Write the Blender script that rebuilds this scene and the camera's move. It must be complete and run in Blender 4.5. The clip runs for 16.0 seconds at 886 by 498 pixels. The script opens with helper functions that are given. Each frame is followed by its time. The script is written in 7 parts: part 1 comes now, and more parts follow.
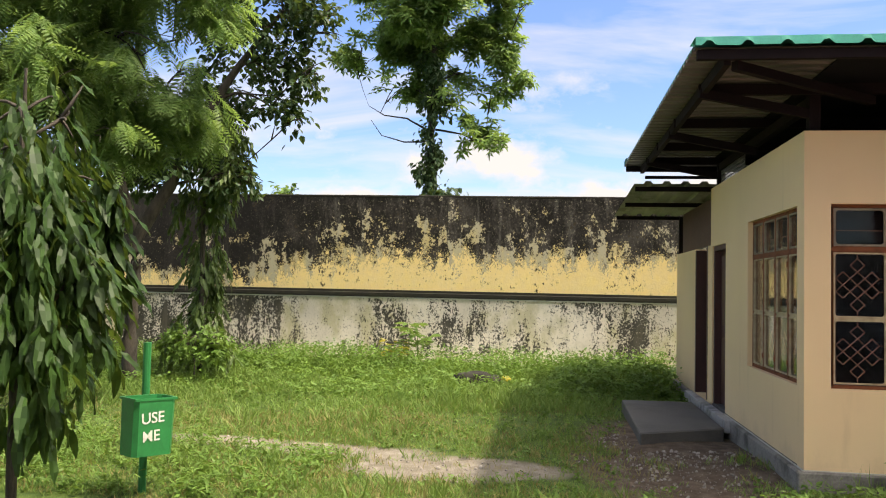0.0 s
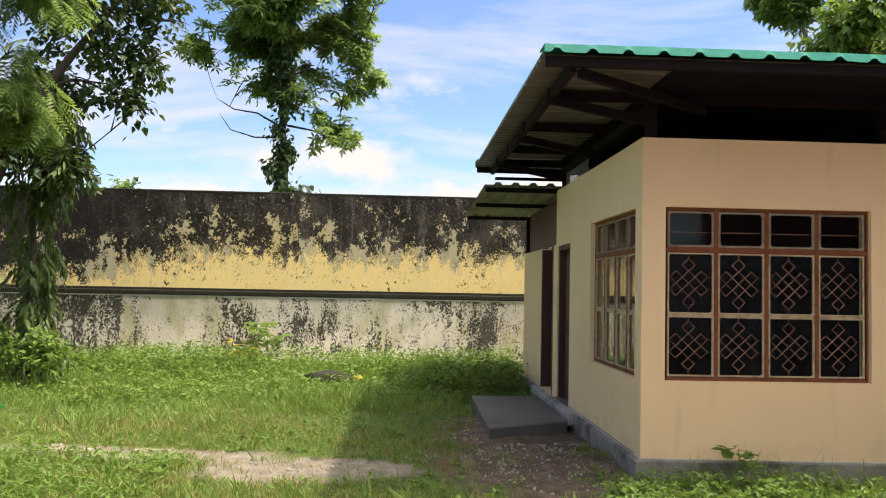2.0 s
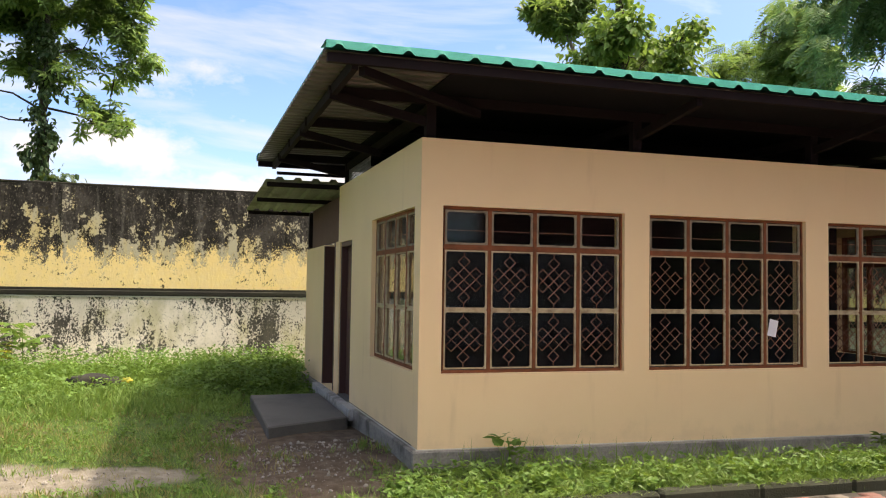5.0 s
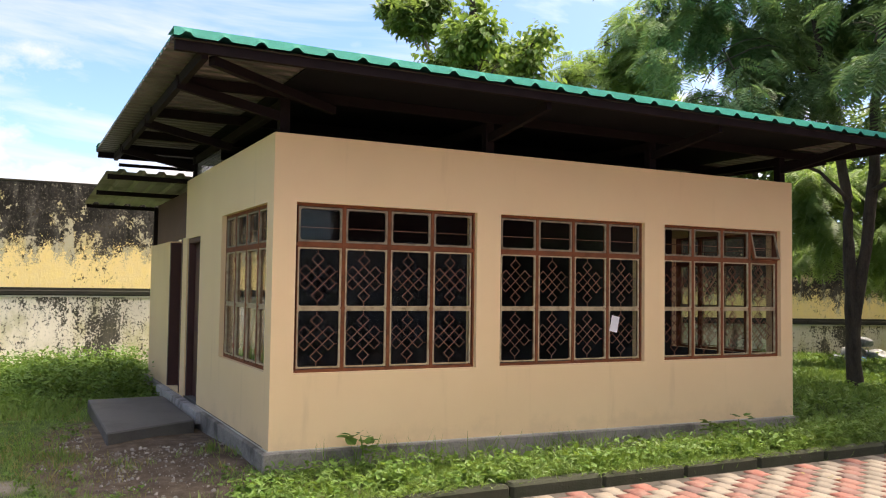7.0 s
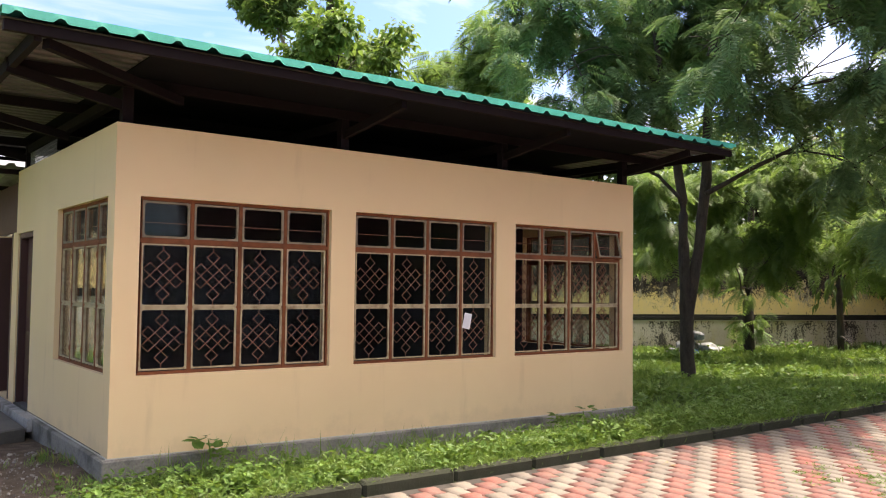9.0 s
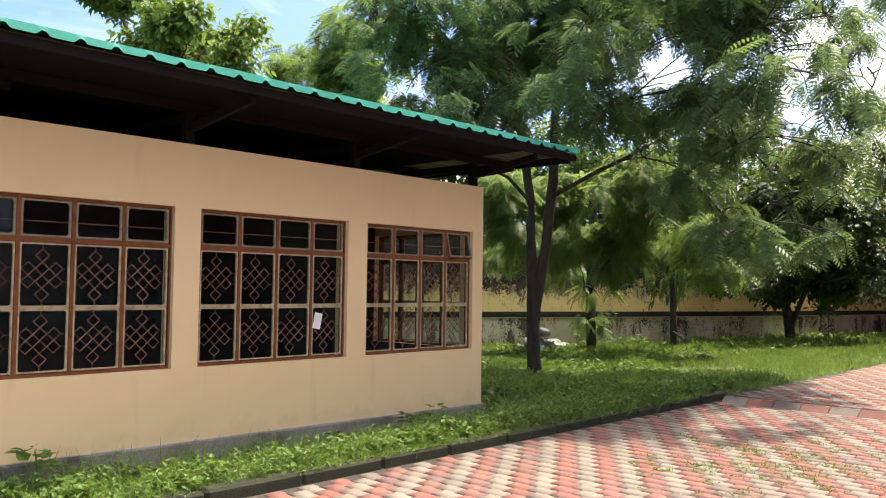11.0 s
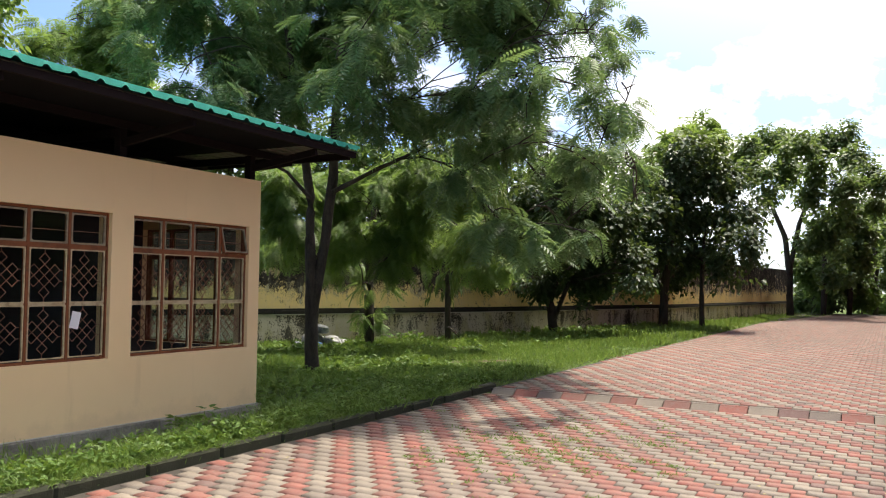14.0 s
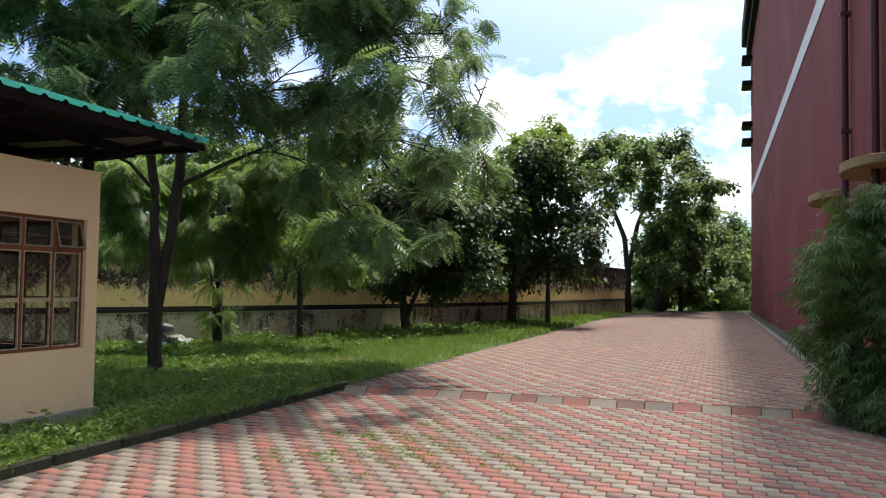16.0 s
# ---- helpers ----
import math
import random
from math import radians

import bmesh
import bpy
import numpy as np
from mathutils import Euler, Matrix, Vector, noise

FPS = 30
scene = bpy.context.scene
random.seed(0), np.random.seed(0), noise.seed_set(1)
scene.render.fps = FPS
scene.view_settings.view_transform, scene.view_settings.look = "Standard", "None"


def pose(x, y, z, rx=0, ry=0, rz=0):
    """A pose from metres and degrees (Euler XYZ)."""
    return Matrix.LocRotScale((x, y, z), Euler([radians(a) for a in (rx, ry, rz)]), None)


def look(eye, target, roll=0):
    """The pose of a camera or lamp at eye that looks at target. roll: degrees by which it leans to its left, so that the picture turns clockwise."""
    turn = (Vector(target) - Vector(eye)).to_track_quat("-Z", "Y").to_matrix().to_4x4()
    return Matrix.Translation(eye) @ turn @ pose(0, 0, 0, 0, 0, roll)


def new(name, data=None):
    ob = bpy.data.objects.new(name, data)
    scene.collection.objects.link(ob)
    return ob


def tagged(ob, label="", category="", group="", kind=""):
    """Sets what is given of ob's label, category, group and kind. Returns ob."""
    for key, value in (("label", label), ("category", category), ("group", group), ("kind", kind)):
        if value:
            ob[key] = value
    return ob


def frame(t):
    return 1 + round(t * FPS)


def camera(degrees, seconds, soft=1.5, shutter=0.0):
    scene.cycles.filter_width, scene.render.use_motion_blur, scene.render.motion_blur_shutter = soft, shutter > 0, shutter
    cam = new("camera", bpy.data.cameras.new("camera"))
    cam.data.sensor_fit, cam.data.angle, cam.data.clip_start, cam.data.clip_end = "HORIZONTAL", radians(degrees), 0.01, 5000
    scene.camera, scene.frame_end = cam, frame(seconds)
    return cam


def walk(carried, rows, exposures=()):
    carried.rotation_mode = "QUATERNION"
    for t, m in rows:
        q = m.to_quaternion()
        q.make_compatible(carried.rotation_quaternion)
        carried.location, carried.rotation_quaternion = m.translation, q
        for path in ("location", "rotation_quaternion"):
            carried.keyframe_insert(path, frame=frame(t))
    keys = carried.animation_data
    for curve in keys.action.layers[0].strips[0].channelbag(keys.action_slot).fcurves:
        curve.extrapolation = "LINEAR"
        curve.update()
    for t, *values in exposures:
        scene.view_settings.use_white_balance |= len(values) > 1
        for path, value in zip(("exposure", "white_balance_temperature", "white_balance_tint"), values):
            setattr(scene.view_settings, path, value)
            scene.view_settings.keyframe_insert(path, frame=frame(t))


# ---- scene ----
cam = camera(55.7, 16.0, soft=1.1)

PATH = [
    (0, (-2.044, -7.167, 1.61), (-2.302, -5.186, 1.7), 1.2),
    (0.5, (-2.061, -7.142, 1.597), (-2.227, -5.151, 1.69), 1.2),
    (1, (-2.063, -7.14, 1.6), (-2.14, -5.144, 1.694), 1.1),
    (1.5, (-2.061, -7.141, 1.603), (-2.053, -5.143, 1.697), 1.1),
    (2, (-2.059, -7.152, 1.607), (-1.965, -5.157, 1.701), 1.1),
    (2.5, (-2.047, -7.154, 1.606), (-1.869, -5.164, 1.702), 1.0),
    (3, (-2.032, -7.147, 1.608), (-1.77, -5.167, 1.703), 0.9),
    (3.5, (-2.022, -7.15, 1.608), (-1.678, -5.182, 1.703), 0.9),
    (4, (-2.017, -7.153, 1.61), (-1.59, -5.201, 1.704), 0.9),
    (6.3, (-2.029, -7.13, 1.617), (-1.22, -5.303, 1.71), 0.8),
    (6.5, (-2.025, -7.128, 1.617), (-1.185, -5.316, 1.71), 0.8),
    (7, (-2.018, -7.122, 1.614), (-1.101, -5.346, 1.707), 0.8),
    (7.5, (-2.008, -7.111, 1.613), (-1.017, -5.376, 1.707), 0.7),
    (8, (-2.005, -7.107, 1.617), (-0.94, -5.417, 1.709), 0.7),
    (8.5, (-1.993, -7.11, 1.615), (-0.857, -5.466, 1.707), 0.7),
    (9, (-1.99, -7.115, 1.616), (-0.785, -5.521, 1.708), 0.7),
    (9.2, (-1.982, -7.125, 1.614), (-0.75, -5.552, 1.709), 0.8),
    (11.5, (-1.943, -7.113, 1.655), (-0.424, -5.815, 1.74), 0.8),
    (12, (-1.934, -7.115, 1.661), (-0.361, -5.883, 1.745), 0.9),
    (12.5, (-1.924, -7.125, 1.663), (-0.3, -5.961, 1.746), 0.9),
    (13, (-1.921, -7.13, 1.652), (-0.248, -6.037, 1.737), 0.9),
    (13.5, (-1.912, -7.115, 1.649), (-0.191, -6.099, 1.735), 0.8),
    (14, (-1.901, -7.102, 1.646), (-0.137, -6.163, 1.734), 0.8),
    (14.5, (-1.904, -7.102, 1.647), (-0.1, -6.242, 1.736), 0.9),
    (15, (-1.903, -7.094, 1.644), (-0.064, -6.314, 1.734), 0.9),
    (15.5, (-1.9, -7.092, 1.645), (-0.028, -6.393, 1.735), 0.9),
    (16, (-1.896, -7.098, 1.642), (0.003, -6.48, 1.73), 0.9),
]
walk(cam, [(t, look(e, g, r)) for t, e, g, r in PATH], [(0, 1.45, 7700, 13), (4, 1.55, 7700, 14), (7, 1.76, 7500, 16), (9, 1.9, 7350, 17), (12.5, 1.66, 7200, 13), (14.5, 1.3, 6900, 11), (16, 1.08, 6600, 9)])

# ---- world, sun, exposure ----
SUN_EL, SUN_AZ = radians(64.0), radians(-9.5)      # azimuth counted from +x towards +y
sun_dir = Vector((math.cos(SUN_EL) * math.cos(SUN_AZ), math.cos(SUN_EL) * math.sin(SUN_AZ), math.sin(SUN_EL)))
sun = new("sun", bpy.data.lights.new("sun", "SUN"))
sun.data.energy, sun.data.angle, sun.data.color = 2.35, radians(2.0), (1.0, 0.95, 0.86)
sun.matrix_world = look(sun_dir * 50, (0, 0, 0))

world = bpy.data.worlds.new("sky_world")
scene.world = world
world.use_nodes = True
wt = world.node_tree
wt.nodes.clear()


def wn(kind, **values):
    n = wt.nodes.new(kind)
    for k, v in values.items():
        n.inputs[k.replace("_", " ")].default_value = v
    return n


w_out, w_bg = wn("ShaderNodeOutputWorld"), wn("ShaderNodeBackground", Strength=0.135)
w_sky = wn("ShaderNodeTexSky")
w_sky.sky_type, w_sky.sun_disc = "NISHITA", False
w_sky.sun_elevation, w_sky.sun_rotation = SUN_EL, math.pi / 2 - SUN_AZ
w_sky.air_density, w_sky.dust_density, w_sky.ozone_density = 1.0, 0.6, 2.0
w_tc = wn("ShaderNodeTexCoord")
w_sep = wn("ShaderNodeSeparateXYZ")
wt.links.new(w_tc.outputs["Generated"], w_sep.inputs[0])


def wmath(op, a, b=None, c=None, clamp=False):
    n = wt.nodes.new("ShaderNodeMath")
    n.operation, n.use_clamp = op, clamp
    for i, v in enumerate((a, b, c)):
        if v is None:
            continue
        if isinstance(v, (int, float)):
            n.inputs[i].default_value = v
        else:
            wt.links.new(v, n.inputs[i])
    return n.outputs[0]


# clouds on a flat layer high above: direction divided by its height
w_h = wmath("ADD", wmath("MAXIMUM", w_sep.outputs["Z"], 0.0), 0.16)
w_cmb = wn("ShaderNodeCombineXYZ")
wt.links.new(wmath("DIVIDE", w_sep.outputs["X"], w_h), w_cmb.inputs[0])
wt.links.new(wmath("DIVIDE", w_sep.outputs["Y"], w_h), w_cmb.inputs[1])
w_n1 = wn("ShaderNodeTexNoise", Scale=0.95, Detail=9.0, Roughness=0.56, Distortion=0.5)
w_n2 = wn("ShaderNodeTexNoise", Scale=7.0, Detail=6.0, Roughness=0.6)
w_map = wn("ShaderNodeMapping")
w_map.inputs["Location"].default_value = (3.1, 1.7, 0.4)
w_map.inputs["Scale"].default_value = (0.9, 1.5, 1.0)
wt.links.new(w_cmb.outputs[0], w_map.inputs[0])
wt.links.new(w_map.outputs[0], w_n1.inputs["Vector"])
w_squash = wn("ShaderNodeMapping")
w_squash.inputs["Scale"].default_value = (1.0, 1.0, 1.6)
wt.links.new(w_tc.outputs["Generated"], w_squash.inputs[0])
wt.links.new(w_squash.outputs[0], w_n2.inputs["Vector"])
# thin high cloud, and heaped cloud low over the horizon
w_low = wmath("SUBTRACT", 1.0, wmath("DIVIDE", wmath("ABSOLUTE", wmath("SUBTRACT", w_sep.outputs["Z"], 0.10)), 0.22), clamp=True)
w_c1 = wmath("MULTIPLY", wmath("SUBTRACT", w_n1.outputs[0], 0.47), 4.5, clamp=True)
w_c2 = wmath("MULTIPLY", wmath("SUBTRACT", wmath("ADD", w_n2.outputs[0], wmath("MULTIPLY", w_low, 0.16)), 0.57), 7.0, clamp=True)
w_c2 = wmath("MULTIPLY", w_c2, wmath("MULTIPLY", w_low, 2.0, clamp=True))
w_cloud = wmath("MAXIMUM", wmath("MULTIPLY", w_c1, 0.85), w_c2)
# haze that brightens towards the sun
w_dot = wn("ShaderNodeVectorMath")
w_dot.operation = "DOT_PRODUCT"
wt.links.new(w_tc.outputs["Generated"], w_dot.inputs[0])
w_dot.inputs[1].default_value = sun_dir
w_sunny = wmath("POWER", wmath("MAXIMUM", w_dot.outputs["Value"], 0.0), 3.6)
w_mix = wn("ShaderNodeMix")
w_mix.data_type = "RGBA"
w_cc = wn("ShaderNodeMix")
w_cc.data_type = "RGBA"
w_cc.inputs[6].default_value = (2.55, 2.65, 2.85, 1)
w_cc.inputs[7].default_value = (27.0, 26.5, 25.5, 1)
wt.links.new(w_sunny, w_cc.inputs[0])
wt.links.new(wmath("ADD", w_cloud, wmath("MULTIPLY", w_sunny, 0.9), clamp=True), w_mix.inputs[0])
w_tone = wn("ShaderNodeMix")
w_tone.data_type, w_tone.blend_type = "RGBA", "MULTIPLY"
w_tone.inputs[0].default_value = 1.0
w_tone.inputs[7].default_value = (0.43, 0.53, 0.72, 1)
wt.links.new(w_sky.outputs[0], w_tone.inputs[6])
wt.links.new(w_tone.outputs[2], w_mix.inputs[6])
wt.links.new(w_cc.outputs[2], w_mix.inputs[7])
wt.links.new(w_mix.outputs[2], w_bg.inputs[0])
wt.links.new(w_bg.outputs[0], w_out.inputs[0])


# ---- materials ----
class Mat:
    """A small builder for procedural materials on world position."""

    def __init__(self, name, rough=0.8, metal=0.0, spec=0.5):
        self.m = bpy.data.materials.new(name)
        self.m.use_nodes = True
        self.t = self.m.node_tree
        self.b = self.t.nodes["Principled BSDF"]
        self.b.inputs["Roughness"].default_value = rough
        self.b.inputs["Metallic"].default_value = metal
        self.b.inputs["Specular IOR Level"].default_value = spec
        self.pos = self.t.nodes.new("ShaderNodeNewGeometry").outputs["Position"]

    def put(self, v, socket):
        if isinstance(v, bpy.types.NodeSocket):
            self.t.links.new(v, socket)
        elif isinstance(v, (tuple, list)) and len(v) == 3 and len(socket.default_value) == 4:
            socket.default_value = (*v, 1)
        else:
            socket.default_value = v

    def math(self, op, a, b=None, clamp=False):
        n = self.t.nodes.new("ShaderNodeMath")
        n.operation, n.use_clamp = op, clamp
        self.put(a, n.inputs[0])
        if b is not None:
            self.put(b, n.inputs[1])
        return n.outputs[0]

    def xyz(self):
        n = self.t.nodes.new("ShaderNodeSeparateXYZ")
        self.t.links.new(self.pos, n.inputs[0])
        return n.outputs

    def noise(self, scale, detail=4.0, rough=0.55, stretch=(1, 1, 1), shift=(0, 0, 0)):
        mp = self.t.nodes.new("ShaderNodeMapping")
        mp.inputs["Scale"].default_value = stretch
        mp.inputs["Location"].default_value = shift
        self.t.links.new(self.pos, mp.inputs[0])
        n = self.t.nodes.new("ShaderNodeTexNoise")
        n.inputs["Scale"].default_value, n.inputs["Detail"].default_value, n.inputs["Roughness"].default_value = scale, detail, rough
        self.t.links.new(mp.outputs[0], n.inputs["Vector"])
        return n.outputs[0]

    def step(self, v, lo, hi):
        n = self.t.nodes.new("ShaderNodeMapRange")
        n.interpolation_type = "SMOOTHSTEP"
        n.inputs["From Min"].default_value, n.inputs["From Max"].default_value = lo, hi
        self.put(v, n.inputs["Value"])
        return n.outputs[0]

    def mix(self, f, a, b):
        n = self.t.nodes.new("ShaderNodeMix")
        n.data_type = "RGBA"
        self.put(f, n.inputs[0]), self.put(a, n.inputs[6]), self.put(b, n.inputs[7])
        return n.outputs[2]

    def bump(self, height, strength=0.3, dist=0.01):
        n = self.t.nodes.new("ShaderNodeBump")
        n.inputs["Strength"].default_value, n.inputs["Distance"].default_value = strength, dist
        self.t.links.new(height, n.inputs["Height"])
        self.t.links.new(n.outputs[0], self.b.inputs["Normal"])

    def done(self, color, rough=None):
        self.put(color, self.b.inputs["Base Color"])
        if rough is not None:
            self.put(rough, self.b.inputs["Roughness"])
        return self.m


def worn(name, base, dark, rough=0.8, metal=0.0, scale=3.0, grain=60.0, amount=0.6, bump=0.15, dist=0.004, stretch=(1, 1, 1), spec=0.4):
    """Base colour with stains at one scale and grain at another."""
    m = Mat(name, rough, metal, spec)
    stain = m.step(m.noise(scale, 6, 0.62, stretch), 0.42, 0.72)
    fine = m.noise(grain, 3, 0.6, stretch)
    c = m.mix(m.math("MULTIPLY", stain, amount), base, dark)
    c = m.mix(m.math("MULTIPLY", m.step(fine, 0.35, 0.75), amount * 0.45), c, dark)
    m.bump(fine, bump, dist)
    return m.done(c, m.math("ADD", rough - 0.08, m.math("MULTIPLY", fine, 0.16)))


def leaf_material(name, a, b, thin=0.35, rough=0.45, spec=0.3):
    """Leaves from colour a to b, leaf by leaf, letting some light through."""
    m = Mat(name, rough, 0.0, spec)
    g = m.t.nodes.new("ShaderNodeNewGeometry")
    big = m.noise(0.9, 3)
    f = m.math("ADD", m.math("MULTIPLY", g.outputs["Random Per Island"], 0.6), m.math("MULTIPLY", big, 0.5), clamp=True)
    c = m.mix(f, a, b)
    m.done(c)
    tr = m.t.nodes.new("ShaderNodeBsdfTranslucent")
    bright = m.mix(0.35, c, (0.32, 0.42, 0.05))
    m.t.links.new(bright, tr.inputs["Color"])
    sh = m.t.nodes.new("ShaderNodeMixShader")
    sh.inputs[0].default_value = thin
    m.t.links.new(m.b.outputs[0], sh.inputs[1])
    m.t.links.new(tr.outputs[0], sh.inputs[2])
    m.t.links.new(sh.outputs[0], m.t.nodes["Material Output"].inputs["Surface"])
    return m.m


def wall_paint():
    m = Mat("cream_wall_paint", 0.62, 0, 0.35)
    broad = m.noise(0.7, 4, 0.6)
    drip = m.noise(5.0, 5, 0.6, (1.0, 1.0, 0.12))
    fine = m.noise(120, 2)
    c = m.mix(m.step(broad, 0.35, 0.7), (0.86, 0.64, 0.365), (0.83, 0.61, 0.345))
    c = m.mix(m.math("MULTIPLY", m.step(drip, 0.58, 0.8), 0.22), c, (0.46, 0.31, 0.18))
    splash = m.math("MULTIPLY", m.step(m.math("SUBTRACT", m.noise(3.0, 6, 0.7), m.math("MULTIPLY", m.xyz()[2], 1.3)), 0.02, 0.35), 0.16)
    c = m.mix(splash, c, (0.33, 0.25, 0.16))
    m.bump(m.math("ADD", fine, m.math("MULTIPLY", m.noise(14, 4), 1.6)), 0.12, 0.004)
    return m.done(c)


def old_wall(name, ledge, mould, white):
    """Lime-washed boundary wall: yellow band, black mould above, grey-white dado with black runs below the ledge; west
    end darkened for mould and tree shade.
    """
    m = Mat(name, 0.92, 0, 0.2)
    z = m.xyz()[2]
    big = m.noise(0.45, 5, 0.6)
    ragged = m.noise(1.7, 12, 0.72, (1, 1, 0.8))
    lumps = m.noise(5.5, 8, 0.7, (1, 1, 0.75), (5, 1, 3))
    run = m.noise(4.5, 7, 0.66, (1, 1, 0.16), (7, 3, 1))
    speck = m.noise(13.0, 6, 0.7, (1, 1, 0.7), (1, 9, 2))
    yellow = m.mix(m.step(lumps, 0.3, 0.7), (0.80, 0.62, 0.265), (0.75, 0.59, 0.30))
    yellow = m.mix(m.math("MULTIPLY", m.step(run, 0.5, 0.72), 0.3), yellow, (0.76, 0.66, 0.40))
    black = m.mix(m.step(ragged, 0.40, 0.68), (0.014, 0.012, 0.010), (0.065, 0.058, 0.05))
    black = m.mix(m.math("MULTIPLY", m.step(run, 0.5, 0.72), 0.5), black, (0.18, 0.165, 0.145))
    black = m.mix(m.math("MULTIPLY", m.step(speck, 0.52, 0.66), 0.7), black, (0.025, 0.022, 0.02))
    # towards the west end: lower, heavier mould, plus tree shade painted into the colour
    west_mould_shade = m.step(m.math("ADD", m.xyz()[0], m.math("MULTIPLY", big, 3.0)), -4.2, -7.4)
    tiny = m.noise(26.0, 5, 0.75, (1, 1, 0.8), (3, 8, 1))
    black = m.mix(m.math("MULTIPLY", m.step(tiny, 0.56, 0.64), 0.55), black, (0.26, 0.235, 0.18))
    black = m.mix(m.math("MULTIPLY", m.step(tiny, 0.46, 0.38), 0.6), black, (0.012, 0.011, 0.01))
    black = m.mix(m.math("MULTIPLY", west_mould_shade, 0.7), black, (0.013, 0.012, 0.011))
    up = m.math("ADD", m.math("SUBTRACT", z, mould), m.math("MULTIPLY", west_mould_shade, 0.5))
    edge = m.math("ADD", m.math("MULTIPLY", up, 0.85), m.math("ADD", m.math("MULTIPLY", m.math("SUBTRACT", ragged, 0.5), 1.05), m.math("MULTIPLY", m.math("ADD", m.math("SUBTRACT", lumps, 0.5), m.math("ADD", m.math("MULTIPLY", m.math("SUBTRACT", tiny, 0.5), 1.7), m.math("MULTIPLY", m.math("SUBTRACT", run, 0.5), 1.0))), 0.9)))
    c = m.mix(m.step(edge, -0.02, 0.04), yellow, black)
    # flaked patches where pale wash still shows through, fewer towards the top
    flake = m.math("SUBTRACT", m.math("ADD", m.math("MULTIPLY", m.noise(2.6, 10, 0.72, (1, 1, 0.9), (4, 4, 8)), 0.7), m.math("MULTIPLY", lumps, 0.3)), m.math("MULTIPLY", up, 0.075))
    c = m.mix(m.math("MULTIPLY", m.math("MULTIPLY", m.step(m.math("ADD", flake, m.math("ADD", m.math("MULTIPLY", m.math("SUBTRACT", tiny, 0.5), 0.3), m.math("MULTIPLY", m.math("SUBTRACT", run, 0.5), 0.22))), 0.50, 0.525), 0.8), m.step(edge, 0.0, 0.06)), c, m.mix(m.step(run, 0.4, 0.6), (0.66, 0.54, 0.27), (0.52, 0.47, 0.33)))
    c = m.mix(m.math("MULTIPLY", m.step(speck, 0.58, 0.61), m.step(ragged, 0.47, 0.56)), c, (0.05, 0.04, 0.025))
    dado = m.mix(m.step(big, 0.35, 0.65), white, tuple(v * 0.78 for v in white))
    dado = m.mix(m.math("MULTIPLY", m.step(m.noise(1.7, 6, 0.6, (1, 1, 0.6), (2, 2, 2)), 0.48, 0.66), 0.6), dado, (0.42, 0.38, 0.17))
    dado = m.mix(m.math("MULTIPLY", m.step(tiny, 0.5, 0.66), 0.35), dado, (0.30, 0.27, 0.20))
    stain = m.math("ADD", m.math("MULTIPLY", m.noise(0.75, 12, 0.75, (1, 1, 0.7), (9, 2, 5)), 0.75), m.math("MULTIPLY", run, 0.35))
    stain = m.math("ADD", stain, m.math("MULTIPLY", west_mould_shade, 0.06))
    dado = m.mix(m.math("MULTIPLY", m.step(m.math("ADD", stain, m.math("MULTIPLY", m.math("SUBTRACT", tiny, 0.5), 0.6)), 0.565, 0.60), 0.92), dado, (0.016, 0.015, 0.013))
    dado = m.mix(m.math("MULTIPLY", m.step(run, 0.5, 0.75), 0.35), dado, (0.22, 0.20, 0.15))
    c = m.mix(m.step(z, ledge - 0.012, ledge), dado, c)
    m.bump(m.math("ADD", ragged, m.math("MULTIPLY", speck, 0.6)), 0.5, 0.025)
    return m.done(c)


def ground_material():
    m = Mat("earth_and_turf", 0.95, 0, 0.15)
    n1, n2, n3 = m.noise(0.6, 6, 0.6), m.noise(6.0, 6, 0.65), m.noise(70, 3, 0.7)
    soil = m.mix(m.step(n2, 0.35, 0.7), (0.12, 0.085, 0.05), (0.20, 0.155, 0.10))
    turf = m.mix(m.step(n2, 0.3, 0.7), (0.04, 0.075, 0.018), (0.085, 0.13, 0.03))
    x, y, _ = m.xyz()

    def spot(cx, cy, rx, ry):
        u, w = m.math("DIVIDE", m.math("SUBTRACT", x, cx), rx), m.math("DIVIDE", m.math("SUBTRACT", y, cy), ry)
        q = m.math("ADD", m.math("MULTIPLY", u, u), m.math("MULTIPLY", w, w))
        return m.step(m.math("ADD", q, m.math("MULTIPLY", m.math("SUBTRACT", n2, 0.5), 1.4)), 1.5, 0.9)

    pale = m.mix(m.step(n2, 0.35, 0.7), (0.165, 0.145, 0.11), (0.26, 0.235, 0.19))
    dark = m.mix(m.step(n2, 0.35, 0.7), (0.085, 0.063, 0.045), (0.17, 0.13, 0.095))
    c = m.mix(m.step(n1, 0.56, 0.68), turf, soil)
    c = m.mix(m.math("MAXIMUM", spot(-4.6, 0.95, 1.3, 0.34), spot(-2.9, 0.4, 1.0, 0.45)), c, pale)
    c = m.mix(spot(-0.8, 1.3, 0.95, 2.1), c, dark)
    c = m.mix(m.math("MULTIPLY", m.step(n3, 0.5, 0.75), 0.4), c, (0.05, 0.045, 0.03))
    m.bump(m.math("ADD", n3, n2), 0.6, 0.03)
    return m.done(c)


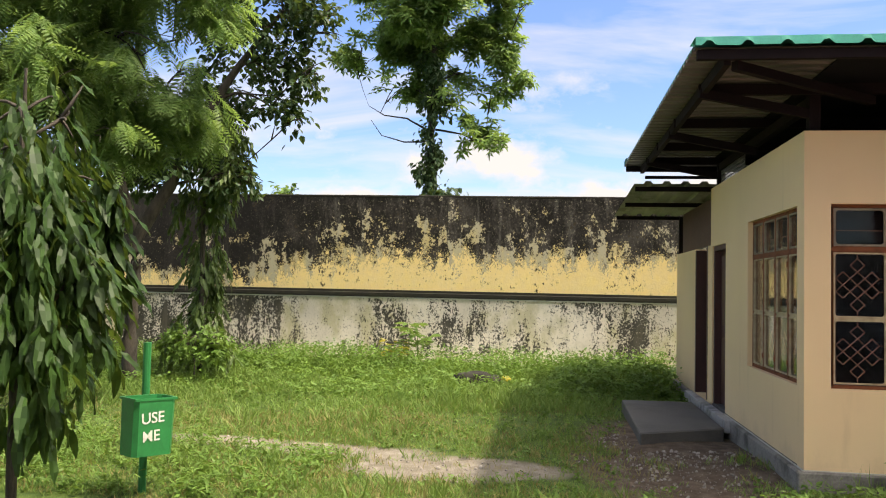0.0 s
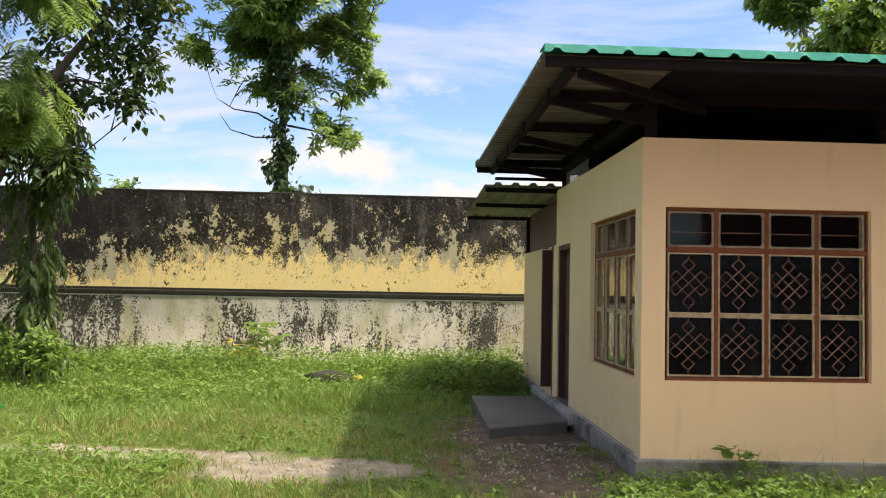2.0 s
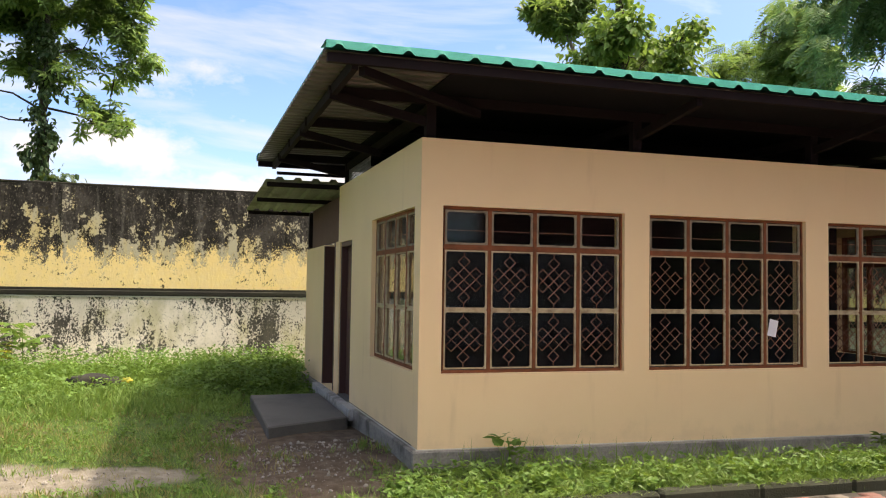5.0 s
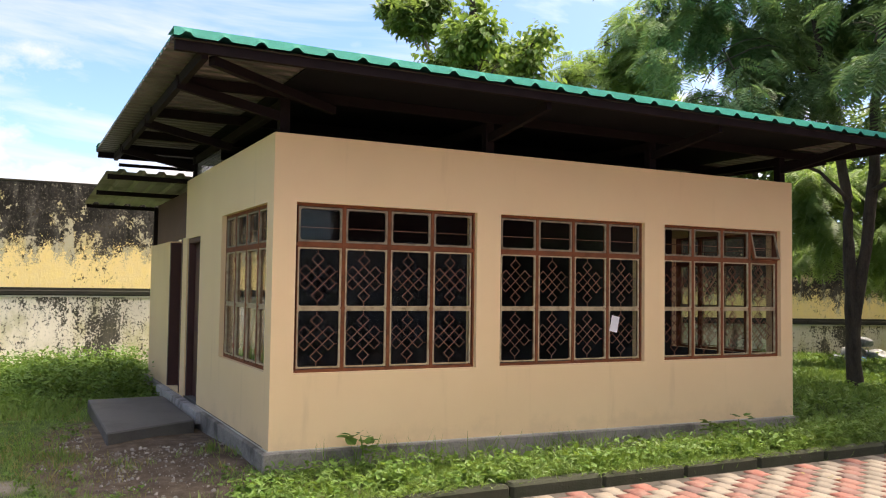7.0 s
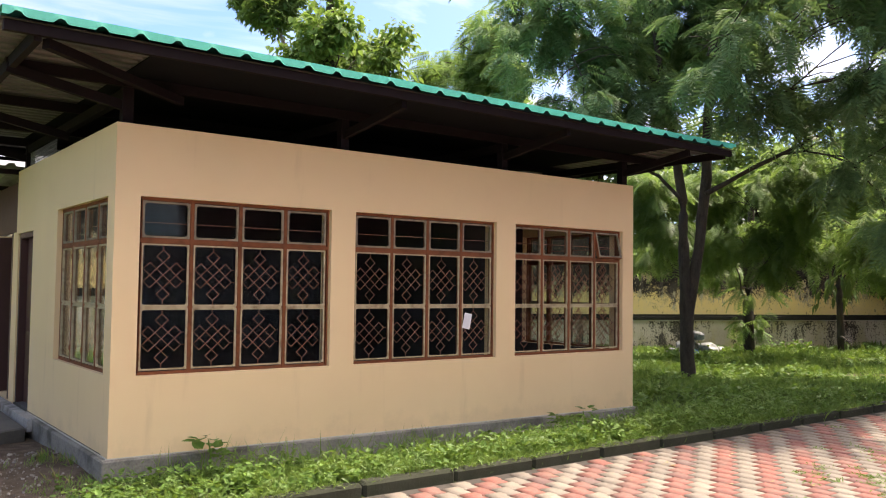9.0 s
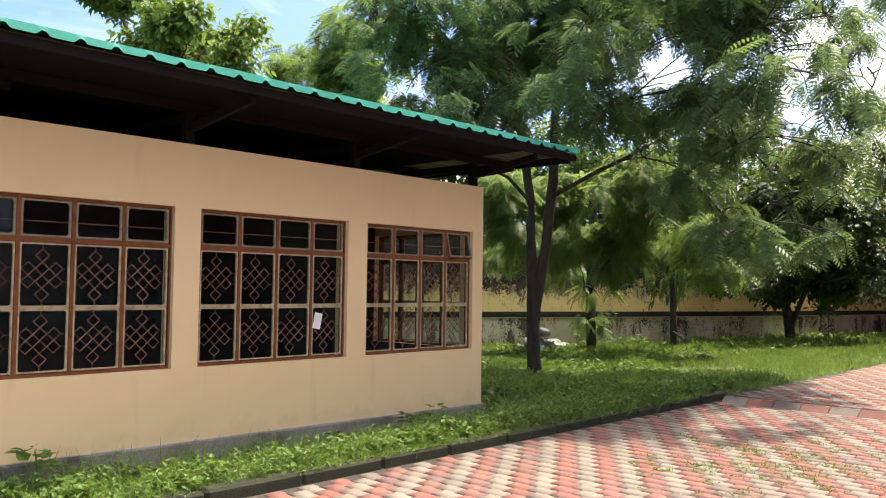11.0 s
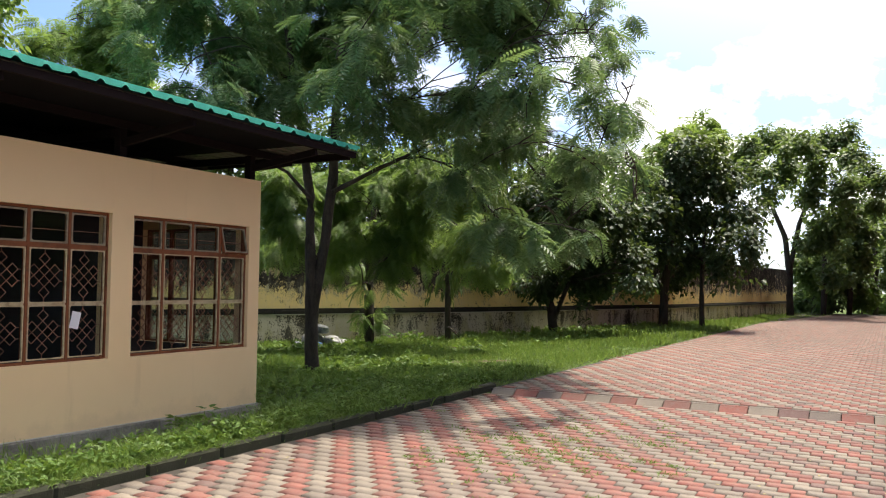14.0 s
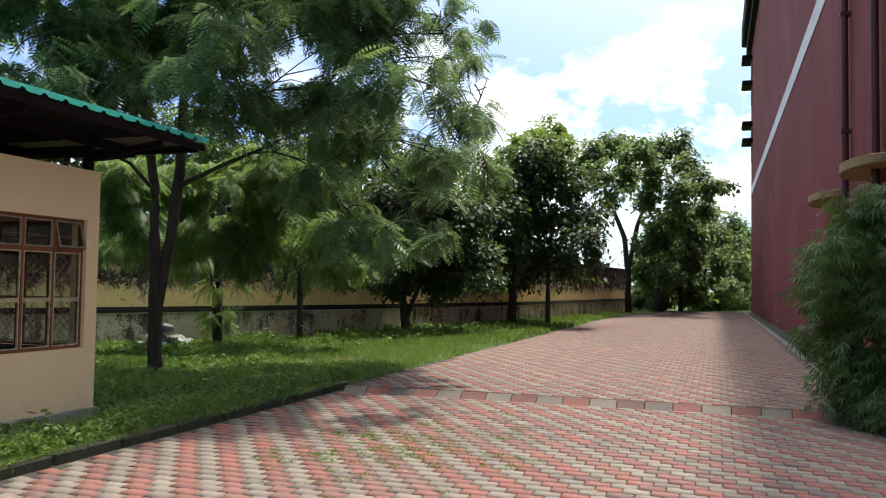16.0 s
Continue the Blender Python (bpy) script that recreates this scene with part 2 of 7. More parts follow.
def paver_material(name, a, b):
    m = Mat(name, 0.82, 0, 0.3)
    info = m.t.nodes.new("ShaderNodeObjectInfo").outputs["Random"]
    g = m.t.nodes.new("ShaderNodeNewGeometry").outputs["Random Per Island"]
    rnd = m.math("FRACT", m.math("ADD", info, g))
    c = m.mix(rnd, a, b)
    c = m.mix(m.math("MULTIPLY", m.step(rnd, 0.9, 0.97), 0.55), c, (0.13, 0.095, 0.09))
    c = m.mix(m.math("MULTIPLY", m.step(m.noise(0.8, 6, 0.65), 0.42, 0.75), 0.65), c, (0.16, 0.13, 0.105))
    c = m.mix(m.math("MULTIPLY", m.step(m.noise(9.0, 6, 0.7), 0.45, 0.7), 0.45), c, (0.20, 0.16, 0.13))
    fine = m.noise(95, 4, 0.75)
    c = m.mix(m.math("MULTIPLY", m.step(fine, 0.48, 0.72), 0.5), c, (0.13, 0.10, 0.085))
    m.bump(fine, 0.5, 0.005)
    return m.done(c)


def red_building_material():
    m = Mat("maroon_masonry_paint", 0.85, 0, 0.12)
    run = m.noise(1.4, 6, 0.65, (1, 1, 0.08))
    c = m.mix(m.step(run, 0.4, 0.75), (0.20, 0.045, 0.048), (0.125, 0.03, 0.034))
    c = m.mix(m.math("MULTIPLY", m.step(m.noise(0.35, 6), 0.45, 0.7), 0.5), c, (0.25, 0.075, 0.075))
    br = m.t.nodes.new("ShaderNodeTexBrick")
    mp = m.t.nodes.new("ShaderNodeMapping")
    mp.inputs["Rotation"].default_value = (radians(90), 0, 0)
    m.t.links.new(m.pos, mp.inputs[0])
    m.t.links.new(mp.outputs[0], br.inputs["Vector"])
    br.inputs["Scale"].default_value, br.inputs["Mortar Size"].default_value = 1.0, 0.012
    br.inputs["Brick Width"].default_value, br.inputs["Row Height"].default_value = 0.42, 0.2
    m.bump(m.math("ADD", br.outputs["Fac"], m.math("MULTIPLY", m.noise(40, 3), 0.5)), 0.35, -0.01)
    return m.done(c)


def glass_material():
    m = Mat("window_glass", 0.03, 0, 0.5)
    t = m.t
    tr, gl = t.nodes.new("ShaderNodeBsdfTransparent"), t.nodes.new("ShaderNodeBsdfGlossy")
    tr.inputs[0].default_value = (0.91, 0.93, 0.92, 1)
    gl.inputs["Roughness"].default_value = 0.04
    lw = t.nodes.new("ShaderNodeLayerWeight")
    lw.inputs[0].default_value = 0.5
    fac = m.math("ADD", m.math("MULTIPLY", m.math("POWER", lw.outputs["Facing"], 4.0), 0.9), 0.013)
    sh = t.nodes.new("ShaderNodeMixShader")
    t.links.new(fac, sh.inputs[0])
    t.links.new(tr.outputs[0], sh.inputs[1])
    t.links.new(gl.outputs[0], sh.inputs[2])
    t.links.new(sh.outputs[0], t.nodes["Material Output"].inputs["Surface"])
    return m.m


M_WALL = wall_paint()
# dark tone that makes the rooms behind the windows look unlit
M_INSIDE = worn("unlit_room_dark", (0.055, 0.055, 0.06), (0.03, 0.03, 0.035), 0.85)
M_PLINTH = worn("grey_cement_plinth", (0.27, 0.255, 0.22), (0.08, 0.075, 0.06), 0.9, scale=2.8, amount=0.95, bump=0.4, dist=0.008)
M_PLINTH_PALE = worn("whitish_cement", (0.42, 0.41, 0.38), (0.14, 0.135, 0.12), 0.9, scale=5, amount=0.9, bump=0.4, dist=0.008)
M_SLAB = worn("damp_cement_slab", (0.125, 0.12, 0.108), (0.05, 0.048, 0.043), 0.7, scale=1.6, bump=0.3)
M_FRAME = worn("red_brown_window_paint", (0.25, 0.085, 0.036), (0.09, 0.04, 0.02), 0.7, scale=9, spec=0.2)
M_PUTTY = worn("old_putty", (0.52, 0.43, 0.27), (0.17, 0.10, 0.055), 0.85, scale=14, spec=0.15)
M_PUTTY_GREY = worn("grey_smeared_putty", (0.30, 0.255, 0.18), (0.10, 0.07, 0.05), 0.85, scale=14, spec=0.15)
# near-black of the eave sheet, standing in for shade under the roof
M_SOFFIT = worn("eave_shade_black", (0.010, 0.010, 0.013), (0.006, 0.006, 0.008), 0.95, scale=2, spec=0.1)
M_GRILLE = worn("red_oxide_steel", (0.34, 0.15, 0.10), (0.22, 0.09, 0.06), 0.55, scale=9)
M_DOOR = worn("dark_maroon_door_paint", (0.075, 0.03, 0.025), (0.04, 0.018, 0.015), 0.5, scale=4, stretch=(1, 1, 0.2))
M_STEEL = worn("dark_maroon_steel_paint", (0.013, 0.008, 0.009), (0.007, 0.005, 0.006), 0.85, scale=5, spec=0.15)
M_SHEET = worn("bare_roof_sheet_underside", (0.13, 0.125, 0.115), (0.06, 0.06, 0.055), 0.55, 0.2, scale=2)
M_GREEN = worn("green_roof_sheet", (0.045, 0.36, 0.28), (0.02, 0.20, 0.155), 0.42, scale=2.2, amount=0.5)
M_GLASS = glass_material()
M_BIN = worn("green_bin_enamel", (0.02, 0.20, 0.06), (0.015, 0.12, 0.04), 0.4, scale=8, amount=0.5)
M_LETTER = worn("white_brush_paint", (0.75, 0.75, 0.70), (0.5, 0.52, 0.48), 0.6, scale=30)
M_PAPER = worn("white_paper", (0.80, 0.80, 0.82), (0.7, 0.7, 0.72), 0.7)
M_OLD = old_wall("mouldy_yellow_limewash", 1.37, 2.15, (0.82, 0.74, 0.63))
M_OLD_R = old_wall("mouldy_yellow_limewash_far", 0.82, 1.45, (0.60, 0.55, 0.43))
M_LEDGE = worn("black_weathered_ledge", (0.014, 0.013, 0.010), (0.035, 0.034, 0.02), 0.95, scale=3, bump=0.5, dist=0.01)
M_KERBSTONE = worn("mossy_kerb_concrete", (0.032, 0.034, 0.02), (0.014, 0.022, 0.007), 0.95, scale=4, bump=0.6, dist=0.012)
M_GROUND = ground_material()
M_BED = worn("sand_bed_of_joints", (0.06, 0.05, 0.04), (0.03, 0.028, 0.022), 0.95, scale=5)
M_PAVE_RED = paver_material("red_paver", (0.285, 0.10, 0.075), (0.185, 0.078, 0.064))
M_PAVE_PALE = paver_material("pale_paver", (0.265, 0.225, 0.175), (0.18, 0.155, 0.125))
M_MAROON = red_building_material()
M_WHITE_BAND = worn("white_band_paint", (0.7, 0.7, 0.7), (0.5, 0.5, 0.5), 0.7)
M_PIPE = worn("maroon_pipe_paint", (0.11, 0.03, 0.03), (0.06, 0.02, 0.02), 0.5)
M_CANOPY = worn("ochre_concrete_canopy", (0.34, 0.24, 0.11), (0.14, 0.11, 0.06), 0.85)
M_BARK = worn("dark_bark", (0.062, 0.052, 0.04), (0.018, 0.016, 0.012), 0.95, scale=11, amount=0.85, stretch=(1, 1, 0.3), bump=0.6, dist=0.02)
M_BARK_PALE = worn("grey_bark", (0.17, 0.15, 0.12), (0.07, 0.06, 0.05), 0.95, scale=6, stretch=(1, 1, 0.3), bump=0.5, dist=0.02)
M_LEAF_FEATHER = leaf_material("feathery_green_leaves", (0.055, 0.14, 0.065), (0.165, 0.27, 0.125), 0.45, 0.45)
M_LEAF_DARK = leaf_material("dark_glossy_leaves", (0.015, 0.042, 0.018), (0.042, 0.082, 0.033), 0.25, 0.5, 0.3)
M_LEAF_FRESH = leaf_material("fresh_green_leaves", (0.085, 0.17, 0.04), (0.16, 0.25, 0.065), 0.45)
M_LEAF_DROOP = leaf_material("drooping_lance_leaves", (0.007, 0.022, 0.007), (0.038, 0.088, 0.016), 0.25, 0.5, 0.22)
M_LEAF_BAMBOO = leaf_material("bamboo_leaves", (0.025, 0.065, 0.018), (0.10, 0.17, 0.05), 0.3, 0.5, 0.2)
M_LEAF_OLIVE = leaf_material("far_foliage", (0.065, 0.125, 0.05), (0.135, 0.20, 0.08), 0.45)
M_LEAF_FEATHER2 = leaf_material("bright_feathery_leaves", (0.085, 0.18, 0.05), (0.185, 0.285, 0.09), 0.5)
M_LEAF_DROOP2 = leaf_material("vine_like_leaves", (0.04, 0.085, 0.025), (0.10, 0.15, 0.04), 0.3)
M_LEAF_DARK2 = leaf_material("mid_green_leaves", (0.055, 0.12, 0.04), (0.12, 0.20, 0.06), 0.45)
M_BAMBOO = worn("green_bamboo_cane", (0.10, 0.14, 0.04), (0.05, 0.07, 0.02), 0.5)
M_GRASS = leaf_material("grass_blades", (0.09, 0.185, 0.035), (0.21, 0.30, 0.08), 0.35, 0.6)
M_GRASS_DRY = leaf_material("dry_grass_blades", (0.20, 0.18, 0.06), (0.30, 0.25, 0.11), 0.25, 0.7)
M_WEED = leaf_material("weed_leaves", (0.06, 0.14, 0.026), (0.145, 0.245, 0.045), 0.35, 0.55)
M_YELLOW_LEAF = leaf_material("yellowing_leaves", (0.35, 0.30, 0.03), (0.45, 0.40, 0.06), 0.3)
M_DRY_LEAF = leaf_material("fallen_dry_leaves", (0.20, 0.13, 0.05), (0.42, 0.36, 0.14), 0.2)
M_GRAVEL = worn("pale_gravel", (0.34, 0.31, 0.27), (0.09, 0.075, 0.06), 0.9, scale=14, amount=0.9)
M_PALE_LINE = worn("pale_render_line", (0.55, 0.53, 0.47), (0.3, 0.28, 0.22), 0.9)
M_BAG = worn("dirty_plastic_sacks", (0.30, 0.31, 0.31), (0.07, 0.075, 0.07), 0.45, scale=7, amount=0.95)
M_LIGHTBLUE = worn("pale_blue_plaster", (0.42, 0.50, 0.54), (0.3, 0.36, 0.40), 0.8)
M_WIRE = worn("galvanised_wire", (0.35, 0.35, 0.36), (0.2, 0.2, 0.2), 0.5, 0.6)
M_SHEET_OLD = worn("stained_canopy_sheet", (0.30, 0.30, 0.29), (0.10, 0.095, 0.085), 0.7, 0.0, scale=1.6, amount=0.9)
M_BLUE = worn("blue_plastic", (0.05, 0.20, 0.55), (0.03, 0.12, 0.35), 0.4)


# ---- building blocks ----
def link(name, mesh, material, parent=None, label=""):
    ob = new(name, mesh)
    if material:
        mesh.materials.append(material)
    if parent:
        ob.parent = parent
    if label:
        ob["label"] = label
    return ob


def part(name, bm, material, parent=None, label="", smooth=False):
    """One bmesh becomes one mesh object under its thing."""
    mesh = bpy.data.meshes.new(name)
    bm.normal_update()
    bm.to_mesh(mesh)
    bm.free()
    if smooth:
        mesh.shade_smooth()
    return link(name, mesh, material, parent, label)


def thing(name, label, category, group="", kind=""):
    return tagged(new(name), label, category, group, kind)


def box(bm, x0, x1, y0, y1, z0, z1, bevel=0.0):
    x0, x1, y0, y1, z0, z1 = min(x0, x1), max(x0, x1), min(y0, y1), max(y0, y1), min(z0, z1), max(z0, z1)
    made = bmesh.ops.create_cube(bm, size=1.0, matrix=Matrix.Translation(((x0 + x1) / 2, (y0 + y1) / 2, (z0 + z1) / 2)) @ Matrix.Diagonal((x1 - x0, y1 - y0, z1 - z0, 1)))
    if bevel:
        edges = {e for v in made["verts"] for e in v.link_edges}
        bmesh.ops.bevel(bm, geom=list(edges), offset=bevel, segments=1, affect="EDGES")
    return bm


def boxed(name, dims, material, parent=None, label="", bevel=0.0):
    return part(name, box(bmesh.new(), *dims, bevel=bevel), material, parent, label)


def bar(bm, a, b, w, h=None):
    """A square bar from a to b."""
    a, b, h = Vector(a), Vector(b), h or w
    d = (b - a)
    m = Matrix.Translation((a + b) / 2) @ d.to_track_quat("Z", "Y").to_matrix().to_4x4() @ Matrix.Diagonal((w, h, d.length, 1))
    bmesh.ops.create_cube(bm, size=1.0, matrix=m)
    return bm


def tube(bm, pts, radii, sides=8):
    """A tapered tube through points."""
    rings = []
    pts = [Vector(p) for p in pts]
    for i, p in enumerate(pts):
        d = (pts[min(i + 1, len(pts) - 1)] - pts[max(i - 1, 0)]).normalized()
        q = d.to_track_quat("Z", "Y").to_matrix()
        rings.append([bm.verts.new(p + q @ Vector((math.cos(k * math.tau / sides), math.sin(k * math.tau / sides), 0)) * radii[i]) for k in range(sides)])
    for r, s in zip(rings, rings[1:]):
        for k in range(sides):
            bm.faces.new((r[k], r[(k + 1) % sides], s[(k + 1) % sides], s[k]))
    bm.faces.new(rings[-1])
    bm.faces.new(rings[0][::-1])
    return bm


def array_mesh(name, verts, faces):
    """A mesh from numpy arrays: verts (n,3), faces (m,k)."""
    mesh = bpy.data.meshes.new(name)
    k = faces.shape[1]
    mesh.vertices.add(len(verts))
    mesh.vertices.foreach_set("co", np.ascontiguousarray(verts, dtype=np.float32).ravel())
    mesh.loops.add(faces.size)
    mesh.loops.foreach_set("vertex_index", np.ascontiguousarray(faces, dtype=np.int32).ravel())
    mesh.polygons.add(len(faces))
    mesh.polygons.foreach_set("loop_start", np.arange(0, faces.size, k, dtype=np.int32))
    mesh.polygons.foreach_set("loop_total", np.full(len(faces), k, dtype=np.int32))
    mesh.update(calc_edges=True)
    return mesh


def scatter(template, faces, places, frames, sizes):
    """Copies a small template to every place, with a 3x3 frame and a size each, as one big vertex and face array."""
    v = np.einsum("nij,vj->nvi", frames, template) * sizes[:, None, None] + places[:, None, :]
    n, k = len(places), len(template)
    f = faces[None] + (np.arange(n) * k)[:, None, None]
    return v.reshape(-1, 3), f.reshape(-1, faces.shape[1])


def frames_from(direction, rng, roll=0.6):
    """Frames whose y axis follows direction, turned a little about it."""
    d = direction / np.linalg.norm(direction, axis=1, keepdims=True)
    up = np.tile((0.0, 0.0, 1.0), (len(d), 1)) + rng.normal(0, roll, d.shape) * 0.6
    x = np.cross(d, up)
    x /= np.linalg.norm(x, axis=1, keepdims=True) + 1e-9
    return np.stack([x, d, np.cross(x, d)], axis=2)


# ---- the large structure ----
def ground_height(x, y):
    """Gentle unevenness; a low verge behind the kerb in front of the house."""
    h = 0.03 * np.sin(x * 0.9 + 1.0) * np.cos(y * 0.7) + 0.02 * np.sin(x * 2.3 + y * 1.7)
    verge = np.clip((y + 1.62) / 0.1, 0, 1) * np.clip((x - 0.0) / 1.2, 0, 1) * np.clip((60 - x) / 20, 0, 1)
    h = h * np.clip((y + 1.4) / 1.0, 0, 1) + 0.05 * verge * np.clip((6.0 - y) / 5, 0, 1)
    dip = np.clip((y + 1.05) / 0.6, 0, 1) * np.clip((0.3 - y) / 0.3, 0, 1) * np.clip(x / 1.5, 0, 1) * np.clip((7.6 - x) / 0.9, 0, 1)
    h = h - 0.10 * dip
    paved = np.clip((-1.45 - y) / 0.1, 0, 1)
    h = h - 0.07 * paved
    return h


def axis_steps(lo, hi, near0, near1, fine, coarse):
    a = np.concatenate([np.arange(lo, near0, coarse), np.arange(near0, near1, fine), np.arange(near1, hi + coarse, coarse)])
    return a


gx, gy = axis_steps(-900, 900, -18, 40, 0.3, 40.0), axis_steps(-900, 900, -4, 20, 0.2, 40.0)
GX, GY = np.meshgrid(gx, gy, indexing="ij")
GZ = ground_height(GX, GY)
gi = np.arange(GX.size).reshape(GX.shape)
gf = np.stack([gi[:-1, :-1], gi[1:, :-1], gi[1:, 1:], gi[:-1, 1:]], -1).reshape(-1, 4)
ground = link("ground", array_mesh("ground", np.stack([GX, GY, GZ], -1).reshape(-1, 3), gf), M_GROUND)
tagged(ground, "uneven earth ground with patchy turf", "ground", kind="structure")

# house: main block 6.45 x 4.06 m, walls 0.2 m
LX, LY, ZB, ZT, TH = 6.45, 4.06, 0.2, 2.955, 0.2
WIN_Z0, WIN_Z1 = 0.85, 2.355
FRONT_WINDOWS = ((0.208, 2.035), (2.305, 4.142), (4.424, 6.25))
SIDE_WINDOW = (0.205, 1.99)
EAST_WINDOW = (0.22, 1.87)
WALL_FOOT = 0.10
house = thing("house", "cream-painted single-storey house with red-brown windows and a flat sheet roof", "house")


def wall_run(name, along, start, end, openings, at, inside, z0, z1, material=M_WALL):
    """A wall from start to end along 'x' or 'y', at..at+inside thick, with openings (a, b, zlo, zhi) cut through."""
    bm = bmesh.new()
    cuts = sorted(openings)
    spans, last = [], start
    for a, b, lo, hi in cuts:
        spans.append((last, a, z0, z1))
        if lo > z0:
            spans.append((a, b, z0, lo))
        if hi < z1:
            spans.append((a, b, hi, z1))
        last = b
    spans.append((last, end, z0, z1))
    xs = sorted({v for s in spans for v in s[:2]})
    zs = sorted({v for s in spans for v in s[2:]})
    solid = [[any(s[0] <= (x0 + x1) / 2 <= s[1] and s[2] <= (a + b) / 2 <= s[3] for s in spans) for a, b in zip(zs, zs[1:])] for x0, x1 in zip(xs, xs[1:])]
    grid = {}

    def vert(i, k, side):
        key = (i, k, side)
        if key not in grid:
            d = at + (inside if side else 0)
            grid[key] = bm.verts.new((xs[i], d, zs[k]) if along == "x" else (d, xs[i], zs[k]))
        return grid[key]

    ni, nk = len(xs) - 1, len(zs) - 1
    for i in range(ni):
        for k in range(nk):
            if not solid[i][k]:
                continue
            for side in (0, 1):
                bm.faces.new([vert(i, k, side), vert(i + 1, k, side), vert(i + 1, k + 1, side), vert(i, k + 1, side)])
            for di, dk, e in ((-1, 0, ((i, k), (i, k + 1))), (1, 0, ((i + 1, k), (i + 1, k + 1))), (0, -1, ((i, k), (i + 1, k))), (0, 1, ((i, k + 1), (i + 1, k + 1)))):
                j, l = i + di, k + dk
                if not (0 <= j < ni and 0 <= l < nk and solid[j][l]):
                    (a, b), (c, d) = e
                    bm.faces.new([vert(a, b, 0), vert(c, d, 0), vert(c, d, 1), vert(a, b, 1)])
    bmesh.ops.recalc_face_normals(bm, faces=bm.faces)
    return part(name, bm, material, house)


wall_run("wall_front", "x", 0, LX, [(a, b, WIN_Z0, WIN_Z1) for a, b in FRONT_WINDOWS], 0, TH, WALL_FOOT, ZT)
wall_run("wall_west", "y", TH, LY, [(*SIDE_WINDOW, WIN_Z0, WIN_Z1), (3.12, 3.95, ZB, 2.2)], 0, TH, ZB, ZT)
wall_run("wall_east", "y", TH, LY, [(*EAST_WINDOW, WIN_Z0, WIN_Z1)], LX, -TH, WALL_FOOT, ZT)
wall_run("wall_back", "x", TH, LX - TH, [(4.4, 6.1, WIN_Z0, WIN_Z1)], LY, -TH, ZB, ZT)
boxed("floor", (0.02, LX - 0.02, 0.02, LY - 0.02, 0.0, ZB + 0.005), M_SLAB, house)
# Added ceiling and dark panels keep light out; the unlit room is coloured in.
boxed("light_block_ceiling", (TH, LX - TH, TH, LY - TH, ZT - 0.12, ZT - 0.08), M_INSIDE, house)
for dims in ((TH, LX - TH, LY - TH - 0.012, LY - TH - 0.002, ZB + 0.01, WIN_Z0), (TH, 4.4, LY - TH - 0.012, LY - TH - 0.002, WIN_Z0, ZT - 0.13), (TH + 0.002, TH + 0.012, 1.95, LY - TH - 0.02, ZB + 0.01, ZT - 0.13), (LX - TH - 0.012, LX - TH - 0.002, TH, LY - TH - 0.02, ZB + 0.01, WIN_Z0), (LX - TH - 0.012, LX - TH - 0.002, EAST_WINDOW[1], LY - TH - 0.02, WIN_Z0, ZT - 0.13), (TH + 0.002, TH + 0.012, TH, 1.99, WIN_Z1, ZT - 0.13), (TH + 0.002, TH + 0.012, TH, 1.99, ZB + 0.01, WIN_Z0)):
    boxed("room_dark_panel", dims, M_INSIDE, house, "added dark panel that makes the room look unlit")
boxed("room_dark_floor", (TH, LX - TH, TH, LY - TH - 0.02, ZB + 0.006, ZB + 0.011), M_INSIDE, house)
# added divider in the same dark tone, keeps the first rooms unlit
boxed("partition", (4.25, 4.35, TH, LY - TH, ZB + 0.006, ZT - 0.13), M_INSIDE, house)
# plinth, slightly proud of the walls, in four runs
def plinth_top(x):
    """The cement plinth sinks a little towards the far end of the front."""
    return 0.186 - 0.056 * min(max(x / LX, 0.0), 1.0)


for x0, x1, y0, y1 in ((-0.06, LX + 0.06, -0.06, -0.002), (-0.06, -0.002, -0.002, 7.0), (LX + 0.002, LX + 0.06, -0.002, LY)):
    bm = box(bmesh.new(), x0, x1, y0, y1, -0.25, 0.0, 0.012)
    long_axis = 0 if x1 - x0 > y1 - y0 else 1
    bmesh.ops.subdivide_edges(bm, edges=[e for e in bm.edges if abs(e.verts[0].co[long_axis] - e.verts[1].co[long_axis]) > 1.0], cuts=40)
    for v in bm.verts:
        wob = Vector((noise.noise(v.co * 2.3), noise.noise(v.co * 2.3 + Vector((9, 0, 0))), noise.noise(v.co * 3.1)))
        v.co += Vector((wob.x * 0.006, wob.y * 0.006, 0))
        if v.co.z > -0.1:
            v.co.z += plinth_top(v.co.x) + 0.004 * wob.z
    part("plinth", bm, M_PLINTH, house, "rough grey cement plinth")
for x0, x1, y0, y1 in ((-0.02, LX, -0.016, -0.003), (-0.016, -0.003, 0.0, 3.1)):
    bm = box(bmesh.new(), x0, x1, y0, y1, 0.0, 0.008)
    for v in bm.verts:
        v.co.z += plinth_top(v.co.x)
    part("plinth_edge", bm, M_PALE_LINE, house, "pale cement smear at the foot of the wall")
bm = box(bmesh.new(), -0.115, -0.004, 2.55, 5.4, 0.05, 0.188, 0.006)
part("threshold", bm, M_PLINTH_PALE, house, "whitish cement threshold before the doors")


def flat_frame(bm, a, b, z0, z1, w, d0, d1):
    """A rectangular frame in the local x-z plane."""
    box(bm, a, a + w, d0, d1, z0, z1)
    box(bm, b - w, b, d0, d1, z0, z1)
    box(bm, a + w, b - w, d0, d1, z0, z0 + w)
    box(bm, a + w, b - w, d0, d1, z1 - w, z1)


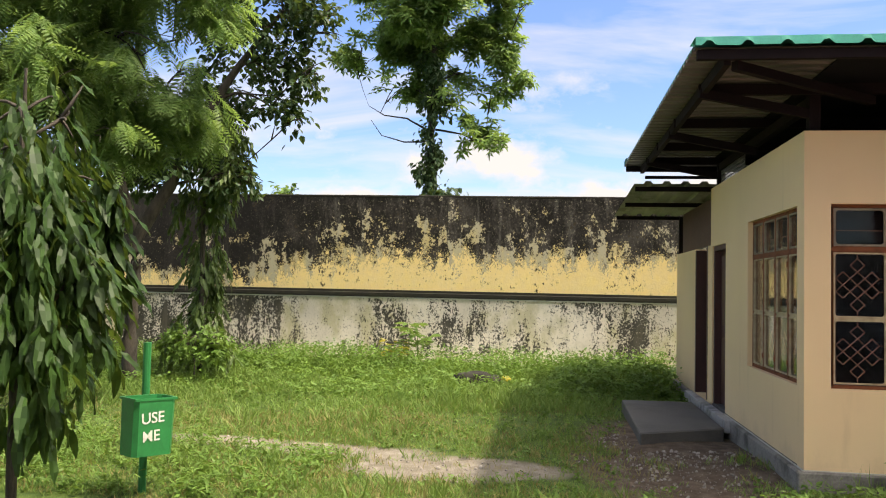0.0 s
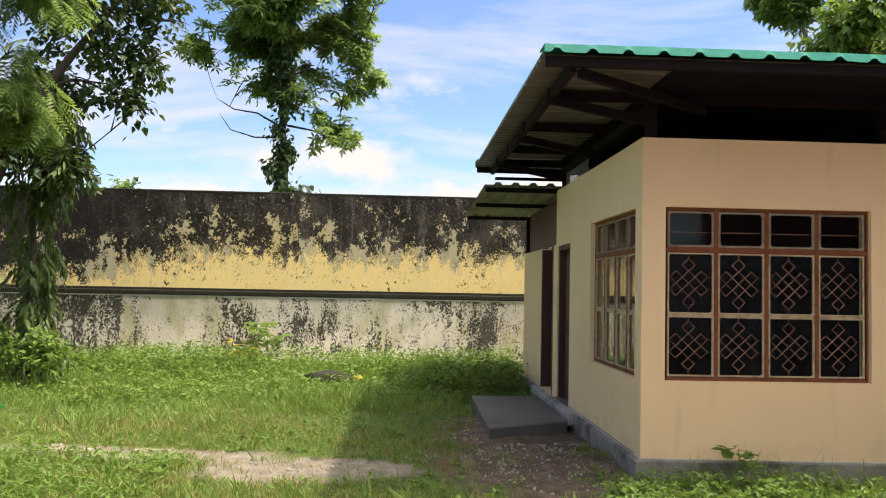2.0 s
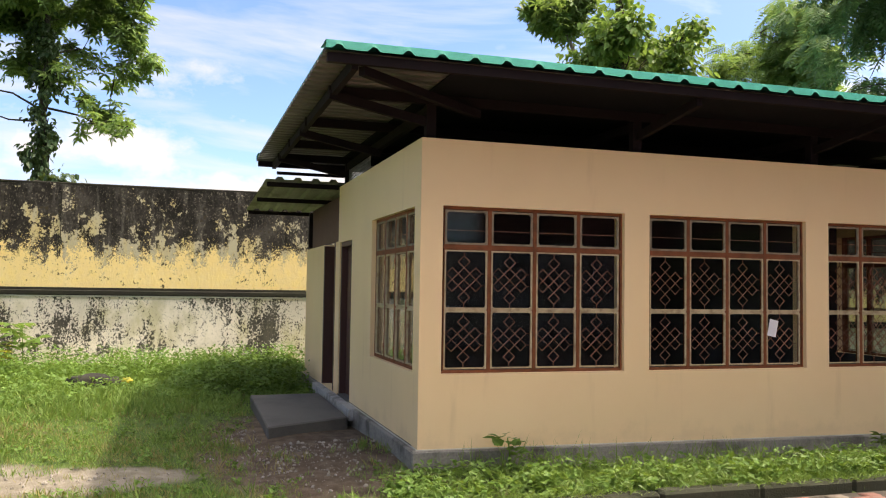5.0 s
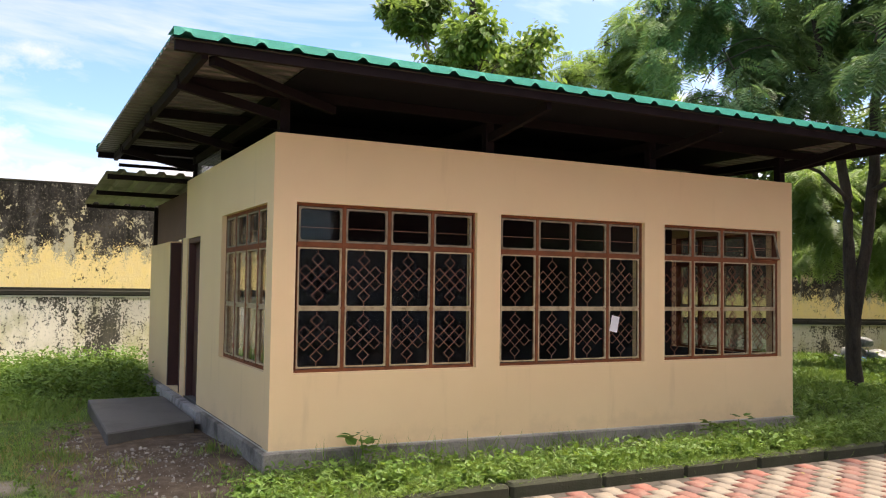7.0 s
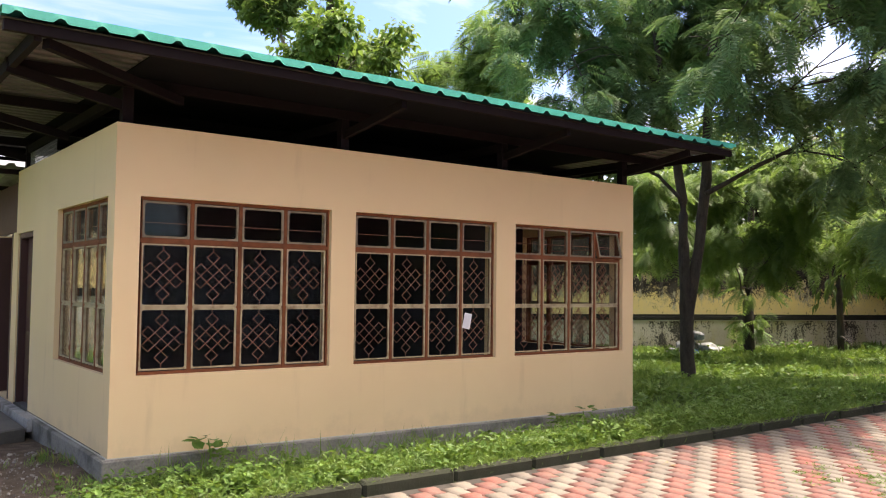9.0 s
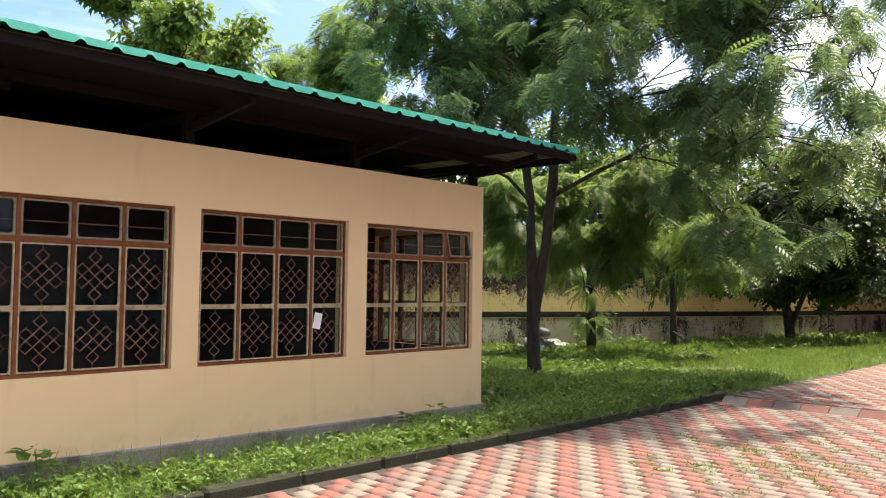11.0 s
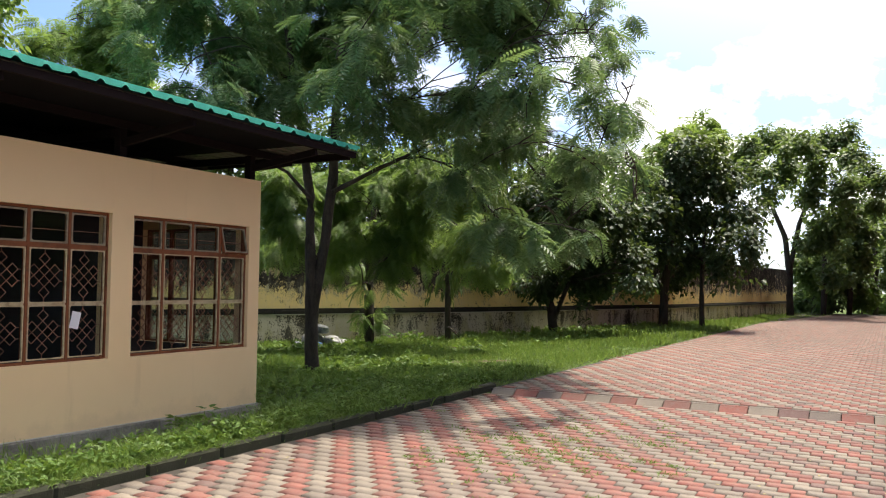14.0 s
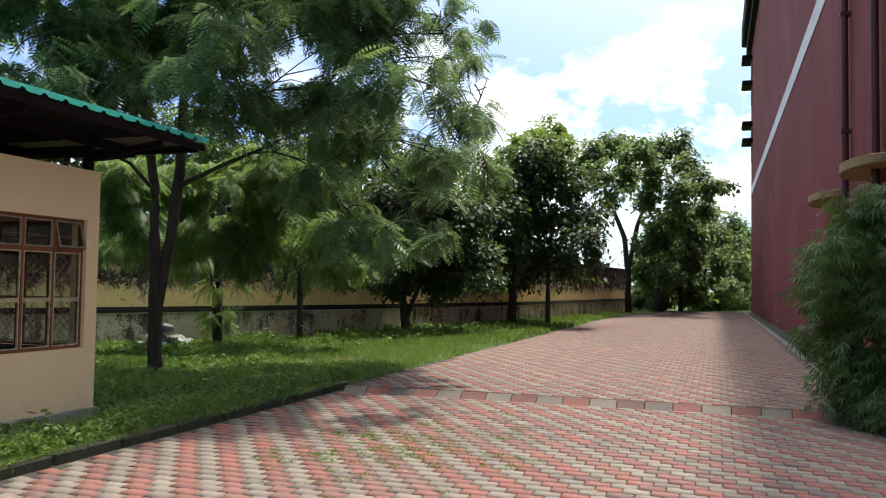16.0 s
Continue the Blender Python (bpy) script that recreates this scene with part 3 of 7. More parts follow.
def rounded_bead(bm, a, b, z0, z1, w, d0, d1):
    """Putty smeared round a pane, filling its corners."""
    flat_frame(bm, a, b, z0, z1, w, d0, d1)
    k = w * 1.3
    for x, sx in ((a + w, 1), (b - w, -1)):
        for z, sz in ((z0 + w, 1), (z1 - w, -1)):
            lo = [bm.verts.new((p, d0 + 0.001, q)) for p, q in ((x, z), (x + sx * k, z), (x + sx * k * 0.35, z + sz * k * 0.35), (x, z + sz * k))]
            hi = [bm.verts.new((v.co.x, d1, v.co.z)) for v in lo]
            bm.faces.new(lo)
            for i in range(4):
                bm.faces.new((lo[i], lo[(i + 1) % 4], hi[(i + 1) % 4], hi[i]))


def grille(bm, a, b, z0, z1, y):
    """Diamond lattice of thin rods in a knot pattern, tied to the frame by short stubs."""
    cx, cz, w, u, v = (a + b) / 2, (z0 + z1) / 2, 0.0065, (b - a) / 7.0, (z1 - z0) / 9.8
    for k in (-1, 1):
        for p, q in (((-1, 3), (3, -1)), ((-2, 2), (2, -2)), ((-3, 1), (1, -3)), ((0, 4), (1, 3)), ((2, 2), (3, 1)), ((-3, -1), (-2, -2)), ((-1, -3), (0, -4))):
            bar(bm, (cx + k * p[0] * u, y, cz + p[1] * v), (cx + k * q[0] * u, y, cz + q[1] * v), w)
        bar(bm, (cx, y, cz + k * 4 * v), (cx, y, cz + k * 4.9 * v), w)
        for j in (-1, 1):
            bar(bm, (cx + k * 3 * u, y, cz + j * v), (cx + k * 3.5 * u, y, cz + j * v), w)


def window(name, width, z0, z1, label, m, open_vent=-1):
    """A four-light steel and timber window in its own x-z plane, from x=0 to width, outside towards -y."""
    win = thing(name, label, "window", "house windows")
    h = z1 - z0
    bm = bmesh.new()
    flat_frame(bm, 0.0, width, 0, h, 0.016, 0.05, 0.12)
    part("window_frame", bm, M_FRAME, win)
    zt = h - 0.385                                   # underside of the transom
    boxed("transom", (0.016, width - 0.016, 0.045, 0.115, zt, zt + 0.03), M_FRAME, win)
    step = (width - 0.032) / 4
    for i in range(4):
        a, b = 0.016 + i * step, 0.016 + (i + 1) * step
        if i:
            boxed("mullion", (a - 0.014, a + 0.014, 0.047, 0.112, 0.016, zt), M_FRAME, win)
            boxed("mullion", (a - 0.014, a + 0.014, 0.047, 0.112, zt + 0.03, h - 0.016), M_FRAME, win)
        a, b = a + 0.014, b - 0.014
        # casement below with a glazing bar at half height
        bm = bmesh.new()
        flat_frame(bm, a, b, 0.016, zt, 0.01, 0.056, 0.095)
        sash = part("casement", bm, M_FRAME, win)
        zm = 0.016 + (zt - 0.016) * 0.5
        boxed("glazing_bar", (a + 0.01, b - 0.01, 0.058, 0.09, zm - 0.009, zm + 0.009), M_PUTTY, sash)
        for q0, q1 in ((0.036, zm - 0.009), (zm + 0.009, zt - 0.01)):
            pane = boxed("pane", (a + 0.01, b - 0.01, 0.070, 0.074, q0, q1), M_GLASS, sash)
            pane.visible_shadow = False
            bm = bmesh.new()
            rounded_bead(bm, a + 0.006, b - 0.006, q0, q1, 0.013, 0.050, 0.070)
            part("putty", bm, M_PUTTY, sash, "cracked pale putty bead")
            bm = bmesh.new()
            grille(bm, a + 0.012, b - 0.012, q0, q1, 0.108)
            part("grille", bm, M_GRILLE, win, "red-oxide steel lattice grille")
        # vent light above, with one cross rod
        bm = bmesh.new()
        flat_frame(bm, a, b, zt + 0.03, h - 0.016, 0.01, 0.055, 0.095)
        vent = part("vent_light", bm, M_FRAME, win)
        if i == open_vent:
            vent.matrix_basis = pose(0, 0.06, h - 0.03, -13) @ pose(0, -0.06, -h + 0.03)
        pane = boxed("pane", (a + 0.01, b - 0.01, 0.070, 0.074, zt + 0.045, h - 0.036), M_GLASS, vent)
        pane.visible_shadow = False
        bm = bmesh.new()
        rounded_bead(bm, a + 0.006, b - 0.006, zt + 0.041, h - 0.032, 0.017, 0.050, 0.070)
        part("putty", bm, M_PUTTY_GREY, vent, "cracked pale putty bead")
        boxed("cross_rod", (a, b, 0.104, 0.112, zt + 0.17, zt + 0.177), M_GRILLE, win)
        # hinges
        for q in (0.12, zt - 0.12):
            boxed("hinge", (b + 0.004, b + 0.018, 0.038, 0.056, q, q + 0.05), M_FRAME, win)
    win.matrix_basis = m
    return win


for a, b in FRONT_WINDOWS:
    window("house_window", b - a, WIN_Z0, WIN_Z1, "four-light red-brown window with diamond grilles and old putty", pose(a, 0, WIN_Z0), 3 if a > 4 else -1)
window("house_window", SIDE_WINDOW[1] - SIDE_WINDOW[0], WIN_Z0, WIN_Z1, "four-light red-brown window in the shaded end wall", pose(0, SIDE_WINDOW[1], WIN_Z0, 0, 0, -90))
window("house_window", EAST_WINDOW[1] - EAST_WINDOW[0], WIN_Z0, WIN_Z1, "four-light red-brown window seen through the room", pose(LX, EAST_WINDOW[0], WIN_Z0, 0, 0, 90))
window("house_window", 1.7, WIN_Z0, WIN_Z1, "four-light red-brown window in the back wall", pose(6.1, LY, WIN_Z0, 0, 0, 180))


def corrugated(name, x0, x1, y0, y1, z, pitch, amp, across, material, parent, thick=0.004, slope=0.0):
    """A trapezoid-ribbed sheet; ribs run along x when across is 'y'."""
    lo, hi = (y0, y1) if across == "y" else (x0, x1)
    prof = []
    v = lo
    while v < hi:
        for f, q in ((0.0, 0.0), (0.5, 0.0), (0.62, 1.0), (0.88, 1.0)):
            if v + f * pitch <= hi:
                prof.append((v + f * pitch, q * amp))
        v += pitch
    prof.append((hi, 0.0))
    bm = bmesh.new()
    rows = []
    for t in (thick, 0.0):
        for end in ((x0, x1) if across == "y" else (y0, y1)):
            rows.append([bm.verts.new((end, p, z + q + t + slope * (p - lo)) if across == "y" else (p, end, z + q + t + slope * (end - y0))) for p, q in prof])
    for r, s in ((rows[0], rows[1]), (rows[3], rows[2]), (rows[2], rows[0]), (rows[1], rows[3])):
        for i in range(len(prof) - 1):
            bm.faces.new((r[i], r[i + 1], s[i + 1], s[i]))
    bmesh.ops.recalc_face_normals(bm, faces=bm.faces)
    return part(name, bm, material, parent)


# roof: ribbed sheet on a steel frame that stands on the wall tops
RX0, RX1, RY0, RY1, RZ = -1.04, 7.18, -1.0, 4.95, 3.37
roof = part("roof_deck", box(bmesh.new(), RX0 + 0.02, RX1 - 0.02, RY0 + 0.02, RY1 - 0.02, RZ + 0.06, RZ + 0.075), M_GREEN, house)
corrugated("roof_sheet", RX0, RX1, RY0, RY1, RZ, 0.16, 0.03, "y", M_SHEET, house)

# wavy green flashing along the front and back edges
for yy, sgn in ((RY0, -1), (RY1, 1)):
    bm = bmesh.new()
    n = 420
    rows = [[], [], [], []]
    for i in range(n + 1):
        x = RX0 + (RX1 - RX0) * i / n
        ph = (x % 0.27) / 0.27
        notch = min(1.0, max(0.0, 1.6 - abs(ph - 0.5) * 9.0))
        dip = 0.034 * notch + 0.008 * noise.noise((x * 3, yy, 0))
        lift = 0.010 * noise.noise((x * 1.7, 5, yy))
        rows[0].append(bm.verts.new((x, yy + 0.25 * -sgn, RZ + 0.085 + lift)))
        rows[1].append(bm.verts.new((x, yy + sgn * 0.015, RZ + 0.08 + lift)))
        rows[2].append(bm.verts.new((x, yy + sgn * 0.022, RZ + 0.016 + dip)))
        rows[3].append(bm.verts.new((x, yy + sgn * 0.012, RZ + 0.016 + dip)))
    for r, q in zip(rows, rows[1:]):
        for i in range(n):
            bm.faces.new((r[i], r[i + 1], q[i + 1], q[i]))
    part("flashing", bm, M_GREEN, house, "green ridge flashing with a wavy lower lip")

# added sheet: deep eave shade is put into its near-black colour
boxed("eave_shade_sheet", (0.04, LX - 0.05, RY0 + 0.09, LY + 0.3, RZ - 0.012, RZ - 0.004), M_SOFFIT, house, "added near-black sheet carrying the shade under the roof")

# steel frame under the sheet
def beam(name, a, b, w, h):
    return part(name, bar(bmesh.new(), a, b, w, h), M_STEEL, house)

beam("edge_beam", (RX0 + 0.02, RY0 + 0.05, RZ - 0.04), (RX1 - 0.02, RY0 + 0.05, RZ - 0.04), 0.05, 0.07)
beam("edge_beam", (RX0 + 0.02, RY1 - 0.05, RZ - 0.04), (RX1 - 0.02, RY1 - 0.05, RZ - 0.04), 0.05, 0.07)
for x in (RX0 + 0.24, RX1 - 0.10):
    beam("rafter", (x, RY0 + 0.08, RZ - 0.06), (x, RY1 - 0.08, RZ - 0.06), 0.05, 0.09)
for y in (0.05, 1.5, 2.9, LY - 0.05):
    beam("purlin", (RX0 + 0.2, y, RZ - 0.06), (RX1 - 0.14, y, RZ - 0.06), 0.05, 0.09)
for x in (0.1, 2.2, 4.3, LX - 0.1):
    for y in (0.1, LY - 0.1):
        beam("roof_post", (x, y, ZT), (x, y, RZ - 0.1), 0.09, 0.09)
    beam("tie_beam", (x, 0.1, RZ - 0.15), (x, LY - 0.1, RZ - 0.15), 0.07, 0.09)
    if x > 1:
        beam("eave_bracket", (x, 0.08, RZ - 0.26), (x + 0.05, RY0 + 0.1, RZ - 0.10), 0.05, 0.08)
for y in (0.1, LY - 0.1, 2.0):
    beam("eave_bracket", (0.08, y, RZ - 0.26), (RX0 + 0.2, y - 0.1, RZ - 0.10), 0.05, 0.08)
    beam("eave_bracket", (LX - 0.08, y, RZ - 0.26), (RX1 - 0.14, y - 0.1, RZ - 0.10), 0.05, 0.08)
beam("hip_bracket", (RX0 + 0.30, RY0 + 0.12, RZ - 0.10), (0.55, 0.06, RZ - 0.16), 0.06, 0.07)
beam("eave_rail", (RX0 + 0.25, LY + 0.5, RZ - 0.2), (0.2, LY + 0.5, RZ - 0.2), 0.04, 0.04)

# wire mesh in the gap over the end walls and the back wall
def wire_mesh(name, a, b, axis, at, z0, z1, pitch=0.045):
    bm = bmesh.new()
    v = a
    while v <= b:
        p, q = ((at, v, z0), (at, v, z1)) if axis == "y" else ((v, at, z0), (v, at, z1))
        bar(bm, p, q, 0.006)
        v += pitch
    z = z0
    while z <= z1:
        p, q = ((at, a, z), (at, b, z)) if axis == "y" else ((a, at, z), (b, at, z))
        bar(bm, p, q, 0.006)
        z += pitch
    return part(name, bm, M_WIRE, house, "fine wire mesh over the wall")

wire_mesh("wire_mesh", 2.6, LY - 0.1, "y", 0.1, ZT, RZ - 0.12)
wire_mesh("wire_mesh", 2.6, LY - 0.1, "y", LX - 0.1, ZT, RZ - 0.12)

# low washroom block behind, and its two doors
low = thing("washroom", "low cream-painted washroom block with a sheet canopy", "outbuilding")
bm = bmesh.new()
for dims in ((0.0, 0.15, 5.2, 7.0, 0.0, 2.22), (0.0, 0.15, LY + 0.004, 4.25, 0.0, 2.22), (0.0, 0.15, 4.25, 5.2, 0.0, 0.2), (0.15, 5.0, 6.85, 7.0, 0.0, 2.22)):
    box(bm, *dims)
part("wall", bm, M_WALL, low)
boxed("partition", (0.9, 1.0, LY + 0.004, 6.85, 0.0, 2.2), M_LIGHTBLUE, low, "pale blue washroom partition")
boxed("door_frame", (-0.005, 0.155, 5.13, 5.2, 0.2, 2.2), M_DOOR, low)
boxed("door_frame", (-0.005, 0.155, 4.25, 4.31, 0.2, 2.2), M_DOOR, low)
boxed("partition", (0.16, 1.2, 5.5, 5.6, 0.0, 2.2), M_LIGHTBLUE, low, "pale blue washroom partition")
corrugated("canopy_sheet", -0.98, 2.5, LY + 0.03, 7.6, 3.02, 0.24, 0.035, "x", M_SHEET_OLD, low, slope=-0.035)
for y, z in ((LY + 0.22, 2.975), (5.8, 2.915), (7.5, 2.86)):
    part("canopy_purlin", bar(bmesh.new(), (-0.95, y, z), (2.4, y, z), 0.05, 0.06), M_STEEL, low)
for y in (6.2, 7.3):
    part("canopy_post", bar(bmesh.new(), (0.1, y, 0.0), (0.1, y, 2.87), 0.06, 0.06), M_STEEL, low)
boxed("screen", (0.06, 0.09, 4.3, 6.8, 2.24, 2.86), M_DOOR, low, "dark screen board under the canopy")

door_1 = thing("house_door", "dark maroon panelled door in the shaded end wall", "door")
flat = bmesh.new()
box(flat, 0.02, 0.17, 3.12, 3.18, ZB, 2.2), box(flat, 0.02, 0.17, 3.89, 3.95, ZB, 2.2), box(flat, 0.02, 0.17, 3.18, 3.89, 2.14, 2.2)
part("door_frame", flat, M_DOOR, door_1)
boxed("door_leaf", (0.10, 0.14, 3.185, 3.885, ZB + 0.01, 2.135), M_DOOR, door_1)
for q0, q1 in ((0.32, 0.95), (1.1, 1.98)):
    boxed("door_panel", (0.085, 0.10, 3.29, 3.78, ZB + q0 - 0.1, ZB + q1 - 0.1), M_DOOR, door_1, bevel=0.008)
part("door_handle", tube(bmesh.new(), [(0.07, 3.25, 1.15), (0.055, 3.25, 1.2), (0.055, 3.25, 1.3), (0.07, 3.25, 1.35)], [0.008] * 4), M_STEEL, door_1)

bm = box(bmesh.new(), 0, 1, 0, 1, -0.12, 0.135, 0.012)
for v in bm.verts:
    u, w = v.co.x, v.co.y
    v.co.x, v.co.y = -1.11 + u * 0.955 + 0.03 * w * (1 - u), (1.82 + 0.55 * u) * (1 - w) + 4.5 * w
    v.co.z += 0.01 * noise.noise((v.co.x * 2, v.co.y * 2, 4))
step_slab = tagged(part("step_slab", bm, M_SLAB), "damp grey cement step slab before the doors", "step")

# paper stuck behind a pane of the middle window
bm = bmesh.new()
box(bm, -0.052, 0.052, -0.001, 0.001, -0.085, 0.085)
paper = tagged(part("paper_sheet", bm, M_PAPER), "white paper sheet stuck askew on a window pane", "paper")
paper.matrix_basis = pose(3.765, 0.045, 1.255, 0, 12, 0)

# boundary walls
def boundary(name, pts, thick, height, ledge, material, label, joint=0.0):
    """A wall along a polyline, seen face towards the yard, with a projecting ledge and a weathered coping."""
    ob = thing(name, label, "wall", kind="structure")
    for (ax, ay), (bx, by) in zip(pts, pts[1:]):
        d = Vector((bx - ax, by - ay, 0))
        L = d.length
        m = Matrix.Translation((ax, ay, 0)) @ Matrix.Rotation(math.atan2(d.y, d.x), 4, "Z")
        n = max(2, int(L / 0.5))
        bm = bmesh.new()
        cols = []
        for i in range(n + 1):
            x = L * i / n
            wob = 0.02 * noise.noise((x * 0.9 + ax, ay, 1))
            top = height + 0.025 * noise.noise((x * 0.8 + ax, ay, 3))
            cols.append([bm.verts.new(p) for p in ((x, wob, -0.3), (x, wob, top), (x, thick, top + 0.01), (x, thick, -0.3))])
        for p, q in zip(cols, cols[1:]):
            for k in range(3):
                bm.faces.new((p[k], q[k], q[k + 1], p[k + 1]))
        bm.faces.new(cols[0]), bm.faces.new(cols[-1][::-1])
        bmesh.ops.recalc_face_normals(bm, faces=bm.faces)
        part("wall_panel", bm, material, ob).matrix_basis = m
        bm = bmesh.new()
        box(bm, 0, L, -0.05, 0.03, ledge + 0.0, ledge + 0.10, 0.015)
        box(bm, 0, L, -0.035, 0.03, ledge + 0.10, ledge + 0.15)
        part("ledge", bm, M_LEDGE, ob, "black weathered ledge moulding").matrix_basis = m
        part("drip_line", box(bmesh.new(), 0, L, -0.03, 0.03, ledge - 0.03, ledge), M_PALE_LINE, ob).matrix_basis = m
        bm = bmesh.new()
        box(bm, 0, L, -0.006, thick + 0.02, height - 0.02, height + 0.03, 0.012)
        part("coping", bm, M_LEDGE, ob).matrix_basis = m
        if joint:
            part("wall_joint", box(bmesh.new(), joint - 0.006, joint + 0.006, -0.018, 0.03, ledge + 0.75, height - 0.03), M_LEDGE, ob).matrix_basis = m
    return ob

boundary("wall_north", [(-45.0, 10.0), (8.6, 10.6)], 0.25, 3.52, 1.37, M_OLD, "tall lime-washed boundary wall, yellow and black with mould", 40.75)
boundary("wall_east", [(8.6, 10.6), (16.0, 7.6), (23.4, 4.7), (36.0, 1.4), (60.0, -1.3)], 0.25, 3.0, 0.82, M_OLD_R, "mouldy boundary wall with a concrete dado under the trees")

# unseen wall added behind the camera: fills window reflections, bounces light to the house
tagged(boxed("unseen_south_wall", (-45.0, 11.9, -16.3, -16.0, -0.3, 3.0), M_WHITE_BAND), "plain white wall, unseen, added for window reflections and bounced light", "wall", kind="structure")

# mossy kerb before the verge
kerb = thing("kerb_verge", "low mossy concrete kerb along the grass verge", "kerb", kind="structure")
x = -3.0
while x < 10.0:
    L = 0.9
    bm = box(bmesh.new(), x + 0.002, x + L - 0.002, -1.52 + 0.015 * noise.noise((x, 3, 0)), -1.38, -0.2, 0.10 + 0.03 * noise.noise((x * 2, 0, 0)), 0.025)
    part("kerb_stone", bm, M_KERBSTONE, kerb)
    x += L

# maroon building along the drive
BX0, BX1, BY, BH = 12.0, 69.0, -9.8, 21.5
maroon = thing("maroon_building", "tall maroon-painted masonry building with a white band", "building")
boxed("wall", (BX0, BX1, BY - 22, BY, -0.3, BH), M_MAROON, maroon)
boxed("white_band", (BX0 - 0.02, BX1 + 0.02, BY - 0.05, BY + 0.03, 9.15, 9.75), M_WHITE_BAND, maroon, "white painted band")
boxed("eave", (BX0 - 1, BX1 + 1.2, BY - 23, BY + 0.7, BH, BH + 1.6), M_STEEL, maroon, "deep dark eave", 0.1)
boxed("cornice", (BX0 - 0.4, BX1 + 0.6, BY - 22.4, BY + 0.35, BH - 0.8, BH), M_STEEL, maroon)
part("drain_pipe", tube(bmesh.new(), [(17.4, BY + 0.11, 0.1), (17.4, BY + 0.11, 12.0), (17.4, BY + 0.11, BH - 1)], [0.075] * 3, 12), M_PIPE, maroon)
for z in (2.5, 5.0, 7.5, 10.0):
    boxed("pipe_clip", (17.29, 17.51, BY, BY + 0.2, z, z + 0.06), M_PIPE, maroon)
part("drain_pipe", tube(bmesh.new(), [(13.9, BY + 0.11, 0.1), (13.9, BY + 0.11, BH - 1)], [0.07] * 2, 12), M_PIPE, maroon)

def round_canopy(x, z, r, depth):
    """A half-round concrete canopy on the wall face."""
    bm = bmesh.new()
    n = 20
    ring = [[bm.verts.new((x - r * math.cos(math.pi * i / n), BY + depth * math.sin(math.pi * i / n), q)) for i in range(n + 1)] for q in (z, z + 0.16)]
    for i in range(n):
        bm.faces.new((ring[0][i], ring[0][i + 1], ring[1][i + 1], ring[1][i]))
    bm.faces.new(ring[1]), bm.faces.new(ring[0][::-1])
    bmesh.ops.bevel(bm, geom=[e for e in bm.edges if abs(e.verts[0].co.z - e.verts[1].co.z) < 1e-4], offset=0.015, segments=1, affect="EDGES")
    part("round_canopy", bm, M_CANOPY, maroon, "half-round ochre concrete canopy")

round_canopy(14.3, 3.75, 1.3, 0.6)
round_canopy(20.2, 3.8, 1.5, 0.55)
for z in (17.6, 14.4, 13.1, 19.6):
    bm = box(bmesh.new(), BX1 - 2.5, BX1 - 0.2, BY, BY + 0.75, z, z + 0.35, 0.06)
    part("window_canopy", bm, M_STEEL, maroon, "small dark canopy over a window")
    boxed("window_frame", (BX1 - 2.2, BX1 - 0.5, BY, BY + 0.05, z - 1.2, z), M_CANOPY, maroon)

# mossy gutter between the drive and the building
gutter = thing("gutter", "dark mossy cement gutter along the foot of the building", "gutter", kind="structure")
boxed("channel", (12.0, 66.0, -9.79, -9.24, -0.25, 0.0), M_KERBSTONE, gutter)
boxed("gutter_edge", (10.2, 66.0, -9.23, -9.03, -0.25, 0.07), M_SLAB, gutter, "worn cement edge", 0.01)

# paving: zigzag blocks, alternate red and pale
PL, PW, SHIFT = 0.2235, 0.163, 0.1115

def paver_outline(gap=0.0028):
    """Outline of one block, long side along y with a step in the middle, centred."""
    hl, hw, w = PL / 2 - gap * 2.0, PW / 2 - gap * 0.8, 0.015
    ys = (-hl, -hl * 0.2, hl * 0.2, hl)
    wave = (-w, -w, w, w)
    return [(hw + q, v) for v, q in zip(ys, wave)] + [(-hw + q, v) for v, q in zip(ys[::-1], wave[::-1])]

PAVER = np.array(paver_outline())

def paver_arrays(cx, cy, cz, sides=True):
    """Blocks with a top and worn chamfered sides, for arrays of centres."""
    n, k = len(cx), len(PAVER)
    c = np.stack([cx, cy], -1)[:, None, :]
    rim = PAVER[None] + c
    top = PAVER[None] * 0.965 + c
    tilt = np.random.default_rng(4).normal(0, 0.0016, (n, 1))
    v = np.concatenate([np.dstack([top, np.repeat((cz[:, None] + tilt), k, 1)]), np.dstack([rim, np.repeat((cz[:, None] + tilt - 0.014), k, 1)])], 1)
    quads, base = [], np.arange(n) * 2 * k
    for i in range(k if sides else 0):
        j = (i + 1) % k
        quads.append(np.stack([base + k + i, base + k + j, base + j, base + i], -1))
    # the top as three quads across the block
    for a, b, d, e in ((0, 1, 6, 7), (1, 2, 5, 6), (2, 3, 4, 5)):
        quads.append(np.stack([base + a, base + b, base + d, base + e], -1))
    return v.reshape(-1, 3), np.stack(quads, 1).reshape(-1, 4)

def lay(x0, x1, y0, y1, z):
    """Centres and colours of the blocks over a rectangle."""
    out = []
    r0, r1 = int(math.floor(x0 / PW)), int(math.ceil(x1 / PW))
    for r in range(r0, r1):
        off = (r * SHIFT) % (2 * PL)
        k0, k1 = int((y0 - off) / PL) - 2, int((y1 - off) / PL) + 2
        for k in range(k0, k1):
            x, y = (r + 0.5) * PW, off + (k + 0.5) * PL
            if x0 + PW / 2 <= x <= x1 - PW / 2 + 0.05 and y0 + 0.08 <= y <= y1 - 0.08:
                out.append((x, y, z, k % 2))
    return np.array(out)

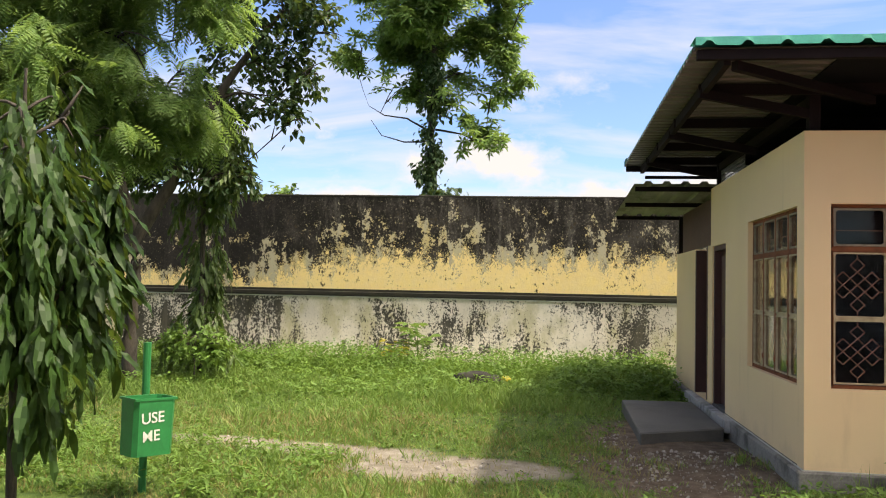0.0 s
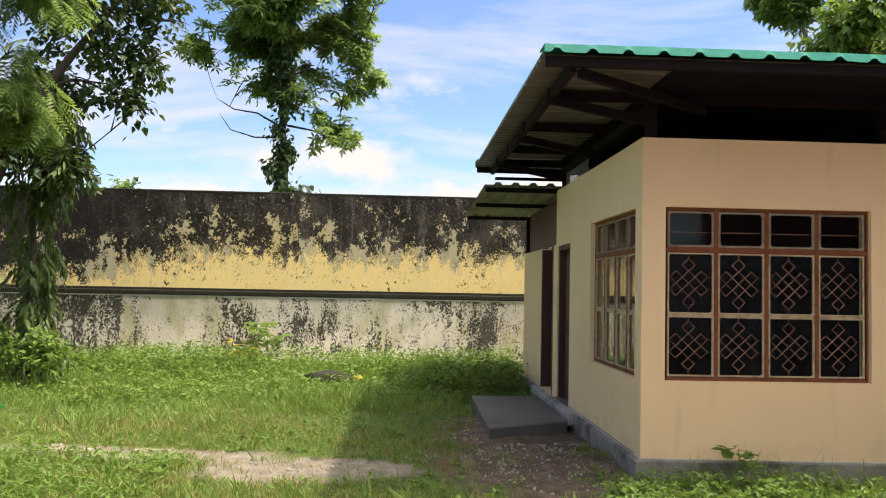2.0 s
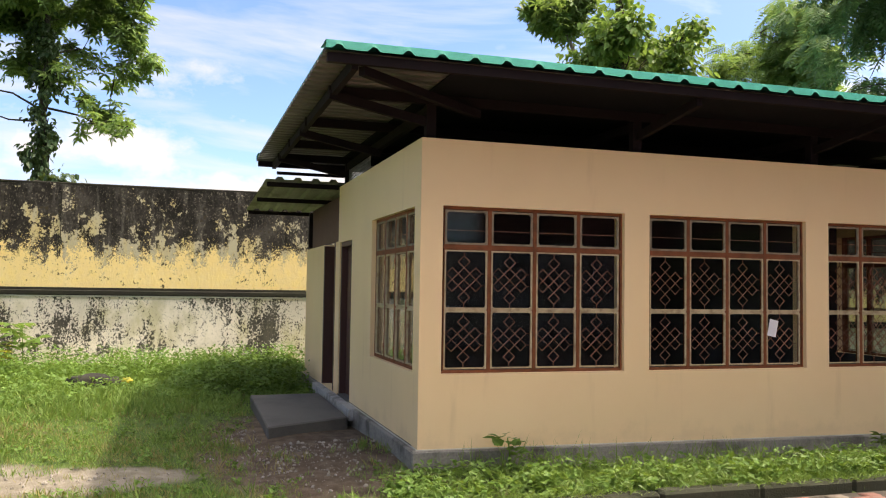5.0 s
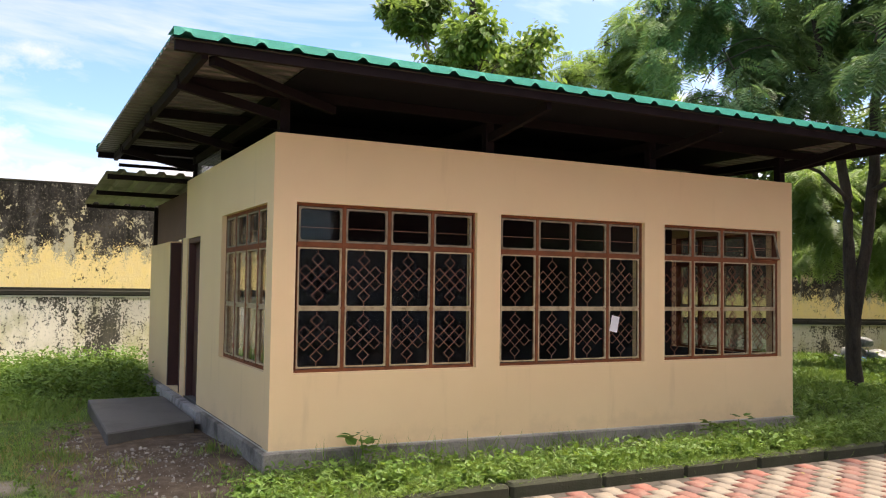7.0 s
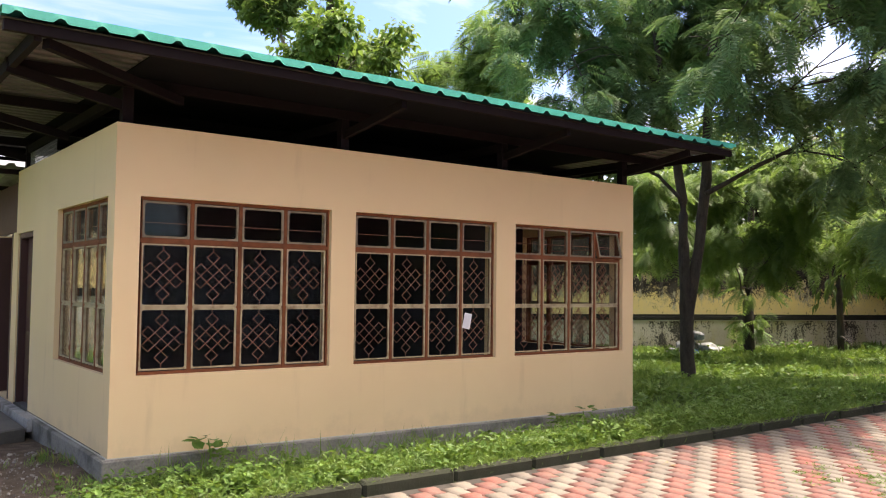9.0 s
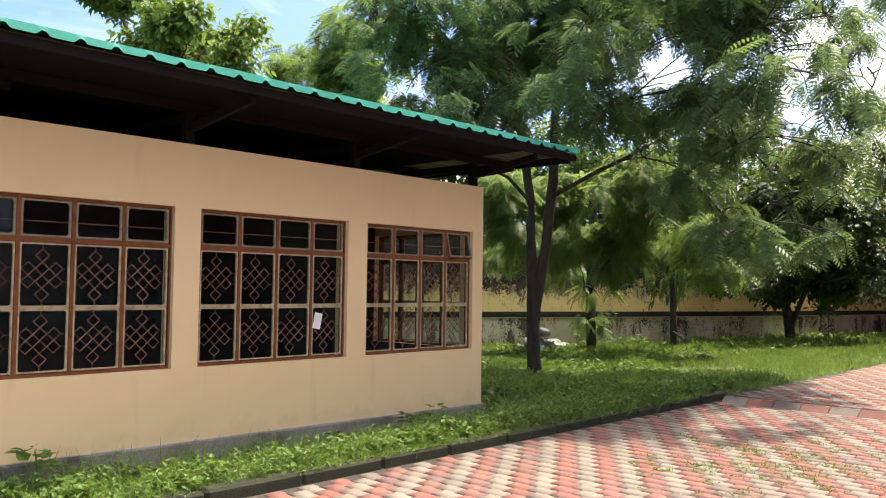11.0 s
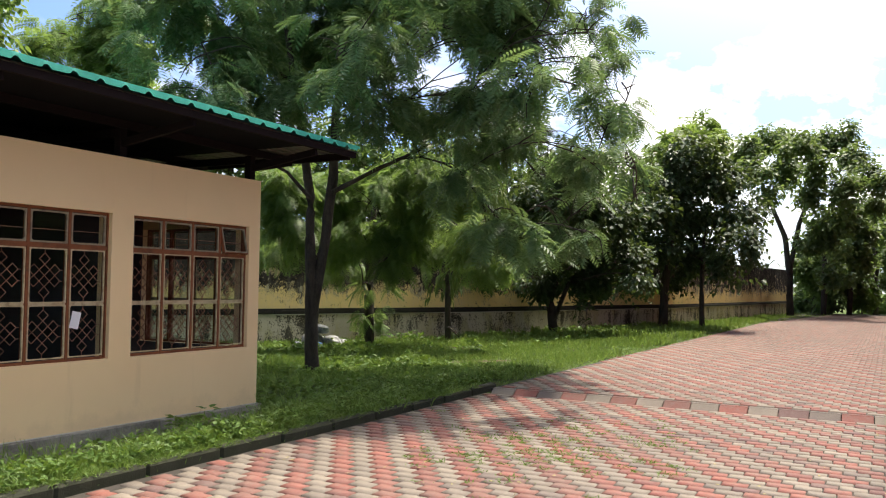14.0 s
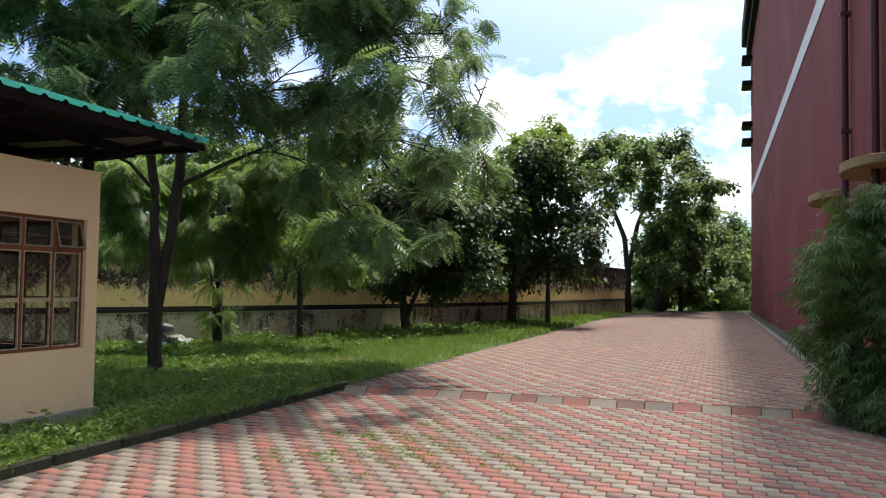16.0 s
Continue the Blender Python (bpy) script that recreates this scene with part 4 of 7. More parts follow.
def paving(name, blocks, label):
    ob = thing(name, label, "paving", kind="structure")
    for c, mat, word in ((0, M_PAVE_RED, "red paver blocks"), (1, M_PAVE_PALE, "pale paver blocks")):
        sel = blocks[blocks[:, 3] == c]
        for far in (False, True):
            some = sel[(sel[:, 0] > 22) == far]
            if len(some):
                v, f = paver_arrays(some[:, 0], some[:, 1], some[:, 2], not far)
                tagged(link("paver_field", array_mesh("paver_field", v, f), mat, ob, word), kind="stuff")
    return ob

near_blocks = lay(-4.0, 10.0, -12.0, -1.53, 0.0)
drive_blocks = lay(10.12, 60.0, -9.0, -1.62, 0.075)
drive_blocks = drive_blocks[(drive_blocks[:, 1] < -1.62 - np.clip((drive_blocks[:, 0] - 40) * 0.11, 0, 4))]
picked = (near_blocks[:, 0] > 4.2) & (near_blocks[:, 0] < 6.2) & (near_blocks[:, 1] > -6.4) & (near_blocks[:, 1] < -2.2)
tiles = near_blocks[picked][:300]
rest = np.concatenate([near_blocks[picked][300:], near_blocks[~picked]])
yard = paving("pavement_yard", rest, "red and pale zigzag block paving of the yard")
paving("pavement_drive", drive_blocks, "raised red and pale zigzag block drive")
boxed("paving_bed", (-4.0, 10.0, -12.0, -1.52, -0.2, -0.012), M_BED, yard)
bed = tagged(boxed("drive_bed", (10.08, 64.0, -9.02, -1.6, -0.2, 0.063), M_BED), "dark sand bed under the drive blocks", "paving", kind="structure")
kerb2 = thing("kerb_drive", "low kerb of alternate red and pale blocks across the drive", "kerb", kind="structure")
y, i = -1.66, 0
while y > -8.9:
    bm = box(bmesh.new(), 9.90, 10.11, y - 0.37, y - 0.006, -0.03, 0.082, 0.01)
    for v in bm.verts:
        if v.co.x < 10.0 and v.co.z > 0:
            v.co.x += 0.14
    part("kerb_block", bm, M_PAVE_RED if i % 2 else M_PAVE_PALE, kerb2)
    y -= 0.376
    i += 1


# ---- trees and plants ----
def leaf_template(kind):
    """Vertices and quad faces of one leaf or frond, lying along +y, one unit long."""
    v, f = [], []

    def quad(a, b, c, d):
        n = len(v)
        v.extend((a, b, c, d))
        f.append((n, n + 1, n + 2, n + 3))

    if kind == "feather":                      # twice-divided frond that hangs at its tip
        for i in range(8):
            t = 0.10 + 0.112 * i
            y, z, L = t, -0.28 * t * t, 0.30 * math.sin(math.pi * (0.18 + 0.74 * t)) + 0.03
            for s in (-1, 1):
                quad((0, y - 0.03, z), (s * L * 0.6, y + 0.018, z - 0.02), (s * L, y + 0.11, z - 0.08), (s * L * 0.45, y + 0.082, z - 0.012))
        quad((-0.008, 0, 0), (0.008, 0, 0), (0.006, 1.0, -0.28), (-0.006, 1.0, -0.28))
    elif kind == "broad":                      # heart-shaped leaf, folded along its rib
        quad((0, 0, 0), (0.36, 0.25, 0.06), (0.26, 0.62, 0.03), (0, 1.0, -0.12))
        quad((0, 0, 0), (0, 1.0, -0.12), (-0.26, 0.62, 0.03), (-0.36, 0.25, 0.06))
    elif kind == "lance":                      # long hanging leaf with a wavy edge
        quad((0, 0, 0), (0.12, 0.35, 0.03), (0, 0.5, -0.05), (-0.12, 0.33, 0.03))
        quad((0, 0.5, -0.05), (0.12, 0.35, 0.03), (0.08, 0.72, -0.08), (0, 1.0, -0.22))
        quad((-0.12, 0.33, 0.03), (0, 0.5, -0.05), (0, 1.0, -0.22), (-0.08, 0.7, -0.08))
    elif kind == "wavy":                       # long glossy leaf with crimped margins
        rows = []
        for i in range(5):
            t = i / 4
            half = 0.125 * math.sin(math.pi * (0.08 + 0.88 * t)) ** 0.8
            crimp = 0.045 if i % 2 else -0.03
            rows.append(((-half, t, -0.22 * t * t + crimp), (0, t, -0.22 * t * t), (half, t, -0.22 * t * t - crimp * 0.6 + 0.02)))
        for p, q in zip(rows, rows[1:]):
            quad(p[0], p[1], q[1], q[0])
            quad(p[1], p[2], q[2], q[1])
    elif kind == "palmate":                    # ring of narrow leaflets
        for k in range(6):
            a = math.tau * k / 6
            c, s = math.cos(a), math.sin(a)
            quad((0, 0.2, 0), (0.45 * c - 0.12 * s, 0.2 + 0.45 * s + 0.12 * c, 0.02), (0.8 * c, 0.2 + 0.8 * s, -0.15), (0.45 * c + 0.12 * s, 0.2 + 0.45 * s - 0.12 * c, 0.02))
    elif kind == "bamboo":                     # spray of narrow blades
        for k in range(5):
            a = -0.9 + 0.45 * k
            c, s = math.sin(a), math.cos(a)
            quad((0, 0.1 * k, 0), (0.45 * c + 0.075 * s, 0.1 * k + 0.45 * s, 0.02), (0.85 * c, 0.1 * k + 0.85 * s, -0.16), (0.45 * c - 0.075 * s, 0.1 * k + 0.45 * s, 0.02))
    return np.array(v, float), np.array(f, int)


TEMPLATES = {k: leaf_template(k) for k in ("feather", "broad", "lance", "wavy", "palmate", "bamboo")}


GATHER = {"feather": (7, 0.25, 0.9), "palmate": (5, 0.6, 0.8), "lance": (12, 0.9, 0.35), "wavy": (8, 0.9, 0.75), "broad": (9, 1.4, 0.9), "bamboo": (6, 0.9, 0.8)}


def leaves_in(clumps, count, kind, size, rng, droop=0.35, hollow=0.35, ragged=0.55):
    """Leaves in ellipsoid clumps (cx, cy, cz, rx, ry, rz), gathered at twig ends, thinned so that gaps show."""
    per, loose, fan = GATHER[kind]
    clumps = np.array(clumps, float)
    vol = (clumps[:, 3] * clumps[:, 4] * clumps[:, 5]) ** 0.8
    tips = int(count * 1.7 / per)
    c = clumps[rng.choice(len(clumps), tips, p=vol / vol.sum())]
    d = rng.normal(size=(tips, 3))
    d /= np.linalg.norm(d, axis=1, keepdims=True)
    r = rng.uniform(hollow ** 3, 1.0, tips) ** (1 / 3) * (1 + ragged * 0.35 * rng.normal(size=tips))
    p = c[:, :3] + d * r[:, None] * c[:, 3:]
    k = 1.1 / np.sqrt(max(size, 0.1) * 2)
    lump = np.sin(p[:, 0] * 2.1 * k + 1.3 * np.sin(p[:, 2] * 1.7 * k)) + np.sin(p[:, 1] * 2.4 * k + 1.1 * np.sin(p[:, 0] * 1.9 * k)) + np.sin(p[:, 2] * 2.7 * k + 1.2 * np.sin(p[:, 1] * 2.2 * k))
    keep = lump + rng.normal(0, 0.5, tips) > -0.2
    p, d = p[keep][: count // per], d[keep][: count // per]
    n = len(p)
    p, d = np.repeat(p, per, 0), np.repeat(d, per, 0)
    if kind in ("lance", "wavy"):              # leaves along hanging twigs
        t = np.tile(np.linspace(0, 1, per), n)[:, None]
        p = p + t * np.array((0, 0, -1.0)) * size * 1.5 + d * np.array((1, 1, 0)) * t * size * 0.7 + rng.normal(0, 0.1 * size, p.shape)
    else:
        p = p + rng.normal(0, loose * size * 0.5, p.shape)
    direction = d * np.array((0.7, 0.7, 0.35)) + rng.normal(0, fan * 0.7, d.shape) * np.array((1, 1, 0.5))
    direction[:, 2] -= droop * 1.2
    return scatter(*TEMPLATES[kind], p, frames_from(direction, rng, 0.4), size * rng.uniform(0.65, 1.3, len(p)))


def limb_points(a, b, rng, bend=0.12, n=6):
    a, b = np.array(a, float), np.array(b, float)
    L = np.linalg.norm(b - a)
    off = rng.normal(0, bend * L, 3) * np.array((1, 1, 0.4))
    return [tuple(a + (b - a) * t + off * math.sin(math.pi * t) + np.array((0, 0, 0.12 * L * math.sin(math.pi * t)))) for t in np.linspace(0, 1, n)]


def tree(name, label, base, stems, clumps, leaf, count, size, leaf_mat, bark, seed, droop=0.35, twigs=3, hollow=0.3, group="", category="tree", ragged=0.55):
    """stems: lists of (points, radii) for the trunk; limbs run from the stems to each clump of leaves."""
    rng = np.random.default_rng(seed)
    ob = thing(name, label, category, group)
    bm = bmesh.new()
    nodes = []
    for pts, radii in stems:
        fine_p, fine_r = [], []
        for (p, q), (r, s) in zip(zip(pts, pts[1:]), zip(radii, radii[1:])):
            for t in np.linspace(0, 1, 5)[:-1]:
                fine_p.append(tuple(np.array(p) * (1 - t) + np.array(q) * t + rng.normal(0, 0.05 * min(r, 0.2), 3)))
                fine_r.append((r * (1 - t) + s * t) * rng.uniform(0.94, 1.06))
        fine_p.append(pts[-1]), fine_r.append(radii[-1])
        tube(bm, fine_p, fine_r, 9)
        nodes += [(p, r) for p, r in zip(fine_p, fine_r)]
    axis = np.array([p for p, _ in nodes])
    for c in sorted(clumps, key=lambda q: np.linalg.norm(axis - np.array(q[:3]), axis=1).min()):
        cands = [(np.linalg.norm(np.array(c[:3]) - np.array(p)) + 1.5 * max(0, p[2] - c[2] + 0.2), p, r) for p, r in nodes if p[2] > 0.45 * c[2] or r < 0.05]
        if not cands:
            cands = [(0.0, *nodes[-1])]
        _, p, r = min(cands, key=lambda q: q[0])
        pts = limb_points(p, c[:3], rng)
        r0 = min(r * 0.62, 0.012 + 0.018 * np.linalg.norm(np.array(c[:3]) - np.array(p)))
        tube(bm, pts, list(np.linspace(r0, 0.014, len(pts))), 6)
        nodes += [(q, w) for q, w in zip(pts[2:], np.linspace(r0, 0.014, len(pts))[2:])]
        for _ in range(twigs):
            d = rng.normal(size=3)
            d /= np.linalg.norm(d)
            e = np.array(c[:3]) + d * np.array(c[3:]) * 0.85
            s = pts[rng.integers(2, len(pts))]
            tube(bm, limb_points(s, e, rng, 0.08, 4), [0.014, 0.011, 0.008, 0.004], 4)
    part("trunk", bm, bark, ob, smooth=True)
    v, f = leaves_in(clumps, count, leaf, size, rng, droop, hollow, ragged)
    link("crown", array_mesh("crown", v, f), leaf_mat, ob)
    return ob


# ---- the trees ----
tree("ashoka_tree", "young tree with long drooping wavy leaves beside the bin", None,
     [([(-5.35, -2.28, -0.10), (-5.36, -2.28, 0.88), (-5.38, -2.30, 1.94), (-5.37, -2.29, 2.48), (-5.37, -2.29, 2.94)], [0.035, 0.032, 0.028, 0.02, 0.01])],
     [(-5.50, -2.17, 2.72, 0.37, 0.37, 0.30), (-5.25, -2.00, 2.72, 0.29, 0.29, 0.23), (-5.45, -2.34, 2.47, 0.38, 0.38, 0.30), (-5.13, -2.29, 2.30, 0.33, 0.33, 0.27), (-5.26, -2.53, 1.99, 0.42, 0.42, 0.34), (-5.07, -2.18, 2.02, 0.28, 0.28, 0.22), (-5.26, -2.29, 1.73, 0.43, 0.43, 0.35), (-4.90, -2.31, 1.63, 0.23, 0.23, 0.18), (-5.18, -2.49, 1.38, 0.38, 0.38, 0.30), (-5.26, -1.88, 1.29, 0.25, 0.25, 0.20), (-5.43, -2.22, 1.08, 0.30, 0.30, 0.24), (-5.10, -2.31, 1.07, 0.17, 0.17, 0.14), (-5.59, -2.50, 2.27, 0.51, 0.51, 0.41), (-5.78, -2.25, 1.58, 0.63, 0.63, 0.50)],
     "wavy", 4000, 0.22, M_LEAF_DROOP, M_BARK, 11, droop=1.1, hollow=0.1)
tree("feathery_tree", "tree with bright feathery leaves hanging over the lawn", None,
     [([(-9.20, 1.83, -0.10), (-9.21, 1.83, 2.21), (-9.03, 1.97, 3.92), (-8.46, 2.38, 4.65), (-7.80, 2.79, 4.76)], [0.13, 0.11, 0.09, 0.06, 0.03])],
     [(-8.53, 2.25, 4.75, 0.93, 0.93, 0.74), (-7.91, 2.58, 4.70, 0.85, 0.85, 0.68), (-7.09, 2.47, 4.37, 0.66, 0.66, 0.53), (-6.89, 2.70, 3.86, 0.56, 0.56, 0.45), (-7.51, 2.60, 3.84, 0.68, 0.68, 0.54), (-7.75, 1.67, 3.83, 0.71, 0.71, 0.57), (-6.76, 2.84, 4.68, 0.52, 0.52, 0.42), (-6.55, 2.59, 4.18, 0.36, 0.36, 0.29), (-7.42, 2.90, 3.32, 0.54, 0.54, 0.43), (-7.43, 1.87, 3.08, 0.57, 0.57, 0.45), (-6.72, 3.01, 3.56, 0.34, 0.34, 0.27), (-8.89, 1.96, 4.12, 1.08, 1.08, 0.86), (-6.24, 2.67, 4.84, 0.36, 0.36, 0.29), (-8.38, 2.35, 3.23, 0.46, 0.46, 0.37), (-8.12, 2.49, 5.68, 1.23, 1.23, 0.99), (-6.76, 2.18, 5.38, 0.78, 0.78, 0.62)],
     "feather", 5600, 0.33, M_LEAF_FEATHER2, M_BARK, 12, droop=0.7)
tree("peepal_tree", "dark broad-leaved tree spreading over the boundary wall", None,
     [([(-8.56, 5.23, -0.10), (-8.55, 5.23, 1.41), (-8.52, 5.24, 2.29), (-8.10, 5.46, 3.12), (-7.88, 5.56, 3.86), (-7.19, 5.85, 5.12), (-6.53, 6.09, 6.13)], [0.13, 0.12, 0.11, 0.1, 0.09, 0.06, 0.03]), ([(-8.52, 5.24, 2.29), (-8.73, 5.13, 3.08), (-8.87, 5.05, 4.22), (-8.84, 5.07, 5.48)], [0.08, 0.07, 0.06, 0.03])],
     [(-8.03, 6.37, 6.25, 0.60, 0.60, 0.48), (-6.97, 5.70, 5.91, 0.65, 0.65, 0.52), (-6.51, 6.63, 6.21, 0.64, 0.64, 0.51), (-6.02, 6.68, 5.92, 0.44, 0.44, 0.35), (-6.00, 6.34, 5.14, 0.43, 0.43, 0.34), (-6.59, 6.34, 5.24, 0.58, 0.58, 0.46), (-7.45, 6.76, 5.47, 0.66, 0.66, 0.53), (-6.74, 6.27, 4.56, 0.43, 0.43, 0.35), (-6.39, 6.13, 4.29, 0.28, 0.28, 0.23), (-7.63, 6.52, 4.62, 0.50, 0.50, 0.40), (-5.94, 6.72, 6.32, 0.39, 0.39, 0.31), (-8.02, 6.52, 4.03, 0.50, 0.50, 0.40), (-7.18, 5.98, 3.47, 0.33, 0.33, 0.27), (-8.21, 5.66, 3.70, 0.67, 0.67, 0.54), (-9.15, 5.97, 3.65, 0.71, 0.71, 0.57), (-8.55, 5.80, 3.16, 0.39, 0.39, 0.31), (-9.12, 5.50, 4.13, 0.69, 0.69, 0.55), (-7.35, 5.92, 3.27, 0.43, 0.43, 0.34), (-6.90, 5.75, 3.21, 0.28, 0.28, 0.22), (-8.37, 6.57, 4.74, 0.61, 0.61, 0.49), (-6.78, 5.90, 6.82, 1.03, 1.03, 0.83), (-8.22, 6.50, 7.10, 0.91, 0.91, 0.73)],
     "broad", 9500, 0.125, M_LEAF_DARK, M_BARK, 13, droop=0.5, twigs=5)
tree("ashoka_tree", "slim tree hung with drooping leaves before the boundary wall", None,
     [([(-7.83, 6.24, -0.10), (-7.85, 6.23, 2.08), (-7.87, 6.22, 3.50), (-7.82, 6.24, 4.75)], [0.05, 0.045, 0.035, 0.015])],
     [(-7.71, 6.08, 4.81, 0.44, 0.44, 0.35), (-7.98, 6.89, 4.50, 0.57, 0.57, 0.45), (-7.57, 6.19, 3.88, 0.54, 0.54, 0.43), (-7.99, 6.86, 3.49, 0.57, 0.57, 0.45), (-7.85, 6.32, 3.04, 0.45, 0.45, 0.36), (-7.78, 5.85, 2.66, 0.24, 0.24, 0.19), (-7.96, 6.57, 2.28, 0.28, 0.28, 0.23), (-7.86, 6.50, 1.90, 0.30, 0.30, 0.24), (-7.88, 6.51, 1.51, 0.28, 0.28, 0.23), (-7.78, 6.20, 1.14, 0.34, 0.34, 0.28), (-7.67, 5.86, 0.78, 0.48, 0.48, 0.38), (-8.13, 6.33, 1.03, 0.25, 0.25, 0.20), (-7.23, 5.86, 3.45, 0.33, 0.33, 0.27)],
     "wavy", 3600, 0.19, M_LEAF_DROOP2, M_BARK, 14, droop=1.0, hollow=0.05)
tree("wall_tree", "dark leafy young tree in the shade by the boundary wall", None,
     [([(-11.0, 7.6, -0.10), (-11.0, 7.6, 1.4), (-10.9, 7.5, 2.8)], [0.06, 0.05, 0.03])],
     [(-10.6, 7.6, 2.9, 0.7, 0.7, 0.6), (-11.2, 7.4, 2.2, 0.8, 0.8, 0.7), (-10.9, 7.3, 1.3, 0.8, 0.7, 0.7), (-11.6, 7.6, 3.2, 0.8, 0.8, 0.7), (-11.9, 7.5, 1.2, 0.8, 0.7, 0.7)],
     "broad", 4200, 0.13, M_LEAF_DARK, M_BARK, 27, droop=0.5)
tree("slender_tree", "tall slender tree behind the wall, its stem wrapped in vines", None,
     [([(-5.02, 13.62, -0.10), (-5.05, 13.62, 3.99), (-5.12, 13.61, 5.28), (-5.06, 13.61, 6.72), (-5.13, 13.60, 8.02), (-5.23, 13.59, 9.47)], [0.13, 0.12, 0.11, 0.1, 0.08, 0.03]), ([(-5.12, 13.61, 5.49), (-5.72, 13.51, 5.83), (-6.28, 13.40, 5.89), (-6.67, 13.32, 6.12)], [0.03, 0.022, 0.015, 0.006]), ([(-5.14, 13.60, 5.25), (-5.78, 13.50, 5.23), (-6.34, 13.39, 5.38), (-6.61, 13.33, 5.77)], [0.025, 0.018, 0.012, 0.005]), ([(-5.01, 13.62, 5.57), (-4.30, 13.71, 5.46), (-3.58, 13.78, 5.04), (-3.30, 13.79, 5.13)], [0.03, 0.02, 0.012, 0.006])],
     [(-6.71, 13.72, 8.67, 0.51, 0.51, 0.40), (-6.24, 13.70, 8.07, 0.65, 0.65, 0.52), (-6.81, 13.02, 7.44, 0.49, 0.49, 0.39), (-7.43, 13.78, 7.45, 0.32, 0.32, 0.26), (-5.39, 12.91, 8.23, 0.83, 0.83, 0.66), (-4.62, 13.44, 8.53, 0.70, 0.70, 0.56), (-3.69, 14.40, 8.75, 0.66, 0.66, 0.53), (-2.93, 13.56, 8.61, 0.42, 0.42, 0.34), (-4.11, 14.18, 8.03, 0.65, 0.65, 0.52), (-3.36, 14.03, 7.67, 0.57, 0.57, 0.46), (-2.95, 14.74, 7.12, 0.44, 0.44, 0.36), (-3.69, 14.80, 6.84, 0.52, 0.52, 0.42), (-4.38, 14.17, 7.14, 0.51, 0.51, 0.41), (-5.86, 14.14, 7.45, 0.59, 0.59, 0.47), (-6.01, 12.71, 6.30, 0.41, 0.41, 0.33), (-5.53, 14.00, 6.67, 0.51, 0.51, 0.41), (-3.79, 14.49, 5.65, 0.41, 0.41, 0.33), (-3.29, 13.59, 5.27, 0.31, 0.31, 0.25), (-4.32, 13.82, 5.82, 0.31, 0.31, 0.25), (-4.15, 13.68, 5.29, 0.28, 0.28, 0.23), (-5.19, 14.57, 7.86, 0.59, 0.59, 0.47), (-4.69, 13.28, 6.20, 0.39, 0.39, 0.31), (-6.02, 13.24, 8.35, 0.56, 0.56, 0.45), (-5.08, 12.9, 9.35, 1.25, 1.25, 1.0), (-6.3, 13.3, 9.3, 0.8, 0.8, 0.6), (-3.7, 13.6, 9.5, 0.8, 0.8, 0.6)],
     "palmate", 4800, 0.26, M_LEAF_FEATHER2, M_BARK, 15, droop=0.45, twigs=4)
tree("climbing_vine", "leafy vine climbing the slender stem behind the wall", None,
     [([(-4.99, 13.52, -0.10), (-5.05, 13.52, 5.26), (-5.03, 13.52, 7.41)], [0.02, 0.02, 0.01])],
     [(-5.05 + 0.12 * math.sin(k * 2.3), 13.5 + 0.14 * math.cos(k * 1.7), 3.7 + 0.36 * k, 0.24 + 0.05 * math.sin(k * 3.1), 0.26, 0.26) for k in range(15)] + [(-4.85, 12.9, 3.75, 0.42, 0.3, 0.25)],
     "broad", 3000, 0.14, M_LEAF_DARK, M_BARK, 16, droop=0.9, hollow=0.0, category='vine')
tree("wall_shrub", "small green shrub showing over the wall", None,
     [([(-8.11, 11.89, -0.10), (-8.15, 11.88, 3.50)], [0.02, 0.015])],
     [(-8.46, 12.53, 3.87, 0.14, 0.14, 0.11), (-8.29, 12.52, 3.90, 0.13, 0.13, 0.10), (-8.14, 11.12, 3.66, 0.10, 0.10, 0.08)],
     "broad", 260, 0.14, M_LEAF_FRESH, M_BARK, 43, category='shrub')
tree("weed_bush", "bushy weeds round the foot of the slim tree", None,
     [([(-7.75, 5.84, -0.10), (-7.75, 5.83, 0.78)], [0.015, 0.01])],
     [(-7.97, 5.78, 0.69, 0.23, 0.23, 0.18), (-7.56, 5.54, 0.80, 0.24, 0.24, 0.19), (-7.42, 5.96, 0.67, 0.21, 0.21, 0.17), (-7.86, 5.87, 0.55, 0.27, 0.27, 0.22), (-7.31, 5.42, 0.57, 0.26, 0.26, 0.21), (-8.36, 6.12, 0.51, 0.20, 0.20, 0.16)],
     "broad", 1700, 0.08, M_WEED, M_BARK, 44, category='bush')
